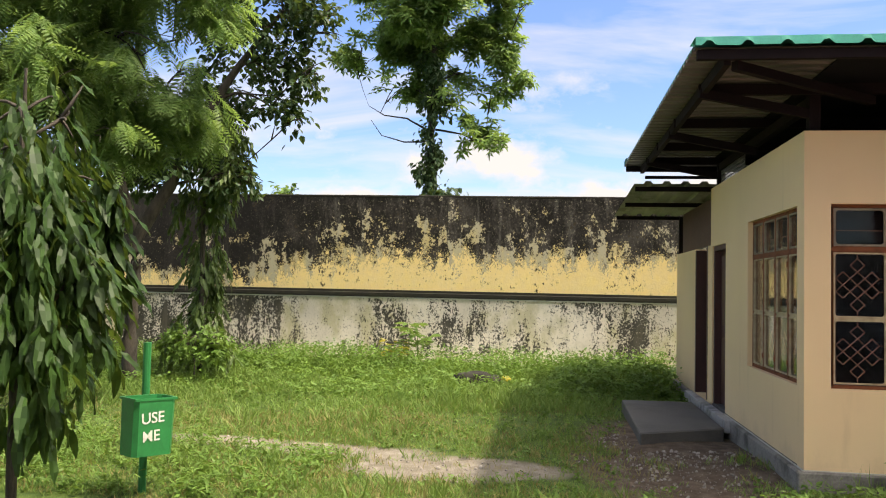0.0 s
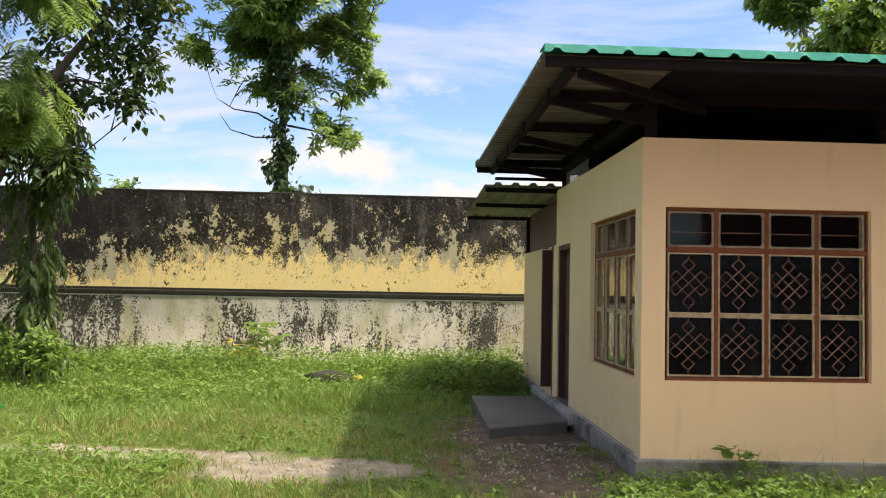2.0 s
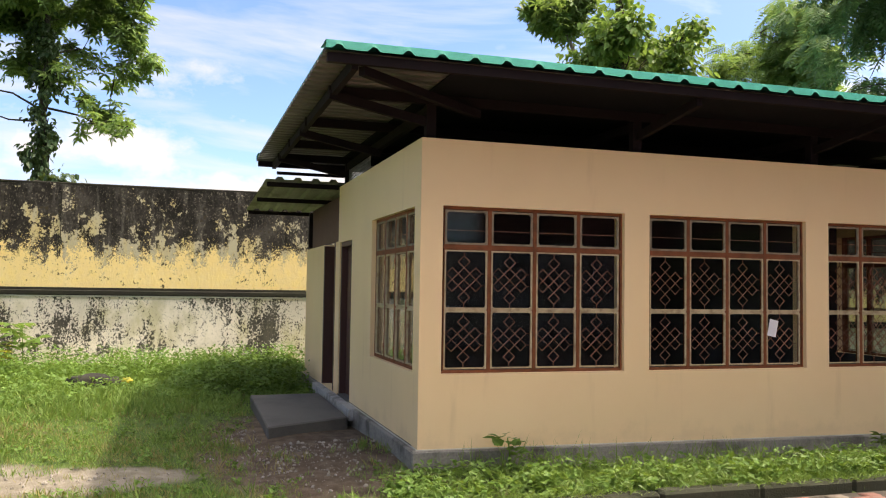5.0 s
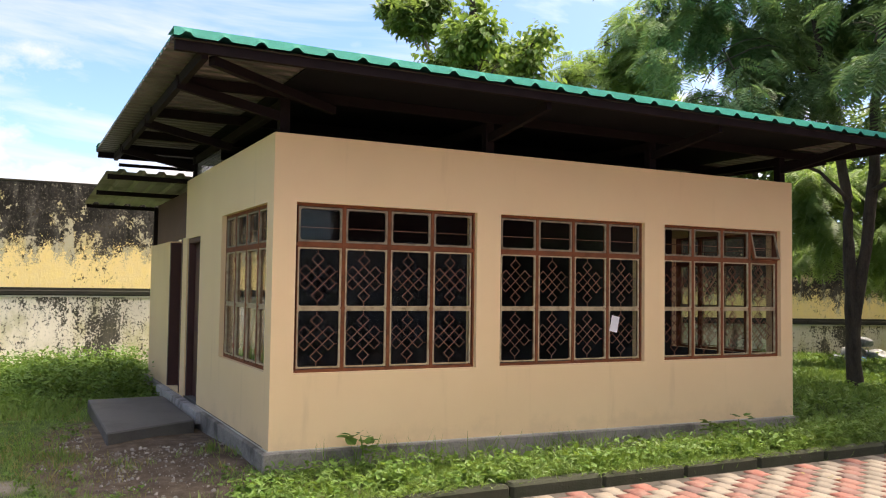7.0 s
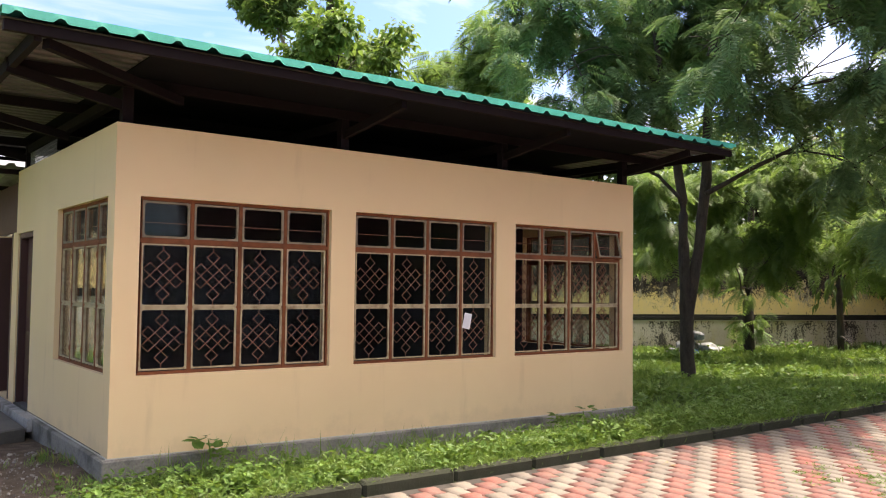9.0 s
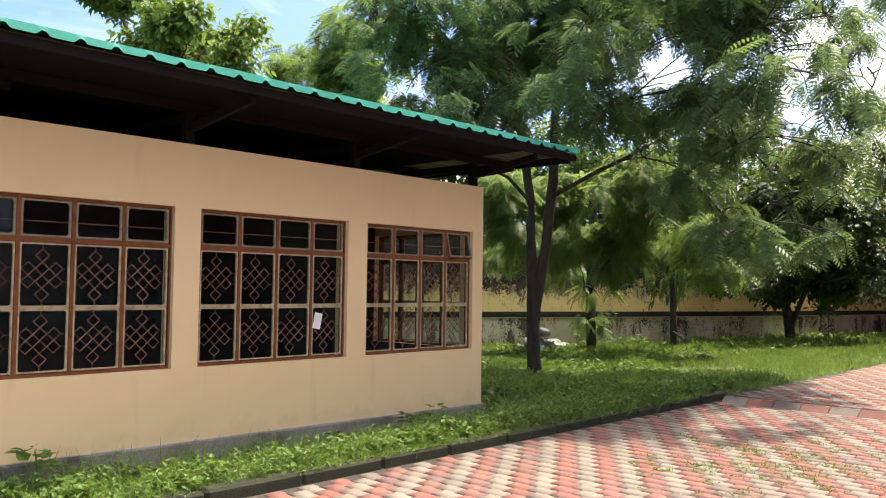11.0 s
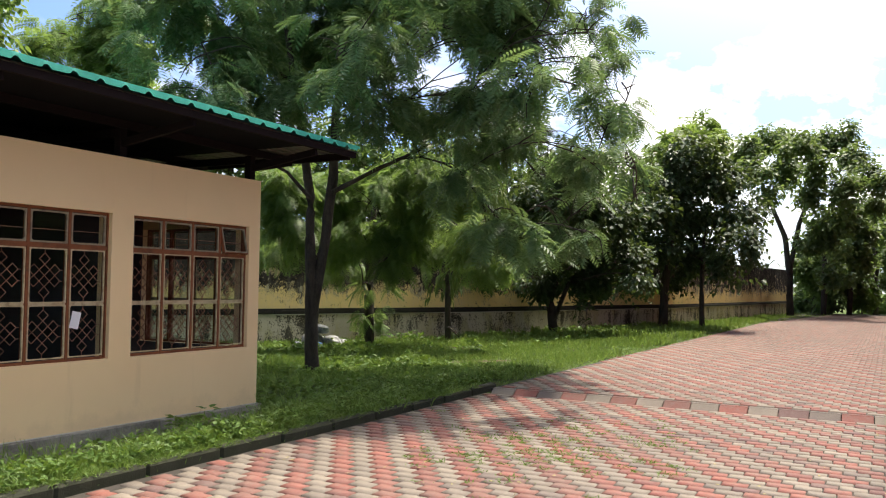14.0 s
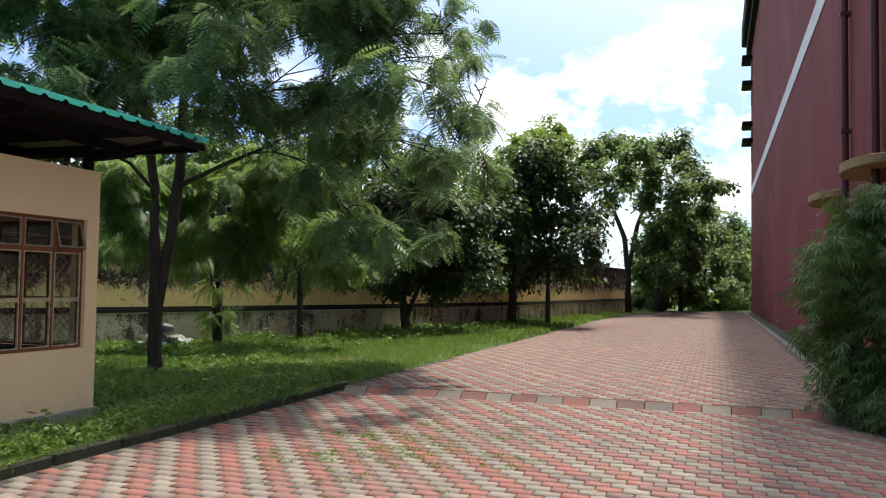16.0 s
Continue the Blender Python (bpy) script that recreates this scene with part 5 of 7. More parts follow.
tree("vine_clad_tree", "tree thickly clad in creepers behind the house", None,
     [([(7.28, 9.45, -0.10), (7.25, 9.46, 4.32), (7.22, 9.48, 6.93), (7.26, 9.46, 8.64)], [0.2, 0.18, 0.15, 0.08])],
     [(7.06, 9.09, 7.97, 0.44, 0.44, 0.35), (7.11, 9.43, 7.55, 0.51, 0.51, 0.41), (6.60, 8.86, 7.00, 0.43, 0.43, 0.34), (7.03, 8.50, 7.16, 0.49, 0.49, 0.39), (6.56, 9.18, 6.83, 0.44, 0.44, 0.35), (7.25, 9.12, 6.78, 0.57, 0.57, 0.45), (8.38, 9.75, 7.15, 0.54, 0.54, 0.43), (8.79, 9.40, 7.33, 0.37, 0.37, 0.30), (8.26, 8.82, 6.65, 0.51, 0.51, 0.41), (6.44, 9.79, 6.76, 0.38, 0.38, 0.31), (7.90, 9.46, 6.49, 0.59, 0.59, 0.47), (7.39, 10.17, 6.44, 0.80, 0.80, 0.64), (8.42, 8.38, 7.34, 0.20, 0.20, 0.16)],
     "broad", 6500, 0.16, M_LEAF_FRESH, M_BARK, 17, droop=0.6)
tree("slender_tree", "tree with ringed leaflets behind the house", None,
     [([(7.36, 10.55, -0.10), (7.20, 10.63, 4.46), (6.93, 10.76, 6.92), (6.49, 10.98, 8.15)], [0.1, 0.09, 0.06, 0.02])],
     [(6.28, 11.72, 8.62, 0.39, 0.39, 0.31), (6.28, 10.85, 8.08, 0.37, 0.37, 0.30), (6.82, 11.03, 8.01, 0.35, 0.35, 0.28), (6.75, 11.38, 8.60, 0.42, 0.42, 0.33), (6.91, 10.78, 8.44, 0.41, 0.41, 0.32), (6.40, 11.44, 8.06, 0.19, 0.19, 0.15)],
     "palmate", 800, 0.28, M_LEAF_DARK2, M_BARK_PALE, 18, droop=0.5)
tree("feathery_tree", "pale feathery tree behind the house roof", None,
     [([(11.40, 9.03, -0.10), (11.39, 9.04, 4.59), (11.33, 9.09, 6.70)], [0.14, 0.12, 0.05])],
     [(10.88, 9.98, 7.42, 0.51, 0.51, 0.41), (10.31, 8.58, 7.48, 0.47, 0.47, 0.38), (10.76, 8.30, 7.68, 0.54, 0.54, 0.43), (11.31, 8.14, 7.86, 0.55, 0.55, 0.44), (11.10, 8.50, 7.10, 0.69, 0.69, 0.55), (10.47, 8.98, 6.57, 0.69, 0.69, 0.55), (11.17, 7.98, 6.72, 0.68, 0.68, 0.54), (10.05, 9.33, 6.80, 0.30, 0.30, 0.24), (12.24, 8.58, 7.56, 0.72, 0.72, 0.57), (12.12, 9.49, 6.45, 0.88, 0.88, 0.71)],
     "feather", 1800, 0.5, M_LEAF_FEATHER2, M_BARK, 19, droop=0.5)
tree("yard_tree", "leafy tree just beyond the far boundary wall", None,
     [([(18.17, 10.97, -0.10), (18.16, 10.97, 2.58), (18.01, 11.14, 5.74)], [0.18, 0.14, 0.05])],
     [(17.74, 10.83, 6.35, 1.08, 1.08, 0.86), (18.39, 10.16, 5.69, 1.08, 1.08, 0.86), (17.28, 11.59, 5.56, 1.09, 1.09, 0.87), (18.54, 11.28, 4.81, 1.30, 1.30, 1.04), (17.92, 12.36, 4.25, 1.13, 1.13, 0.90), (19.76, 10.94, 4.43, 1.14, 1.14, 0.91), (17.66, 11.03, 3.21, 1.08, 1.08, 0.86), (19.05, 10.81, 3.05, 1.02, 1.02, 0.82), (17.05, 11.54, 2.77, 0.90, 0.90, 0.72)],
     "broad", 7000, 0.22, M_LEAF_DARK2, M_BARK, 50, droop=0.45, group='trees beyond the wall', hollow=0.2)
tree("yard_tree", "leafy tree just beyond the far boundary wall", None,
     [([(21.88, 9.51, -0.10), (21.89, 9.50, 2.76), (21.75, 9.68, 5.94)], [0.18, 0.14, 0.05])],
     [(22.55, 10.19, 6.87, 1.21, 1.21, 0.97), (21.75, 8.30, 5.80, 1.14, 1.14, 0.92), (22.02, 11.13, 5.94, 1.22, 1.22, 0.98), (21.93, 9.46, 4.83, 1.37, 1.37, 1.10), (21.61, 10.98, 4.26, 1.20, 1.20, 0.96), (22.66, 8.51, 4.32, 1.18, 1.18, 0.94), (21.20, 9.54, 3.09, 1.15, 1.15, 0.92), (22.34, 8.80, 2.87, 1.08, 1.08, 0.86), (20.03, 9.82, 2.58, 0.94, 0.94, 0.75)],
     "broad", 7000, 0.22, M_LEAF_DARK2, M_BARK, 51, droop=0.45, group='trees beyond the wall', hollow=0.2)
tree("yard_tree", "leafy tree just beyond the far boundary wall", None,
     [([(25.08, 8.17, -0.10), (25.09, 8.15, 2.91), (24.98, 8.35, 5.99)], [0.18, 0.14, 0.05])],
     [(23.78, 7.60, 6.58, 1.20, 1.20, 0.96), (25.68, 7.26, 5.95, 1.26, 1.26, 1.01), (24.35, 9.27, 5.83, 1.25, 1.25, 1.00), (26.03, 8.59, 4.87, 1.52, 1.52, 1.21), (23.07, 8.65, 3.98, 1.20, 1.20, 0.96), (25.92, 6.99, 4.20, 1.26, 1.26, 1.01), (24.83, 8.55, 2.90, 1.26, 1.26, 1.00), (25.81, 7.47, 2.63, 1.16, 1.16, 0.93), (24.90, 9.87, 2.38, 1.07, 1.07, 0.86)],
     "broad", 7000, 0.22, M_LEAF_FRESH, M_BARK, 52, droop=0.45, group='trees beyond the wall', hollow=0.2)
tree("yard_tree", "leafy tree just beyond the far boundary wall", None,
     [([(28.37, 6.06, -0.10), (28.38, 6.02, 3.07), (28.29, 6.23, 5.95)], [0.18, 0.14, 0.05])],
     [(28.39, 6.20, 6.86, 1.34, 1.34, 1.07), (29.03, 5.00, 5.91, 1.35, 1.35, 1.08), (27.75, 7.34, 5.80, 1.34, 1.34, 1.07), (28.77, 6.08, 4.66, 1.58, 1.58, 1.26), (26.95, 7.14, 3.86, 1.30, 1.30, 1.04), (29.13, 4.64, 4.00, 1.34, 1.34, 1.08), (28.69, 6.73, 2.63, 1.36, 1.36, 1.09), (27.83, 4.69, 2.29, 1.19, 1.19, 0.95), (29.11, 8.29, 2.06, 1.17, 1.17, 0.94)],
     "broad", 7000, 0.22, M_LEAF_DARK2, M_BARK, 53, droop=0.45, group='trees beyond the wall', hollow=0.2)
tree("yard_tree", "leafy tree just beyond the far boundary wall", None,
     [([(33.35, 4.17, -0.10), (33.36, 4.12, 3.30), (33.29, 4.34, 5.80)], [0.18, 0.14, 0.05])],
     [(34.18, 4.54, 6.94, 1.54, 1.54, 1.23), (35.38, 3.26, 5.88, 1.57, 1.57, 1.25), (32.12, 5.40, 5.57, 1.47, 1.47, 1.18), (33.20, 3.93, 4.29, 1.74, 1.74, 1.39), (31.93, 5.56, 3.48, 1.46, 1.46, 1.17), (32.24, 1.99, 3.49, 1.43, 1.43, 1.15), (31.49, 4.10, 2.03, 1.43, 1.43, 1.14), (32.80, 2.74, 1.70, 1.34, 1.34, 1.07), (33.98, 6.42, 1.40, 1.30, 1.30, 1.04)],
     "broad", 7000, 0.22, M_LEAF_FRESH, M_BARK, 54, droop=0.45, group='trees beyond the wall', hollow=0.2)
tree("yard_tree", "leafy tree just beyond the far boundary wall", None,
     [([(15.47, 12.26, -0.10), (15.46, 12.26, 2.45), (15.29, 12.41, 5.79)], [0.18, 0.14, 0.05])],
     [(14.74, 11.73, 6.25, 1.02, 1.02, 0.81), (16.26, 12.19, 5.89, 1.07, 1.07, 0.86), (14.33, 12.38, 5.53, 1.03, 1.03, 0.82), (14.70, 11.43, 4.75, 1.18, 1.18, 0.94), (14.18, 12.31, 4.27, 1.02, 1.02, 0.82), (16.42, 12.00, 4.55, 1.07, 1.07, 0.86), (15.20, 12.50, 3.50, 1.05, 1.05, 0.84), (15.97, 11.96, 3.33, 0.97, 0.97, 0.78), (14.59, 12.84, 3.08, 0.87, 0.87, 0.70)],
     "broad", 7000, 0.22, M_LEAF_DARK2, M_BARK, 55, droop=0.45, group='trees beyond the wall', hollow=0.2)
tree("feathery_tree", "spreading double-stemmed tree with feathery leaves beside the house", None,
     [([(10.29, 1.99, -0.10), (10.26, 2.02, 1.05), (10.23, 2.06, 2.21), (10.23, 2.06, 3.18), (10.10, 2.24, 4.54), (9.96, 2.41, 5.89), (9.85, 2.55, 7.04)], [0.13, 0.115, 0.095, 0.085, 0.07, 0.05, 0.03]), ([(10.27, 2.01, 0.76), (10.30, 1.97, 1.44), (10.41, 1.83, 2.61), (10.46, 1.75, 3.60), (10.48, 1.73, 4.79), (10.57, 1.60, 6.00), (10.85, 1.19, 7.27)], [0.09, 0.095, 0.092, 0.088, 0.07, 0.05, 0.03]), ([(10.29, 1.65, 3.28), (10.73, 1.00, 3.71), (11.31, 0.01, 4.27), (11.83, -1.06, 4.72)], [0.045, 0.036, 0.026, 0.012]), ([(9.91, 1.82, 3.14), (9.66, 2.15, 3.59), (9.43, 2.42, 3.76)], [0.035, 0.028, 0.02])],
     [(7.58, 2.21, 5.33, 0.99, 0.99, 0.79), (8.98, 2.54, 5.33, 0.98, 0.98, 0.79), (11.44, 3.55, 6.63, 1.27, 1.27, 1.01), (7.29, 1.89, 4.35, 0.69, 0.69, 0.56), (11.16, 2.08, 6.42, 1.19, 1.19, 0.95), (9.32, -0.24, 5.49, 0.89, 0.89, 0.71), (9.44, -1.14, 5.63, 0.87, 0.87, 0.69), (10.52, -1.61, 5.73, 0.87, 0.87, 0.70), (9.53, -2.77, 5.35, 0.66, 0.66, 0.53), (14.37, -1.68, 7.21, 0.69, 0.69, 0.56), (10.08, -0.22, 4.87, 0.79, 0.79, 0.63), (9.52, -1.51, 4.66, 0.73, 0.73, 0.58), (8.91, -2.68, 4.37, 0.63, 0.63, 0.51), (9.47, -3.15, 4.55, 0.57, 0.57, 0.46), (8.98, -0.09, 4.36, 0.61, 0.61, 0.49), (9.21, 1.62, 4.78, 0.67, 0.67, 0.53), (12.65, -2.72, 4.70, 0.46, 0.46, 0.37), (14.48, -1.18, 4.78, 0.88, 0.88, 0.71), (13.56, -0.31, 4.54, 0.91, 0.91, 0.73), (10.52, -0.84, 3.53, 0.52, 0.52, 0.41), (12.62, -2.41, 3.88, 0.62, 0.62, 0.49), (13.99, -0.89, 3.77, 0.69, 0.69, 0.55), (9.90, -3.73, 3.53, 0.33, 0.33, 0.27), (13.93, -1.88, 3.18, 0.62, 0.62, 0.50), (11.61, -3.44, 3.13, 0.33, 0.33, 0.26), (13.36, -1.50, 2.80, 0.49, 0.49, 0.40), (7.55, 2.64, 6.19, 1.19, 1.19, 0.95), (10.41, 2.05, 7.40, 1.55, 1.55, 1.24), (10.96, -0.10, 7.38, 1.48, 1.48, 1.19), (9.47, -2.42, 6.37, 0.91, 0.91, 0.73), (13.63, -2.76, 4.89, 0.33, 0.33, 0.26), (13.88, -2.33, 5.98, 0.56, 0.56, 0.45), (12.10, -3.30, 3.68, 0.39, 0.39, 0.31), (11.41, -2.92, 2.46, 0.38, 0.38, 0.30), (14.14, -0.85, 2.28, 0.52, 0.52, 0.42), (10.81, -1.55, 2.61, 0.47, 0.47, 0.37), (13.31, 0.08, 4.74, 0.68, 0.68, 0.55), (11.68, -3.20, 5.07, 0.33, 0.33, 0.27), (11.26, -2.72, 5.86, 0.56, 0.56, 0.45), (8.15, -0.35, 5.35, 0.85, 0.8, 0.6), (7.75, -0.2, 4.85, 0.5, 0.6, 0.4), (7.9, -0.9, 5.9, 0.7, 0.7, 0.5), (11.5, 0.8, 8.3, 1.6, 1.6, 1.0), (12.6, 2.0, 8.1, 1.6, 1.6, 1.0), (12.8, 0.0, 8.0, 1.5, 1.5, 1.0), (11.8, -1.3, 8.1, 1.4, 1.4, 0.9), (10.4, 1.0, 8.7, 1.5, 1.5, 1.0)],
     "feather", 14500, 0.42, M_LEAF_FEATHER, M_BARK, 20, droop=0.5, twigs=4, hollow=0.0, ragged=1.0)
tree("feathery_tree", "lower feathery tree before the far wall", None,
     [([(16.57, 4.86, -0.10), (16.55, 4.89, 1.36), (16.57, 4.86, 2.80), (16.63, 4.77, 4.24)], [0.14, 0.13, 0.1, 0.05])],
     [(14.89, 4.73, 3.89, 0.76, 0.76, 0.61), (14.54, 3.43, 3.82, 0.79, 0.79, 0.63), (15.44, 3.37, 2.99, 0.75, 0.75, 0.60), (14.83, 4.04, 2.82, 0.81, 0.81, 0.65), (15.07, 2.58, 3.60, 0.66, 0.66, 0.53), (16.74, 2.87, 2.80, 0.64, 0.64, 0.51), (14.91, 5.17, 2.83, 0.70, 0.70, 0.56), (13.35, 4.91, 3.10, 0.66, 0.66, 0.52), (14.97, 3.36, 2.30, 0.60, 0.60, 0.48), (17.98, 3.24, 4.22, 0.83, 0.83, 0.67), (15.83, 1.65, 3.00, 0.60, 0.60, 0.48), (14.05, 5.90, 2.52, 0.56, 0.56, 0.44), (16.62, 5.71, 2.22, 0.61, 0.61, 0.49), (15.15, 2.78, 4.27, 0.80, 0.80, 0.64), (15.49, 4.13, 1.65, 0.39, 0.39, 0.31), (16.57, 4.88, 0.79, 0.39, 0.39, 0.31), (13.24, 5.00, 3.83, 0.65, 0.65, 0.52), (15.81, 1.19, 2.21, 0.46, 0.46, 0.37), (18.68, 1.87, 2.16, 0.38, 0.38, 0.30)],
     "feather", 5000, 0.41, M_LEAF_FEATHER2, M_BARK, 21, droop=0.6)
tree("slim_tree", "slim tree with creepers at its foot by the far wall", None,
     [([(19.81, 4.26, -0.10), (19.80, 4.28, 2.01), (19.81, 4.27, 4.13), (19.83, 4.23, 5.94)], [0.1, 0.09, 0.07, 0.03])],
     [(20.49, 4.53, 0.44, 0.37, 0.37, 0.30), (19.09, 3.62, 0.30, 0.25, 0.25, 0.20), (19.65, 4.40, 2.01, 0.58, 0.58, 0.46), (19.13, 3.44, 2.47, 0.64, 0.64, 0.51), (21.14, 5.04, 3.42, 0.70, 0.70, 0.56), (21.81, 4.20, 2.93, 0.71, 0.71, 0.57), (18.75, 2.61, 3.99, 0.85, 0.85, 0.68), (19.92, 4.25, 4.97, 0.83, 0.83, 0.66)],
     "lance", 2400, 0.26, M_LEAF_DROOP2, M_BARK, 22, droop=0.9, hollow=0.05)
tree("broadleaf_tree", "dark broad-leaved tree by the far wall", None,
     [([(25.27, 3.05, -0.10), (25.24, 3.13, 1.36), (25.40, 2.70, 3.12), (25.52, 2.36, 5.09)], [0.17, 0.15, 0.12, 0.06]), ([(25.28, 3.02, 0.58), (25.44, 2.58, 1.76), (25.77, 1.58, 2.94)], [0.08, 0.07, 0.04])],
     [(22.61, 3.21, 2.97, 0.99, 0.99, 0.79), (23.93, 2.56, 3.23, 1.12, 1.12, 0.89), (25.73, 1.98, 3.14, 1.18, 1.18, 0.94), (25.96, 0.81, 2.56, 0.88, 0.88, 0.70), (22.83, 2.74, 4.06, 1.08, 1.08, 0.86), (23.87, 1.78, 4.33, 1.10, 1.10, 0.88), (24.61, 0.84, 3.82, 0.93, 0.93, 0.75), (23.16, 4.22, 2.08, 0.65, 0.65, 0.52), (24.96, 3.34, 1.94, 0.88, 0.88, 0.70), (25.94, 2.03, 1.97, 0.89, 0.89, 0.71), (24.43, -0.01, 1.96, 0.55, 0.55, 0.44), (23.51, 4.03, 4.52, 0.94, 0.94, 0.75), (22.62, 1.74, 5.27, 0.97, 0.97, 0.77), (24.66, -0.33, 1.88, 0.33, 0.33, 0.27), (25.11, 5.97, 1.91, 0.71, 0.71, 0.57)],
     "broad", 17000, 0.19, M_LEAF_DARK, M_BARK, 23, droop=0.5)
tree("broadleaf_tree", "dense dark mango-like tree beside the drive", None,
     [([(33.14, 1.19, -0.10), (33.15, 1.14, 1.60), (33.21, 0.88, 3.54), (33.36, 0.19, 5.97)], [0.2, 0.18, 0.14, 0.06]), ([(33.46, -0.33, -0.10), (33.46, -0.31, 1.86), (33.48, -0.41, 3.79)], [0.11, 0.1, 0.05])],
     [(32.13, 1.14, 6.08, 1.18, 1.18, 0.95), (32.69, 0.07, 6.84, 1.19, 1.19, 0.95), (33.18, -1.05, 5.92, 1.08, 1.08, 0.87), (32.65, 0.52, 4.94, 1.43, 1.43, 1.15), (34.24, -0.64, 4.57, 1.36, 1.36, 1.09), (31.38, -2.06, 3.43, 1.02, 1.02, 0.82), (31.07, 1.09, 3.42, 1.15, 1.15, 0.92), (34.51, 0.40, 3.11, 1.51, 1.51, 1.21), (32.64, -1.41, 2.57, 0.95, 0.95, 0.76), (34.75, 1.21, 2.11, 0.89, 0.89, 0.71), (30.05, 1.08, 4.71, 1.00, 1.00, 0.80), (34.07, -0.40, 6.53, 1.24, 1.24, 0.99), (32.59, -2.09, 4.66, 0.82, 0.82, 0.66)],
     "broad", 17000, 0.21, M_LEAF_DARK, M_BARK, 24, droop=0.5)
tree("fresh_green_tree", "light green tree rising behind the wall", None,
     [([(41.08, 2.32, -0.10), (41.10, 2.23, 4.85), (41.19, 1.83, 8.42)], [0.2, 0.16, 0.06])],
     [(40.95, 2.09, 9.28, 0.95, 0.95, 0.76), (43.94, 1.78, 10.25, 0.88, 0.88, 0.71), (38.43, 2.26, 8.44, 0.78, 0.78, 0.63), (41.48, 0.84, 8.88, 0.83, 0.83, 0.67), (39.34, 2.02, 7.57, 1.00, 1.00, 0.80), (40.16, 1.32, 7.67, 1.01, 1.01, 0.81), (42.96, 4.10, 8.45, 0.81, 0.81, 0.65)],
     "palmate", 1500, 0.5, M_LEAF_FRESH, M_BARK_PALE, 25, droop=0.5)
tree("open_crowned_tree", "tall open-crowned tree at the end of the drive", None,
     [([(54.84, -1.60, -0.10), (54.84, -1.58, 2.82), (54.81, -1.32, 5.07), (54.73, -0.57, 6.96), (54.66, -0.01, 8.48)], [0.24, 0.2, 0.16, 0.12, 0.06]), ([(54.84, -1.58, 2.82), (54.89, -2.15, 5.82), (54.95, -2.94, 8.07), (55.02, -4.02, 9.93)], [0.16, 0.14, 0.1, 0.05])],
     [(53.62, 0.80, 10.44, 1.06, 1.06, 0.85), (57.32, -0.44, 11.57, 1.21, 1.21, 0.97), (50.47, -2.58, 10.02, 0.99, 0.99, 0.80), (59.55, -3.38, 11.62, 1.08, 1.08, 0.87), (59.20, -4.56, 12.12, 0.91, 0.91, 0.73), (56.70, -5.22, 10.13, 0.95, 0.95, 0.76), (51.87, 0.00, 8.88, 1.03, 1.03, 0.82), (56.25, -1.34, 9.41, 1.18, 1.18, 0.95), (52.16, -3.49, 8.82, 0.95, 0.95, 0.76), (53.93, -5.83, 8.62, 0.91, 0.91, 0.72), (50.86, -6.88, 7.70, 0.71, 0.71, 0.57), (51.14, -4.90, 7.43, 0.93, 0.93, 0.75), (51.59, -0.58, 7.56, 0.80, 0.80, 0.64), (52.03, -2.81, 7.39, 0.88, 0.88, 0.70), (58.18, -6.11, 7.39, 0.97, 0.97, 0.78), (52.71, -4.50, 6.18, 0.96, 0.96, 0.77), (58.07, -7.76, 8.71, 0.57, 0.57, 0.45)],
     "broad", 15000, 0.28, M_LEAF_OLIVE, M_BARK, 26, droop=0.4, hollow=0.1)
tree("far_tree", "leafy tree at the far end of the drive", None,
     [([(58.98, -3.26, -0.10), (58.99, -3.36, 2.92), (58.98, -3.16, 6.11)], [0.2, 0.17, 0.06])],
     [(54.17, -3.54, 5.76, 0.99, 0.99, 0.79), (54.72, -4.23, 4.68, 0.92, 0.92, 0.74), (54.66, -2.87, 4.68, 0.92, 0.92, 0.74), (63.20, -3.18, 3.86, 1.23, 1.23, 0.99), (62.02, -2.24, 2.77, 0.95, 0.95, 0.76), (54.31, -4.33, 2.65, 0.84, 0.84, 0.67), (63.19, -2.99, 1.73, 0.97, 0.97, 0.78)],
     "broad", 5500, 0.33, M_LEAF_OLIVE, M_BARK, 30, droop=0.4, group='far trees along the drive', hollow=0.05)
tree("far_tree", "leafy tree at the far end of the drive", None,
     [([(62.06, -4.67, -0.10), (62.06, -4.78, 3.00), (62.05, -4.58, 6.74)], [0.2, 0.17, 0.06])],
     [(59.26, -4.76, 6.52, 1.08, 1.08, 0.86), (59.67, -5.52, 5.34, 1.00, 1.00, 0.80), (62.89, -3.89, 5.54, 1.05, 1.05, 0.84), (59.04, -4.97, 4.12, 1.15, 1.15, 0.92), (66.88, -3.62, 3.32, 1.02, 1.02, 0.82), (60.72, -5.57, 3.18, 0.93, 0.93, 0.74), (62.78, -4.64, 2.18, 0.96, 0.96, 0.77)],
     "broad", 5500, 0.33, M_LEAF_OLIVE, M_BARK, 31, droop=0.4, group='far trees along the drive', hollow=0.05)
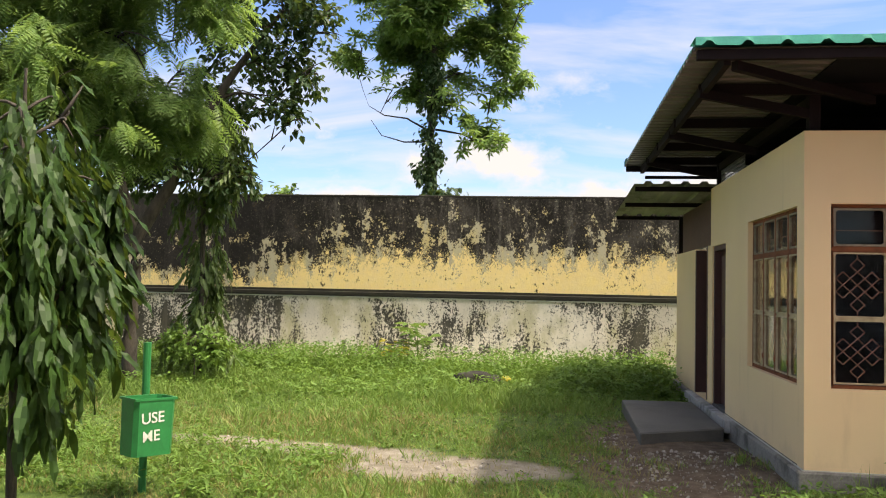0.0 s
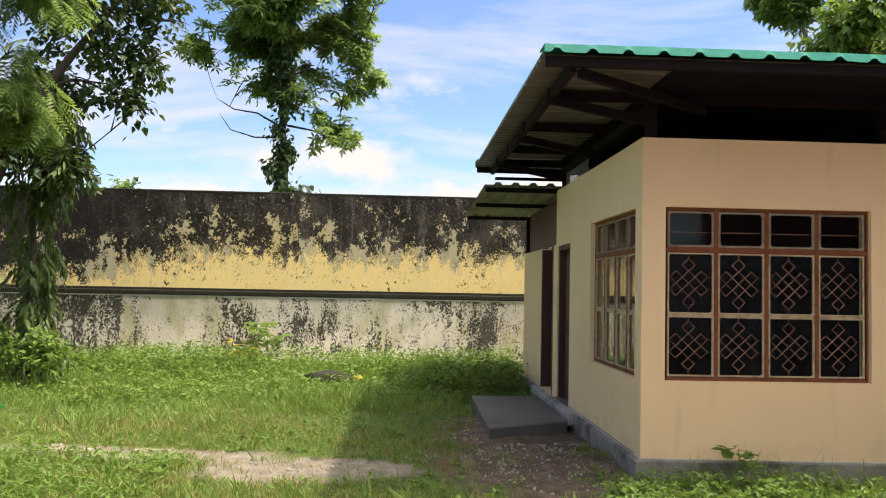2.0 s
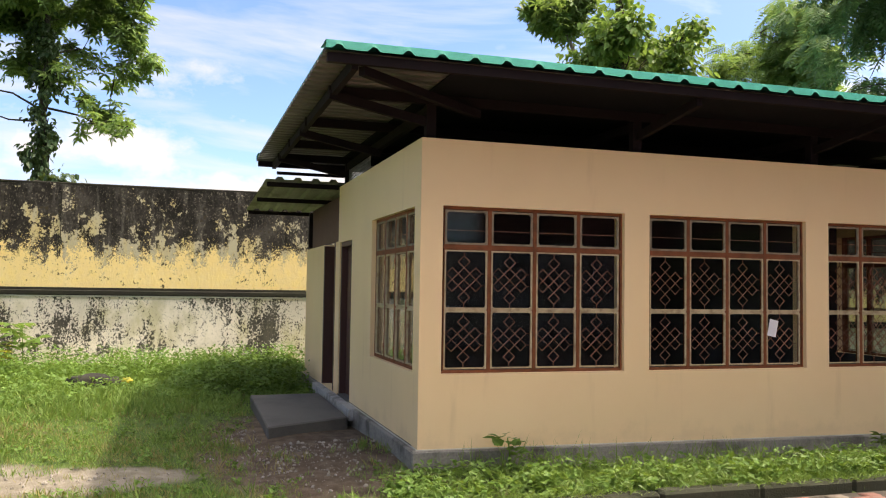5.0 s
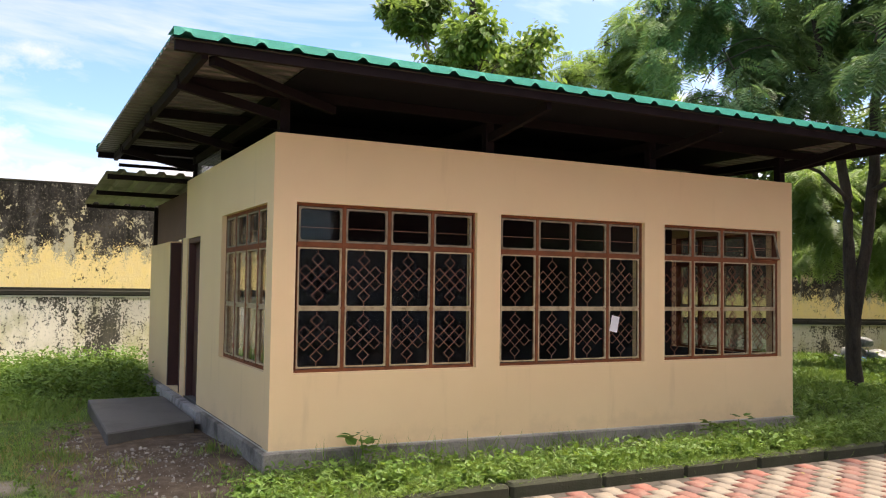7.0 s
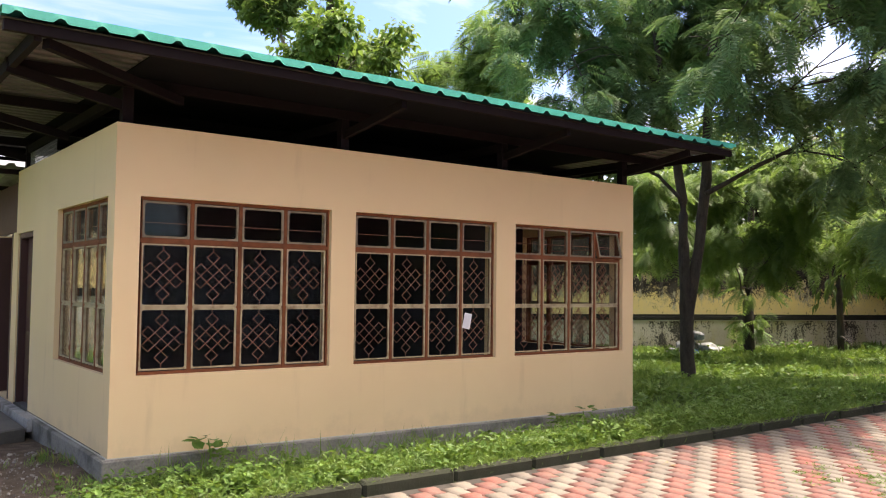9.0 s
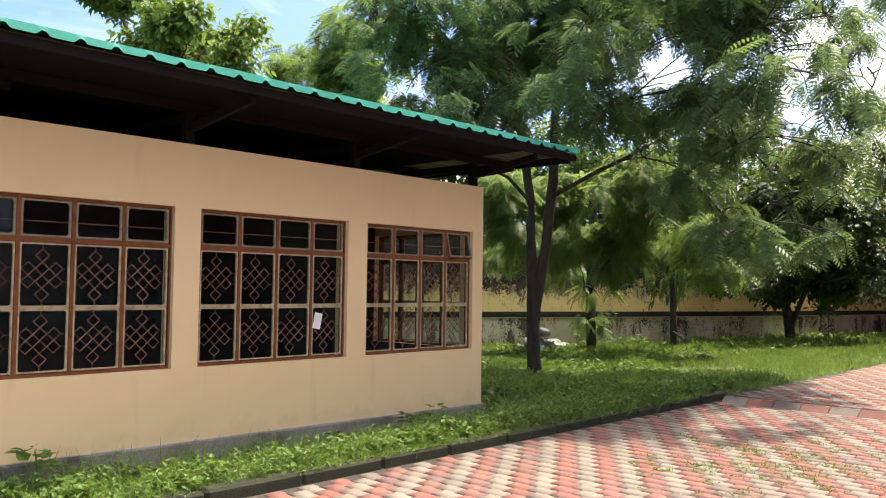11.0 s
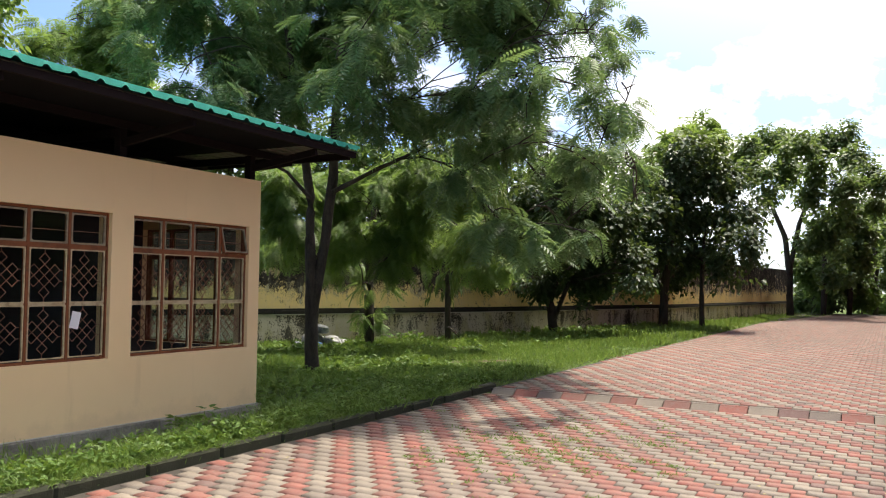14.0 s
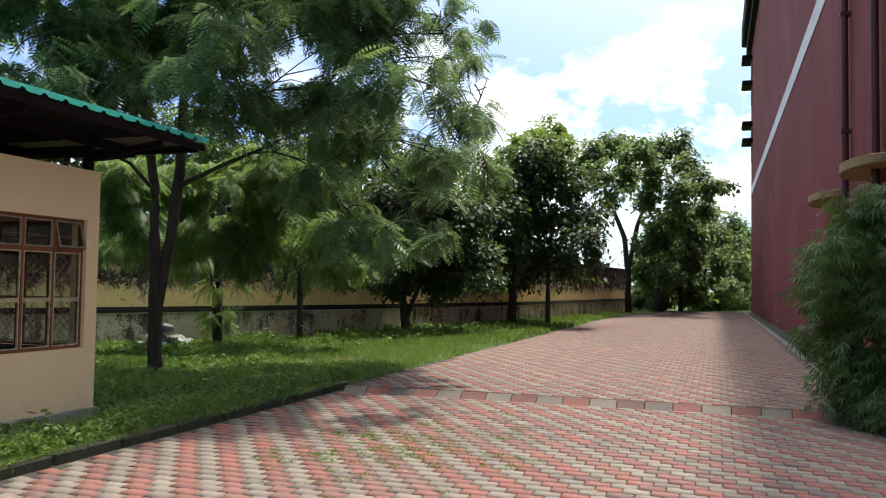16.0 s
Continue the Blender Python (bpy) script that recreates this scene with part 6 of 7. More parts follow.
tree("far_tree", "leafy tree at the far end of the drive", None,
     [([(68.10, -6.17, -0.10), (68.10, -6.30, 3.14), (68.10, -6.08, 7.66)], [0.2, 0.17, 0.06])],
     [(68.91, -6.15, 7.73, 1.24, 1.24, 1.00), (65.66, -7.03, 6.13, 1.10, 1.10, 0.88), (70.71, -5.32, 6.48, 1.18, 1.18, 0.94), (73.61, -6.32, 5.21, 1.43, 1.43, 1.14), (69.15, -5.28, 3.85, 1.06, 1.06, 0.85), (63.44, -7.11, 3.68, 0.97, 0.97, 0.78), (71.55, -6.12, 2.74, 1.09, 1.09, 0.87)],
     "broad", 5500, 0.33, M_LEAF_OLIVE, M_BARK, 32, droop=0.4, group='far trees along the drive', hollow=0.05)
tree("far_tree", "leafy tree at the far end of the drive", None,
     [([(76.10, -8.20, -0.10), (76.09, -8.34, 3.33), (76.10, -8.10, 7.32)], [0.2, 0.17, 0.06])],
     [(78.18, -8.23, 7.47, 1.41, 1.41, 1.13), (75.95, -9.13, 5.81, 1.26, 1.26, 1.01), (78.03, -7.35, 5.93, 1.30, 1.30, 1.04), (73.11, -8.38, 4.23, 1.42, 1.42, 1.14), (73.66, -7.25, 3.03, 1.12, 1.12, 0.90), (76.27, -9.23, 3.10, 1.16, 1.16, 0.93), (70.71, -8.12, 1.83, 1.08, 1.08, 0.86)],
     "broad", 5500, 0.33, M_LEAF_OLIVE, M_BARK, 33, droop=0.4, group='far trees along the drive', hollow=0.05)
tree("far_tree", "leafy tree at the far end of the drive", None,
     [([(63.93, -2.32, -0.10), (63.94, -2.43, 3.02), (63.92, -2.22, 4.75)], [0.2, 0.17, 0.06])],
     [(64.86, -2.23, 4.79, 1.18, 1.18, 0.94), (60.64, -3.34, 3.36, 1.02, 1.02, 0.81), (61.28, -1.77, 3.37, 1.03, 1.03, 0.82), (68.16, -2.23, 2.19, 1.33, 1.33, 1.06), (64.79, -1.40, 1.06, 0.99, 0.99, 0.80), (61.29, -3.39, 1.12, 0.94, 0.94, 0.75), (66.03, -2.17, 0.30, 1.01, 1.01, 0.81)],
     "broad", 5500, 0.33, M_LEAF_OLIVE, M_BARK, 34, droop=0.4, group='far trees along the drive', hollow=0.05)
tree("far_tree", "leafy tree at the far end of the drive", None,
     [([(83.06, -9.82, -0.10), (83.06, -9.98, 3.50), (83.06, -9.73, 6.73)], [0.2, 0.17, 0.06])],
     [(89.81, -10.05, 7.14, 1.61, 1.61, 1.29), (88.42, -11.07, 5.33, 1.47, 1.47, 1.17), (87.15, -9.00, 5.28, 1.44, 1.44, 1.16), (80.78, -10.00, 3.45, 1.57, 1.57, 1.25), (84.22, -8.83, 2.14, 1.28, 1.28, 1.02), (84.17, -10.98, 2.17, 1.28, 1.28, 1.02), (77.47, -9.64, 0.86, 1.18, 1.18, 0.94)],
     "broad", 5500, 0.33, M_LEAF_OLIVE, M_BARK, 35, droop=0.4, group='far trees along the drive', hollow=0.05)
tree("far_bush", "rounded green bush at the far end of the drive", None,
     [([(72.09, -5.89, -0.10), (72.09, -5.89, 0.61)], [0.08, 0.04])],
     [(74.38, -5.85, 0.58, 0.72, 0.72, 0.58), (72.33, -5.34, 0.36, 0.55, 0.55, 0.44), (72.36, -6.43, 0.43, 0.55, 0.55, 0.44), (74.91, -6.03, 1.26, 0.62, 0.62, 0.50)],
     "broad", 900, 0.4, M_LEAF_FRESH, M_BARK, 60, category='bush', group='far bushes')
tree("far_bush", "rounded green bush at the far end of the drive", None,
     [([(78.10, -7.50, -0.10), (78.10, -7.50, 0.56)], [0.08, 0.04])],
     [(72.69, -7.47, 0.87, 0.71, 0.71, 0.56), (74.42, -6.93, 0.60, 0.57, 0.57, 0.45), (84.34, -8.16, 0.54, 0.64, 0.64, 0.51), (75.54, -7.68, 1.54, 0.63, 0.63, 0.50)],
     "broad", 900, 0.4, M_LEAF_FRESH, M_BARK, 61, category='bush', group='far bushes')
tree("far_bush", "rounded green bush at the far end of the drive", None,
     [([(82.08, -9.29, -0.10), (82.08, -9.29, 0.54)], [0.08, 0.04])],
     [(78.79, -9.21, 0.74, 0.76, 0.76, 0.61), (76.34, -8.58, 0.51, 0.58, 0.58, 0.47), (79.54, -9.81, 0.54, 0.61, 0.61, 0.48), (82.88, -9.52, 1.45, 0.69, 0.69, 0.55)],
     "broad", 900, 0.4, M_LEAF_FRESH, M_BARK, 62, category='bush', group='far bushes')
tree("far_bush", "rounded green bush at the far end of the drive", None,
     [([(68.08, -5.31, -0.10), (68.08, -5.31, 0.65)], [0.08, 0.04])],
     [(62.92, -5.44, 1.35, 0.61, 0.61, 0.49), (65.70, -4.87, 1.11, 0.50, 0.50, 0.40), (65.36, -5.88, 1.18, 0.50, 0.50, 0.40), (64.21, -5.57, 1.94, 0.54, 0.54, 0.43)],
     "broad", 900, 0.4, M_LEAF_FRESH, M_BARK, 63, category='bush', group='far bushes')
tree("far_bush", "rounded green bush at the far end of the drive", None,
     [([(88.02, -11.05, -0.10), (88.02, -11.05, 0.50)], [0.08, 0.04])],
     [(92.22, -11.23, 1.03, 0.89, 0.89, 0.71), (94.69, -10.66, 0.70, 0.72, 0.72, 0.57), (93.96, -11.99, 0.79, 0.71, 0.71, 0.57), (87.16, -11.22, 1.86, 0.72, 0.72, 0.58)],
     "broad", 900, 0.4, M_LEAF_FRESH, M_BARK, 64, category='bush', group='far bushes')
tree("bamboo_clump", "dense leafy bamboo clump at the corner of the maroon building", None,
     [([(10.27, -8.94, -0.10), (10.27, -8.88, 1.03), (10.30, -8.69, 2.37)], [0.03, 0.025, 0.01]), ([(10.23, -9.13, -0.10), (10.22, -9.20, 1.05), (10.21, -9.28, 3.02)], [0.03, 0.025, 0.01]), ([(10.39, -9.42, -0.10), (10.36, -9.56, 1.05), (10.33, -9.70, 3.25)], [0.03, 0.025, 0.01])],
     [(9.47, -8.45, 2.18, 0.35, 0.35, 0.28), (9.98, -8.85, 2.49, 0.49, 0.49, 0.39), (10.26, -9.29, 2.73, 0.50, 0.50, 0.40), (10.09, -8.46, 1.62, 0.33, 0.33, 0.26), (10.72, -8.95, 1.78, 0.60, 0.60, 0.48), (10.67, -9.42, 1.93, 0.69, 0.69, 0.55), (11.08, -8.71, 1.06, 0.44, 0.44, 0.35), (10.18, -9.07, 1.12, 0.66, 0.66, 0.53), (9.77, -8.80, 0.56, 0.48, 0.48, 0.38), (11.00, -9.47, 0.40, 0.71, 0.71, 0.57), (10.98, -9.26, 0.30, 0.53, 0.53, 0.42), (9.41, -9.56, 2.45, 0.70, 0.70, 0.56), (9.56, -9.64, 1.43, 0.79, 0.79, 0.63), (10.44, -9.76, 0.33, 0.85, 0.85, 0.68), (10.93, -8.77, 1.93, 0.52, 0.52, 0.42), (11.13, -9.28, 0.30, 0.49, 0.49, 0.39), (9.24, -9.32, 0.30, 0.54, 0.54, 0.43), (9.65, -8.91, 0.30, 0.32, 0.32, 0.25), (9.93, -9.89, 0.30, 0.74, 0.74, 0.59)],
     "bamboo", 12000, 0.2, M_LEAF_BAMBOO, M_BAMBOO, 40, droop=0.75, hollow=0.1, category='bamboo')
tree("sapling", "small sapling on the lawn before the wall", None,
     [([(23.74, 1.38, -0.10), (23.74, 1.38, 0.67), (23.74, 1.37, 1.03)], [0.02, 0.018, 0.01])],
     [(23.94, 1.46, 0.94, 0.20, 0.20, 0.16), (24.85, 1.86, 1.10, 0.17, 0.17, 0.14), (24.01, 1.34, 1.06, 0.17, 0.17, 0.13)],
     "broad", 130, 0.2, M_LEAF_DARK, M_BARK, 41)


# ---- grass and weeds ----
def bare(x, y):
    """How bare the ground is, 0 to 1: the worn path and the gravelly earth by the step."""
    path1 = ((x + 4.6) / 1.2) ** 2 + ((y - 0.95) / 0.30) ** 2
    path2 = ((x + 2.9) / 0.9) ** 2 + ((y - 0.4) / 0.4) ** 2
    gravel = ((x + 0.8) / 0.85) ** 2 + ((y - 1.3) / 2.0) ** 2
    lumps = 0.35 * np.sin(x * 5.1 + np.sin(y * 4.0)) + 0.3 * np.sin(y * 6.3 + 1.7 * np.sin(x * 3.1))
    return np.clip(1.5 - np.minimum(np.minimum(path1, path2), gravel) + lumps, 0, 1)


def wall_y(x):
    """The yard's far side."""
    return np.interp(x, (-45.0, 8.6, 16.0, 23.4, 36.0, 60.0), (9.9, 10.4, 7.5, 4.6, 1.3, -1.4))


def outdoors(x, y):
    house_in = (x > -0.08) & (x < 6.53) & (y > -0.08) & (y < 7.1)
    slab_in = (x > -1.2) & (x < 0) & (y > 1.5) & (y < 4.6)
    edge = np.where(x < 9.9, -1.47, np.where(x < 40, -1.55, -1.55 - (x - 40) * 0.11))
    return ~house_in & ~slab_in & (y > edge) & (y < wall_y(x) - 0.05)


BLADE = (np.array([(0, 0, 0), (0.035, 0.45, 0.0), (0, 1.0, -0.28), (-0.035, 0.45, 0.0)], float), np.array([(0, 1, 2, 3)], int))


def grass_patch(name, label, box4, count, height, mat, seed, wide=1.0, keep_bare=0.05, tuft=7, far=0.0):
    rng = np.random.default_rng(seed)
    x0, x1, y0, y1 = box4
    n = count // tuft
    tx, ty = rng.uniform(x0, x1, n), rng.uniform(y0, y1, n)
    b = bare(tx, ty)
    patchy = 0.55 + 0.25 * np.sin(tx * 1.3 + 2 * np.sin(ty * 0.9)) + 0.2 * np.sin(ty * 2.1 + tx * 0.7)
    ok = outdoors(tx, ty) & (rng.uniform(size=n) < np.maximum(1 - b, keep_bare)) & (rng.uniform(size=n) < patchy + 0.35)
    tx, ty, patchy = tx[ok], ty[ok], patchy[ok]
    x = np.repeat(tx, tuft) + rng.normal(0, 0.035, len(tx) * tuft)
    y = np.repeat(ty, tuft) + rng.normal(0, 0.035, len(tx) * tuft)
    z = ground_height(x, y) - 0.005
    d = np.stack([rng.normal(0, 0.42, len(x)), rng.normal(0, 0.42, len(x)), np.ones(len(x))], -1)
    s = height * (0.5 + 0.7 * np.repeat(patchy, tuft)) * rng.uniform(0.55, 1.35, len(x))
    v0 = BLADE[0] * np.array((wide, 1, 1))
    v, f = scatter(v0, BLADE[1], np.stack([x, y, z], -1), frames_from(d, rng, 2.0), s)
    return tagged(link(name, array_mesh(name, v, f), mat), label, "grass", kind="stuff")


grass_patch("grass", "short uneven grass of the lawn", (-13.5, 0.0, -1.3, 4.5), 110000, 0.075, M_GRASS, 51, 1.3)
grass_patch("grass", "longer grass of the lawn towards the wall", (-13.5, 0.0, 3.5, 10.0), 60000, 0.15, M_GRASS, 52, 1.6)
grass_patch("dry_grass", "dry straw-coloured grass on worn earth", (-8.0, -1.0, -1.3, 3.0), 16000, 0.07, M_GRASS_DRY, 53, 1.4, 0.35)
grass_patch("dry_grass", "straw-coloured grass scattered in the lawn", (-12.0, 0.0, -1.3, 7.0), 20000, 0.10, M_GRASS_DRY, 57, 1.2)
grass_patch("tall_grass", "taller grass clumps in the lawn", (-12.0, -0.3, -1.2, 8.0), 9000, 0.2, M_GRASS, 58, 0.9, 0.0, 16)
grass_patch("verge_grass", "rank grass on the verge before the house", (-0.6, 10.2, -1.46, -0.3), 30000, 0.10, M_GRASS, 54, 1.2)
grass_patch("tall_grass", "thin grass stalks before the plinth", (-0.4, 6.8, -1.3, -0.1), 1600, 0.26, M_GRASS, 59, 0.5, 0.0, 5)
grass_patch("grass", "bright lawn between the drive and the far wall", (6.5, 24.0, -1.5, 9.5), 90000, 0.16, M_GRASS, 55, 1.8)
grass_patch("grass", "bright lawn along the drive", (22.0, 62.0, -4.0, 5.0), 40000, 0.22, M_GRASS, 56, 3.0)


def weeds(name, label, box4, plants, height, leaf, mat, seed, per=26, kind="broad"):
    """Leafy weeds: little bushes of small leaves on the ground."""
    rng = np.random.default_rng(seed)
    x0, x1, y0, y1 = box4
    px, py = rng.uniform(x0, x1, plants), rng.uniform(y0, y1, plants)
    ok = outdoors(px, py) & (bare(px, py) < 0.4)
    px, py = px[ok], py[ok]
    h = height * rng.uniform(0.35, 1.25, len(px))
    x = np.repeat(px, per) + rng.normal(0, 1, len(px) * per) * np.repeat(h, per) * 0.38
    y = np.repeat(py, per) + rng.normal(0, 1, len(px) * per) * np.repeat(h, per) * 0.38
    z = ground_height(x, y) + rng.uniform(0.05, 1.0, len(x)) * np.repeat(h, per)
    ok = outdoors(x, y)
    x, y, z = x[ok], y[ok], z[ok]
    d = np.stack([rng.normal(0, 1, len(x)), rng.normal(0, 1, len(x)), rng.normal(0.1, 0.45, len(x))], -1)
    v, f = scatter(*TEMPLATES[kind], np.stack([x, y, z], -1), frames_from(d, rng), leaf * rng.uniform(0.6, 1.3, len(x)))
    return tagged(link(name, array_mesh(name, v, f), mat), label, "weeds", kind="stuff")


weeds("weeds", "tall leafy weeds along the foot of the wall", (-13.0, 0.0, 7.6, 9.85), 760, 0.40, 0.06, M_WEED, 61, 42)
weeds("weeds", "low leafy weeds on the lawn", (-11.0, 0.0, 4.2, 9.0), 1300, 0.20, 0.055, M_WEED, 62, 22)
weeds("clover", "small creeping weeds through the lawn", (-11.0, -0.3, -1.25, 6.5), 1900, 0.07, 0.04, M_WEED, 68, 12)
weeds("weeds", "leafy weeds round the bin", (-9.0, -4.0, -1.2, 1.0), 420, 0.20, 0.075, M_WEED, 63, 24, "lance")
weeds("weeds", "fresh green weeds on the verge before the house", (-0.5, 9.5, -1.45, -0.5), 300, 0.21, 0.07, M_LEAF_FRESH, 64, 34, "lance")
weeds("weeds", "darker leafy weeds on the verge", (-0.5, 9.5, -1.42, -0.45), 320, 0.19, 0.055, M_WEED, 69, 30)
weeds("weeds", "shaded low weeds under the tree", (6.6, 13.0, -1.2, 4.5), 900, 0.13, 0.09, M_WEED, 65, 14)
weeds("weeds", "weeds along the far wall", (12.5, 34.0, 1.0, 9.0), 420, 0.25, 0.12, M_WEED, 66, 16)
weeds("weeds", "dark bushy weeds behind the step", (-1.8, 0.0, 5.2, 8.0), 130, 0.42, 0.065, M_WEED, 67, 60)


# small plants that stand out
def plant(name, label, x, y, height, leaf, count, kind, mat, seed, spread=0.3):
    rng = np.random.default_rng(seed)
    ob = thing(name, label, "plant")
    z = float(ground_height(np.array([x]), np.array([y]))[0])
    bm = tube(bmesh.new(), [(x, y, z - 0.02), (x + 0.01, y, z + height * 0.5), (x - 0.01, y + 0.01, z + height * 0.9)], [0.012, 0.009, 0.005], 6)
    part("stem", bm, M_WEED, ob)
    a = rng.uniform(0, math.tau, count)
    q = rng.uniform(0.45, 1.0, count)
    p = np.stack([x + np.cos(a) * spread * 0.3, y + np.sin(a) * spread * 0.3, z + height * q], -1)
    d = np.stack([np.cos(a), np.sin(a), rng.normal(0.15, 0.3, count)], -1)
    v, f = scatter(*TEMPLATES[kind], p, frames_from(d, rng, 0.2), leaf * rng.uniform(0.7, 1.2, count))
    link("leaves", array_mesh("leaves", v, f), mat, ob)
    return ob


plant("cassava_plant", "light green plant with fingered leaves before the wall", -4.55, 8.6, 0.95, 0.32, 14, "palmate", M_LEAF_FRESH, 71, 0.5)
plant("yellow_leaved_weed", "weed with yellowing leaves before the wall", -4.95, 8.4, 0.6, 0.14, 40, "broad", M_YELLOW_LEAF, 72, 0.6)
plant("verge_plant", "young leafy plant against the plinth", 0.75, -0.28, 0.32, 0.13, 16, "broad", M_WEED, 73)
plant("verge_plant", "young leafy plant against the plinth", 4.75, -0.45, 0.30, 0.17, 8, "palmate", M_LEAF_FRESH, 74)
plant("verge_plant", "young leafy plant against the plinth", 5.3, -0.25, 0.30, 0.10, 14, "broad", M_WEED, 75)
plant("verge_plant", "young leafy plant against the plinth", 3.9, -0.6, 0.20, 0.16, 8, "palmate", M_LEAF_FRESH, 76)


# loose stones on the bare earth
rng = np.random.default_rng(81)
ICO = bmesh.new()
bmesh.ops.create_icosphere(ICO, subdivisions=1, radius=1.0)
ICO_V = np.array([v.co[:] for v in ICO.verts])
ICO_F = np.array([[v.index for v in f.verts] for f in ICO.faces])
ICO.free()
sx = np.concatenate([rng.normal(-0.9, 0.55, 2400), rng.uniform(-5.8, -2.3, 700)])
sy = np.concatenate([rng.normal(1.9, 1.3, 2400), rng.uniform(-0.3, 1.5, 700)])
ok = outdoors(sx, sy) & (bare(sx, sy) > 0.5)
sx, sy = sx[ok], sy[ok]
fr = frames_from(rng.normal(size=(len(sx), 3)), rng) * rng.uniform(0.5, 1.3, (len(sx), 1, 3))
v, f = scatter(ICO_V, ICO_F, np.stack([sx, sy, ground_height(sx, sy) + 0.004], -1), fr, 0.004 + 0.018 * rng.uniform(0, 1, len(sx)) ** 3)
tagged(link("gravel", array_mesh("gravel", v, f), M_GRAVEL), "pale stones and rubble on bare earth", "gravel", kind="stuff")

# grass tufts in the paving joints, gathered in clumps
n, per = 150, 26
tx, ty = rng.normal(6.4, 0.95, n), rng.normal(-4.0, 0.6, n)
ty = np.minimum(ty + 0.25 * np.sin(tx * 4), -1.7)
wide = np.repeat(rng.uniform(0.015, 0.055, n), per)
px_, py_ = np.repeat(tx, per) + rng.normal(0, 1, n * per) * wide, np.repeat(ty, per) + rng.normal(0, 1, n * per) * wide * 1.6
d = np.stack([rng.normal(0, 0.9, n * per), rng.normal(0, 0.9, n * per), np.full(n * per, 0.55)], -1)
v, f = scatter(BLADE[0] * np.array((2.6, 1, 1)), BLADE[1], np.stack([px_, py_, np.full(n * per, -0.004)], -1), frames_from(d, rng, 2.0), rng.uniform(0.02, 0.055, n * per))
tagged(link("joint_grass", array_mesh("joint_grass", v, f), M_WEED), "small grass tufts in the paving joints", "grass", kind="stuff")

# grass and moss creeping over the kerb
n = 5200
kx, ky = rng.uniform(-2.9, 9.9, n), rng.normal(-1.43, 0.05, n)
keep = 0.5 + 0.5 * np.sin(kx * 2.1 + 1.3 * np.sin(kx * 0.9)) + rng.normal(0, 0.3, n) > 0.35
kx, ky = kx[keep], np.clip(ky[keep], -1.535, -1.36)
d = np.stack([rng.normal(0, 0.6, len(kx)), rng.normal(-0.5, 0.6, len(kx)), np.full(len(kx), 0.6)], -1)
v, f = scatter(BLADE[0] * np.array((1.8, 1, 1)), BLADE[1], np.stack([kx, ky, np.full(len(kx), 0.085)], -1), frames_from(d, rng, 2.0), rng.uniform(0.03, 0.10, len(kx)))
tagged(link("kerb_grass", array_mesh("kerb_grass", v, f), M_GRASS), "grass creeping over the mossy kerb", "grass", kind="stuff")

# fallen leaves on the paving
n = 170
lx, ly = rng.uniform(1.0, 9.8, n), rng.uniform(-8.0, -1.7, n)
d = np.stack([rng.normal(0, 1, n), rng.normal(0, 1, n), rng.normal(0, 0.05, n)], -1)
v, f = scatter(*TEMPLATES["broad"], np.stack([lx, ly, np.full(n, 0.008)], -1), frames_from(d, rng, 0.1), rng.uniform(0.02, 0.05, n))
tagged(link("fallen_leaves", array_mesh("fallen_leaves", v, f), M_DRY_LEAF), "small yellowed leaves fallen on the paving", "leaves", kind="stuff")


# ---- loose things ----
def bin_thing():
    ob = thing("litter_bin", "green enamelled metal litter bin on a green post", "litter bin")
    bm = bmesh.new()
    w0, w1, d0, d1, h = 0.16, 0.166, 0.112, 0.117, 0.42

    def ring(w, d, z, r=0.03):
        return [bm.verts.new(p) for p in ((-w + r, -d, z), (w - r, -d, z), (w, -d + r, z), (w, d - r, z), (w - r, d, z), (-w + r, d, z), (-w, d - r, z), (-w, -d + r, z))]

    rings = [ring(w0, d0, 0), ring(w1, d1, h), ring(w1 - 0.012, d1 - 0.012, h), ring(w0 - 0.012, d0 - 0.012, 0.015)]
    for a, b in zip(rings, rings[1:]):
        for k in range(8):
            bm.faces.new((a[k], a[(k + 1) % 8], b[(k + 1) % 8], b[k]))
    bm.faces.new(rings[0][::-1]), bm.faces.new(rings[-1])
    part("bucket", bm, M_BIN, ob)
    bm = bmesh.new()
    flat = [(-w1, -d1), (w1, -d1), (w1, d1), (-w1, d1)]
    for (ax, ay), (bx, by) in zip(flat, flat[1:] + flat[:1]):
        bar(bm, (ax, ay, h - 0.008), (bx, by, h - 0.008), 0.009, 0.018)
    part("rim", bm, M_BIN, ob)
    part("post", tube(bmesh.new(), [(0.075, 0.15, -0.42), (0.06, 0.148, 0.3), (0.045, 0.146, 0.815)], [0.03] * 3, 12), M_BIN, ob)
    for z in (0.12, 0.36):
        boxed("bracket", (0.01, 0.11, 0.10, 0.185, z, z + 0.025), M_BIN, ob)
    for word, x, z in (("USE", -0.115, 0.235), ("ME", -0.10, 0.105)):
        curve = bpy.data.curves.new("writing", "FONT")
        curve.body, curve.size, curve.extrude, curve.offset = word, 0.112, 0.0004, 0.001
        probe = bpy.data.objects.new("probe", curve)
        mesh = bpy.data.meshes.new_from_object(probe)
        mesh.materials.clear()
        bpy.data.objects.remove(probe)
        text = link("writing", mesh, M_LETTER, ob, "white hand-painted lettering")
        text.matrix_basis = pose(x, -d0 - 0.0065, z, 90.7, -4, 0)
    ob.matrix_basis = pose(-5.02, -1.2, 0.325, 0, 1.5, 56)
    return ob


bin_thing()


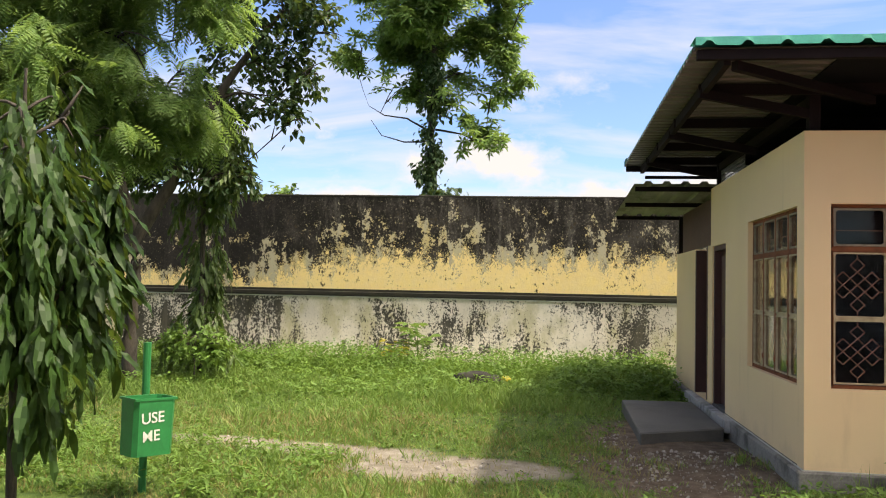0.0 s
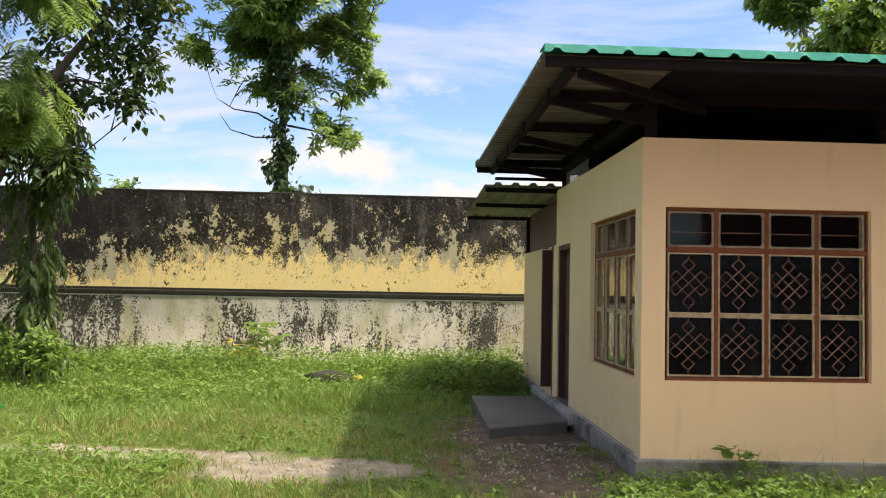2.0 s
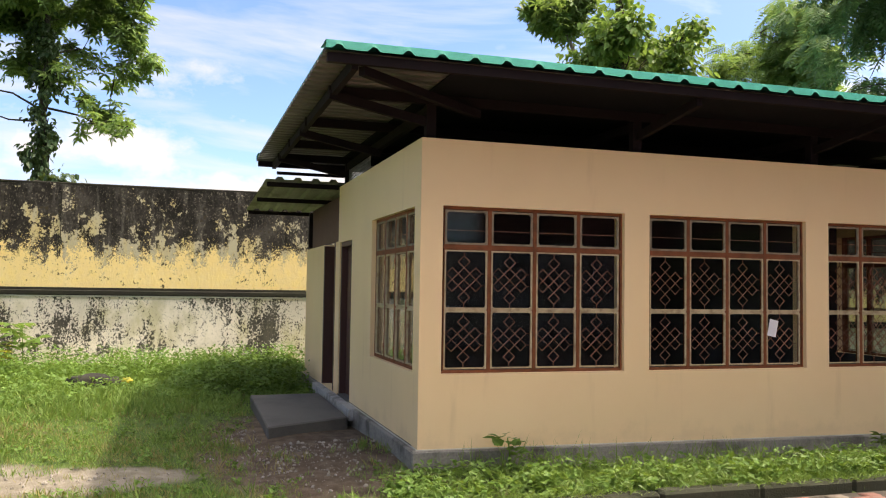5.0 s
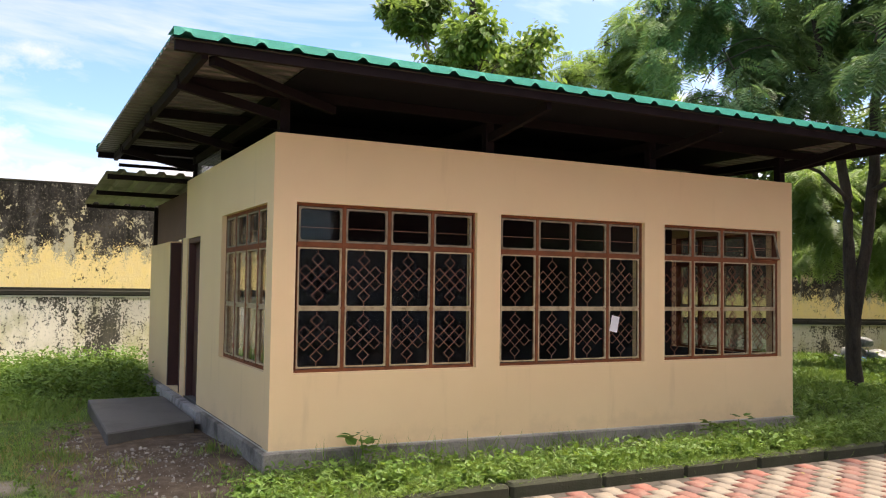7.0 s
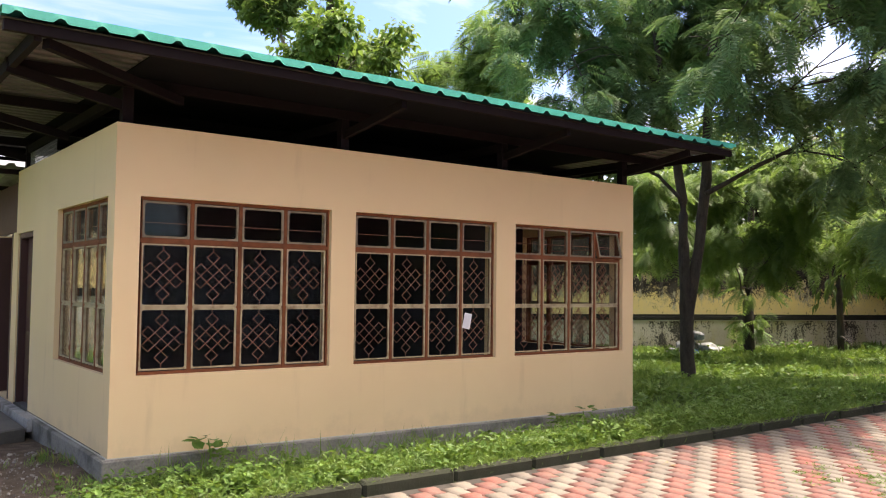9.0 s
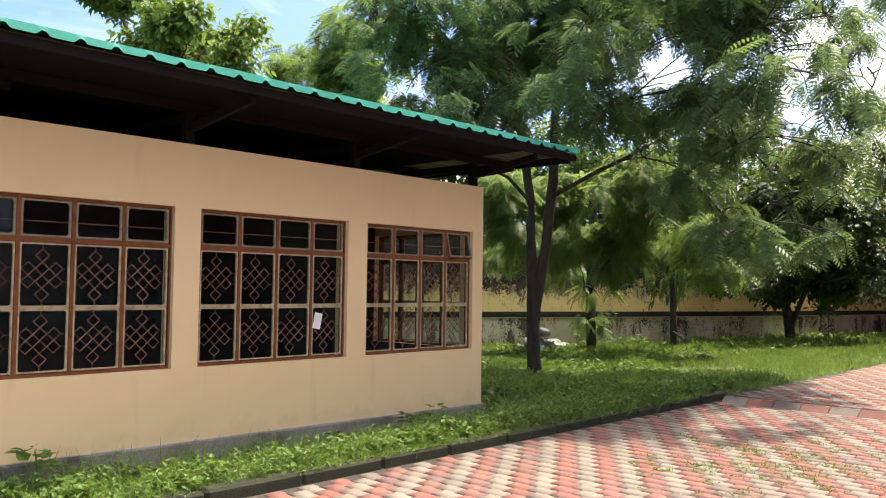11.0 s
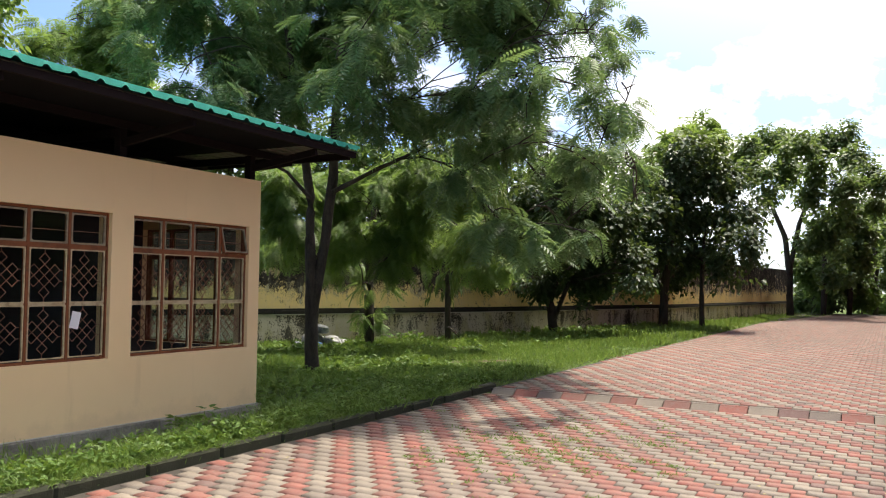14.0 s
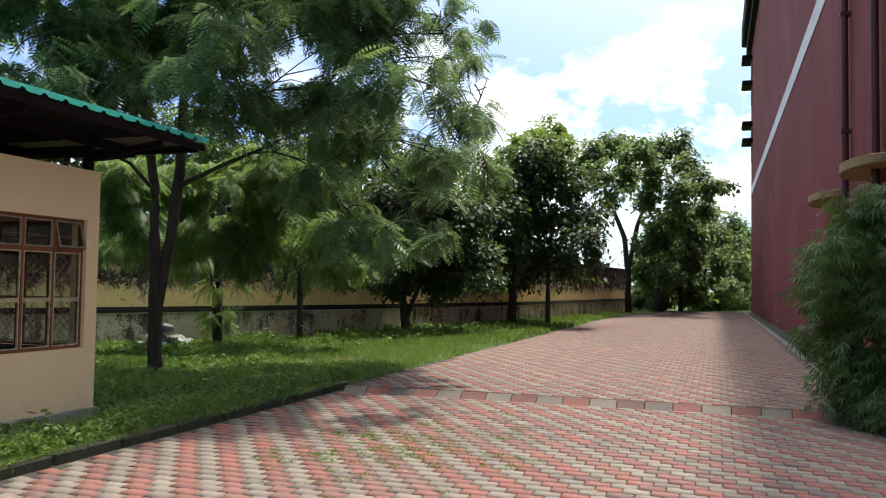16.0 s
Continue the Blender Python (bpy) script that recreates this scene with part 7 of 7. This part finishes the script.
def sack(name, label, mat, x, y, z, r, seed, squash=0.6):
    bm = bmesh.new()
    bmesh.ops.create_icosphere(bm, subdivisions=3, radius=1.0)
    for v in bm.verts:
        k = 1 + 0.28 * noise.noise(v.co * 1.6 + Vector((seed, 0, 0))) + 0.12 * noise.noise(v.co * 4.5 + Vector((0, seed, 0)))
        v.co = Vector((v.co.x * k * r, v.co.y * k * r * 0.8, max(v.co.z, -0.6) * k * r * squash))
    ob = tagged(part(name, bm, mat, smooth=True), label, "rubbish", "rubbish heap by the wall")
    ob.matrix_basis = pose(x, y, z + 0.5 * r * squash, 0, 0, seed * 40)
    return ob


for i, (x, y, z, r) in enumerate(((16.25, 6.45, 0.03, 0.36), (16.65, 6.15, 0.0, 0.33), (16.35, 6.25, 0.36, 0.24), (15.75, 6.6, 0.0, 0.16), (16.9, 5.95, 0.0, 0.2))):
    sack("rubbish_sack", "crumpled grey-white plastic rubbish sack", M_BAG, x, y, z, r, i + 1)
sack("blue_wrapper", "crumpled blue plastic wrapper", M_BLUE, 15.9, 6.0, 0.02, 0.14, 9)
sack("debris", "dark heap of debris in the grass", M_LEDGE, -3.3, 6.6, 0.06, 0.32, 10, 0.4)
sack("debris", "small dark debris in the grass", M_LEDGE, -2.95, 6.5, 0.06, 0.2, 11, 0.45)
sack("yellow_wrapper", "orange-yellow wrapper among debris", M_YELLOW_LEAF, -2.75, 6.4, 0.12, 0.09, 12, 0.6)
sack("stone", "pale stone on the verge", M_GRAVEL, 7.9, -1.3, 0.08, 0.12, 13, 0.35)
boxed("bamboo_planter", (10.6, 14.5, -9.12, -9.0, -0.1, 0.22), M_KERBSTONE, None, "", 0.02)
tagged(bpy.data.objects["bamboo_planter"], "low mossy planter edge below the bamboo", "planter")

# three hundred paving blocks of their own, where the camera passes nearest
block_mesh = {}
for c, mat in ((0, M_PAVE_RED), (1, M_PAVE_PALE)):
    v, f = paver_arrays(np.zeros(1), np.zeros(1), np.zeros(1))
    block_mesh[c] = array_mesh("paver", v, f)
    block_mesh[c].materials.append(mat)
for bx, by, bz, c in tiles:
    ob = new("paver", block_mesh[int(c)])
    ob.parent = yard
    ob.location = (bx, by, bz)
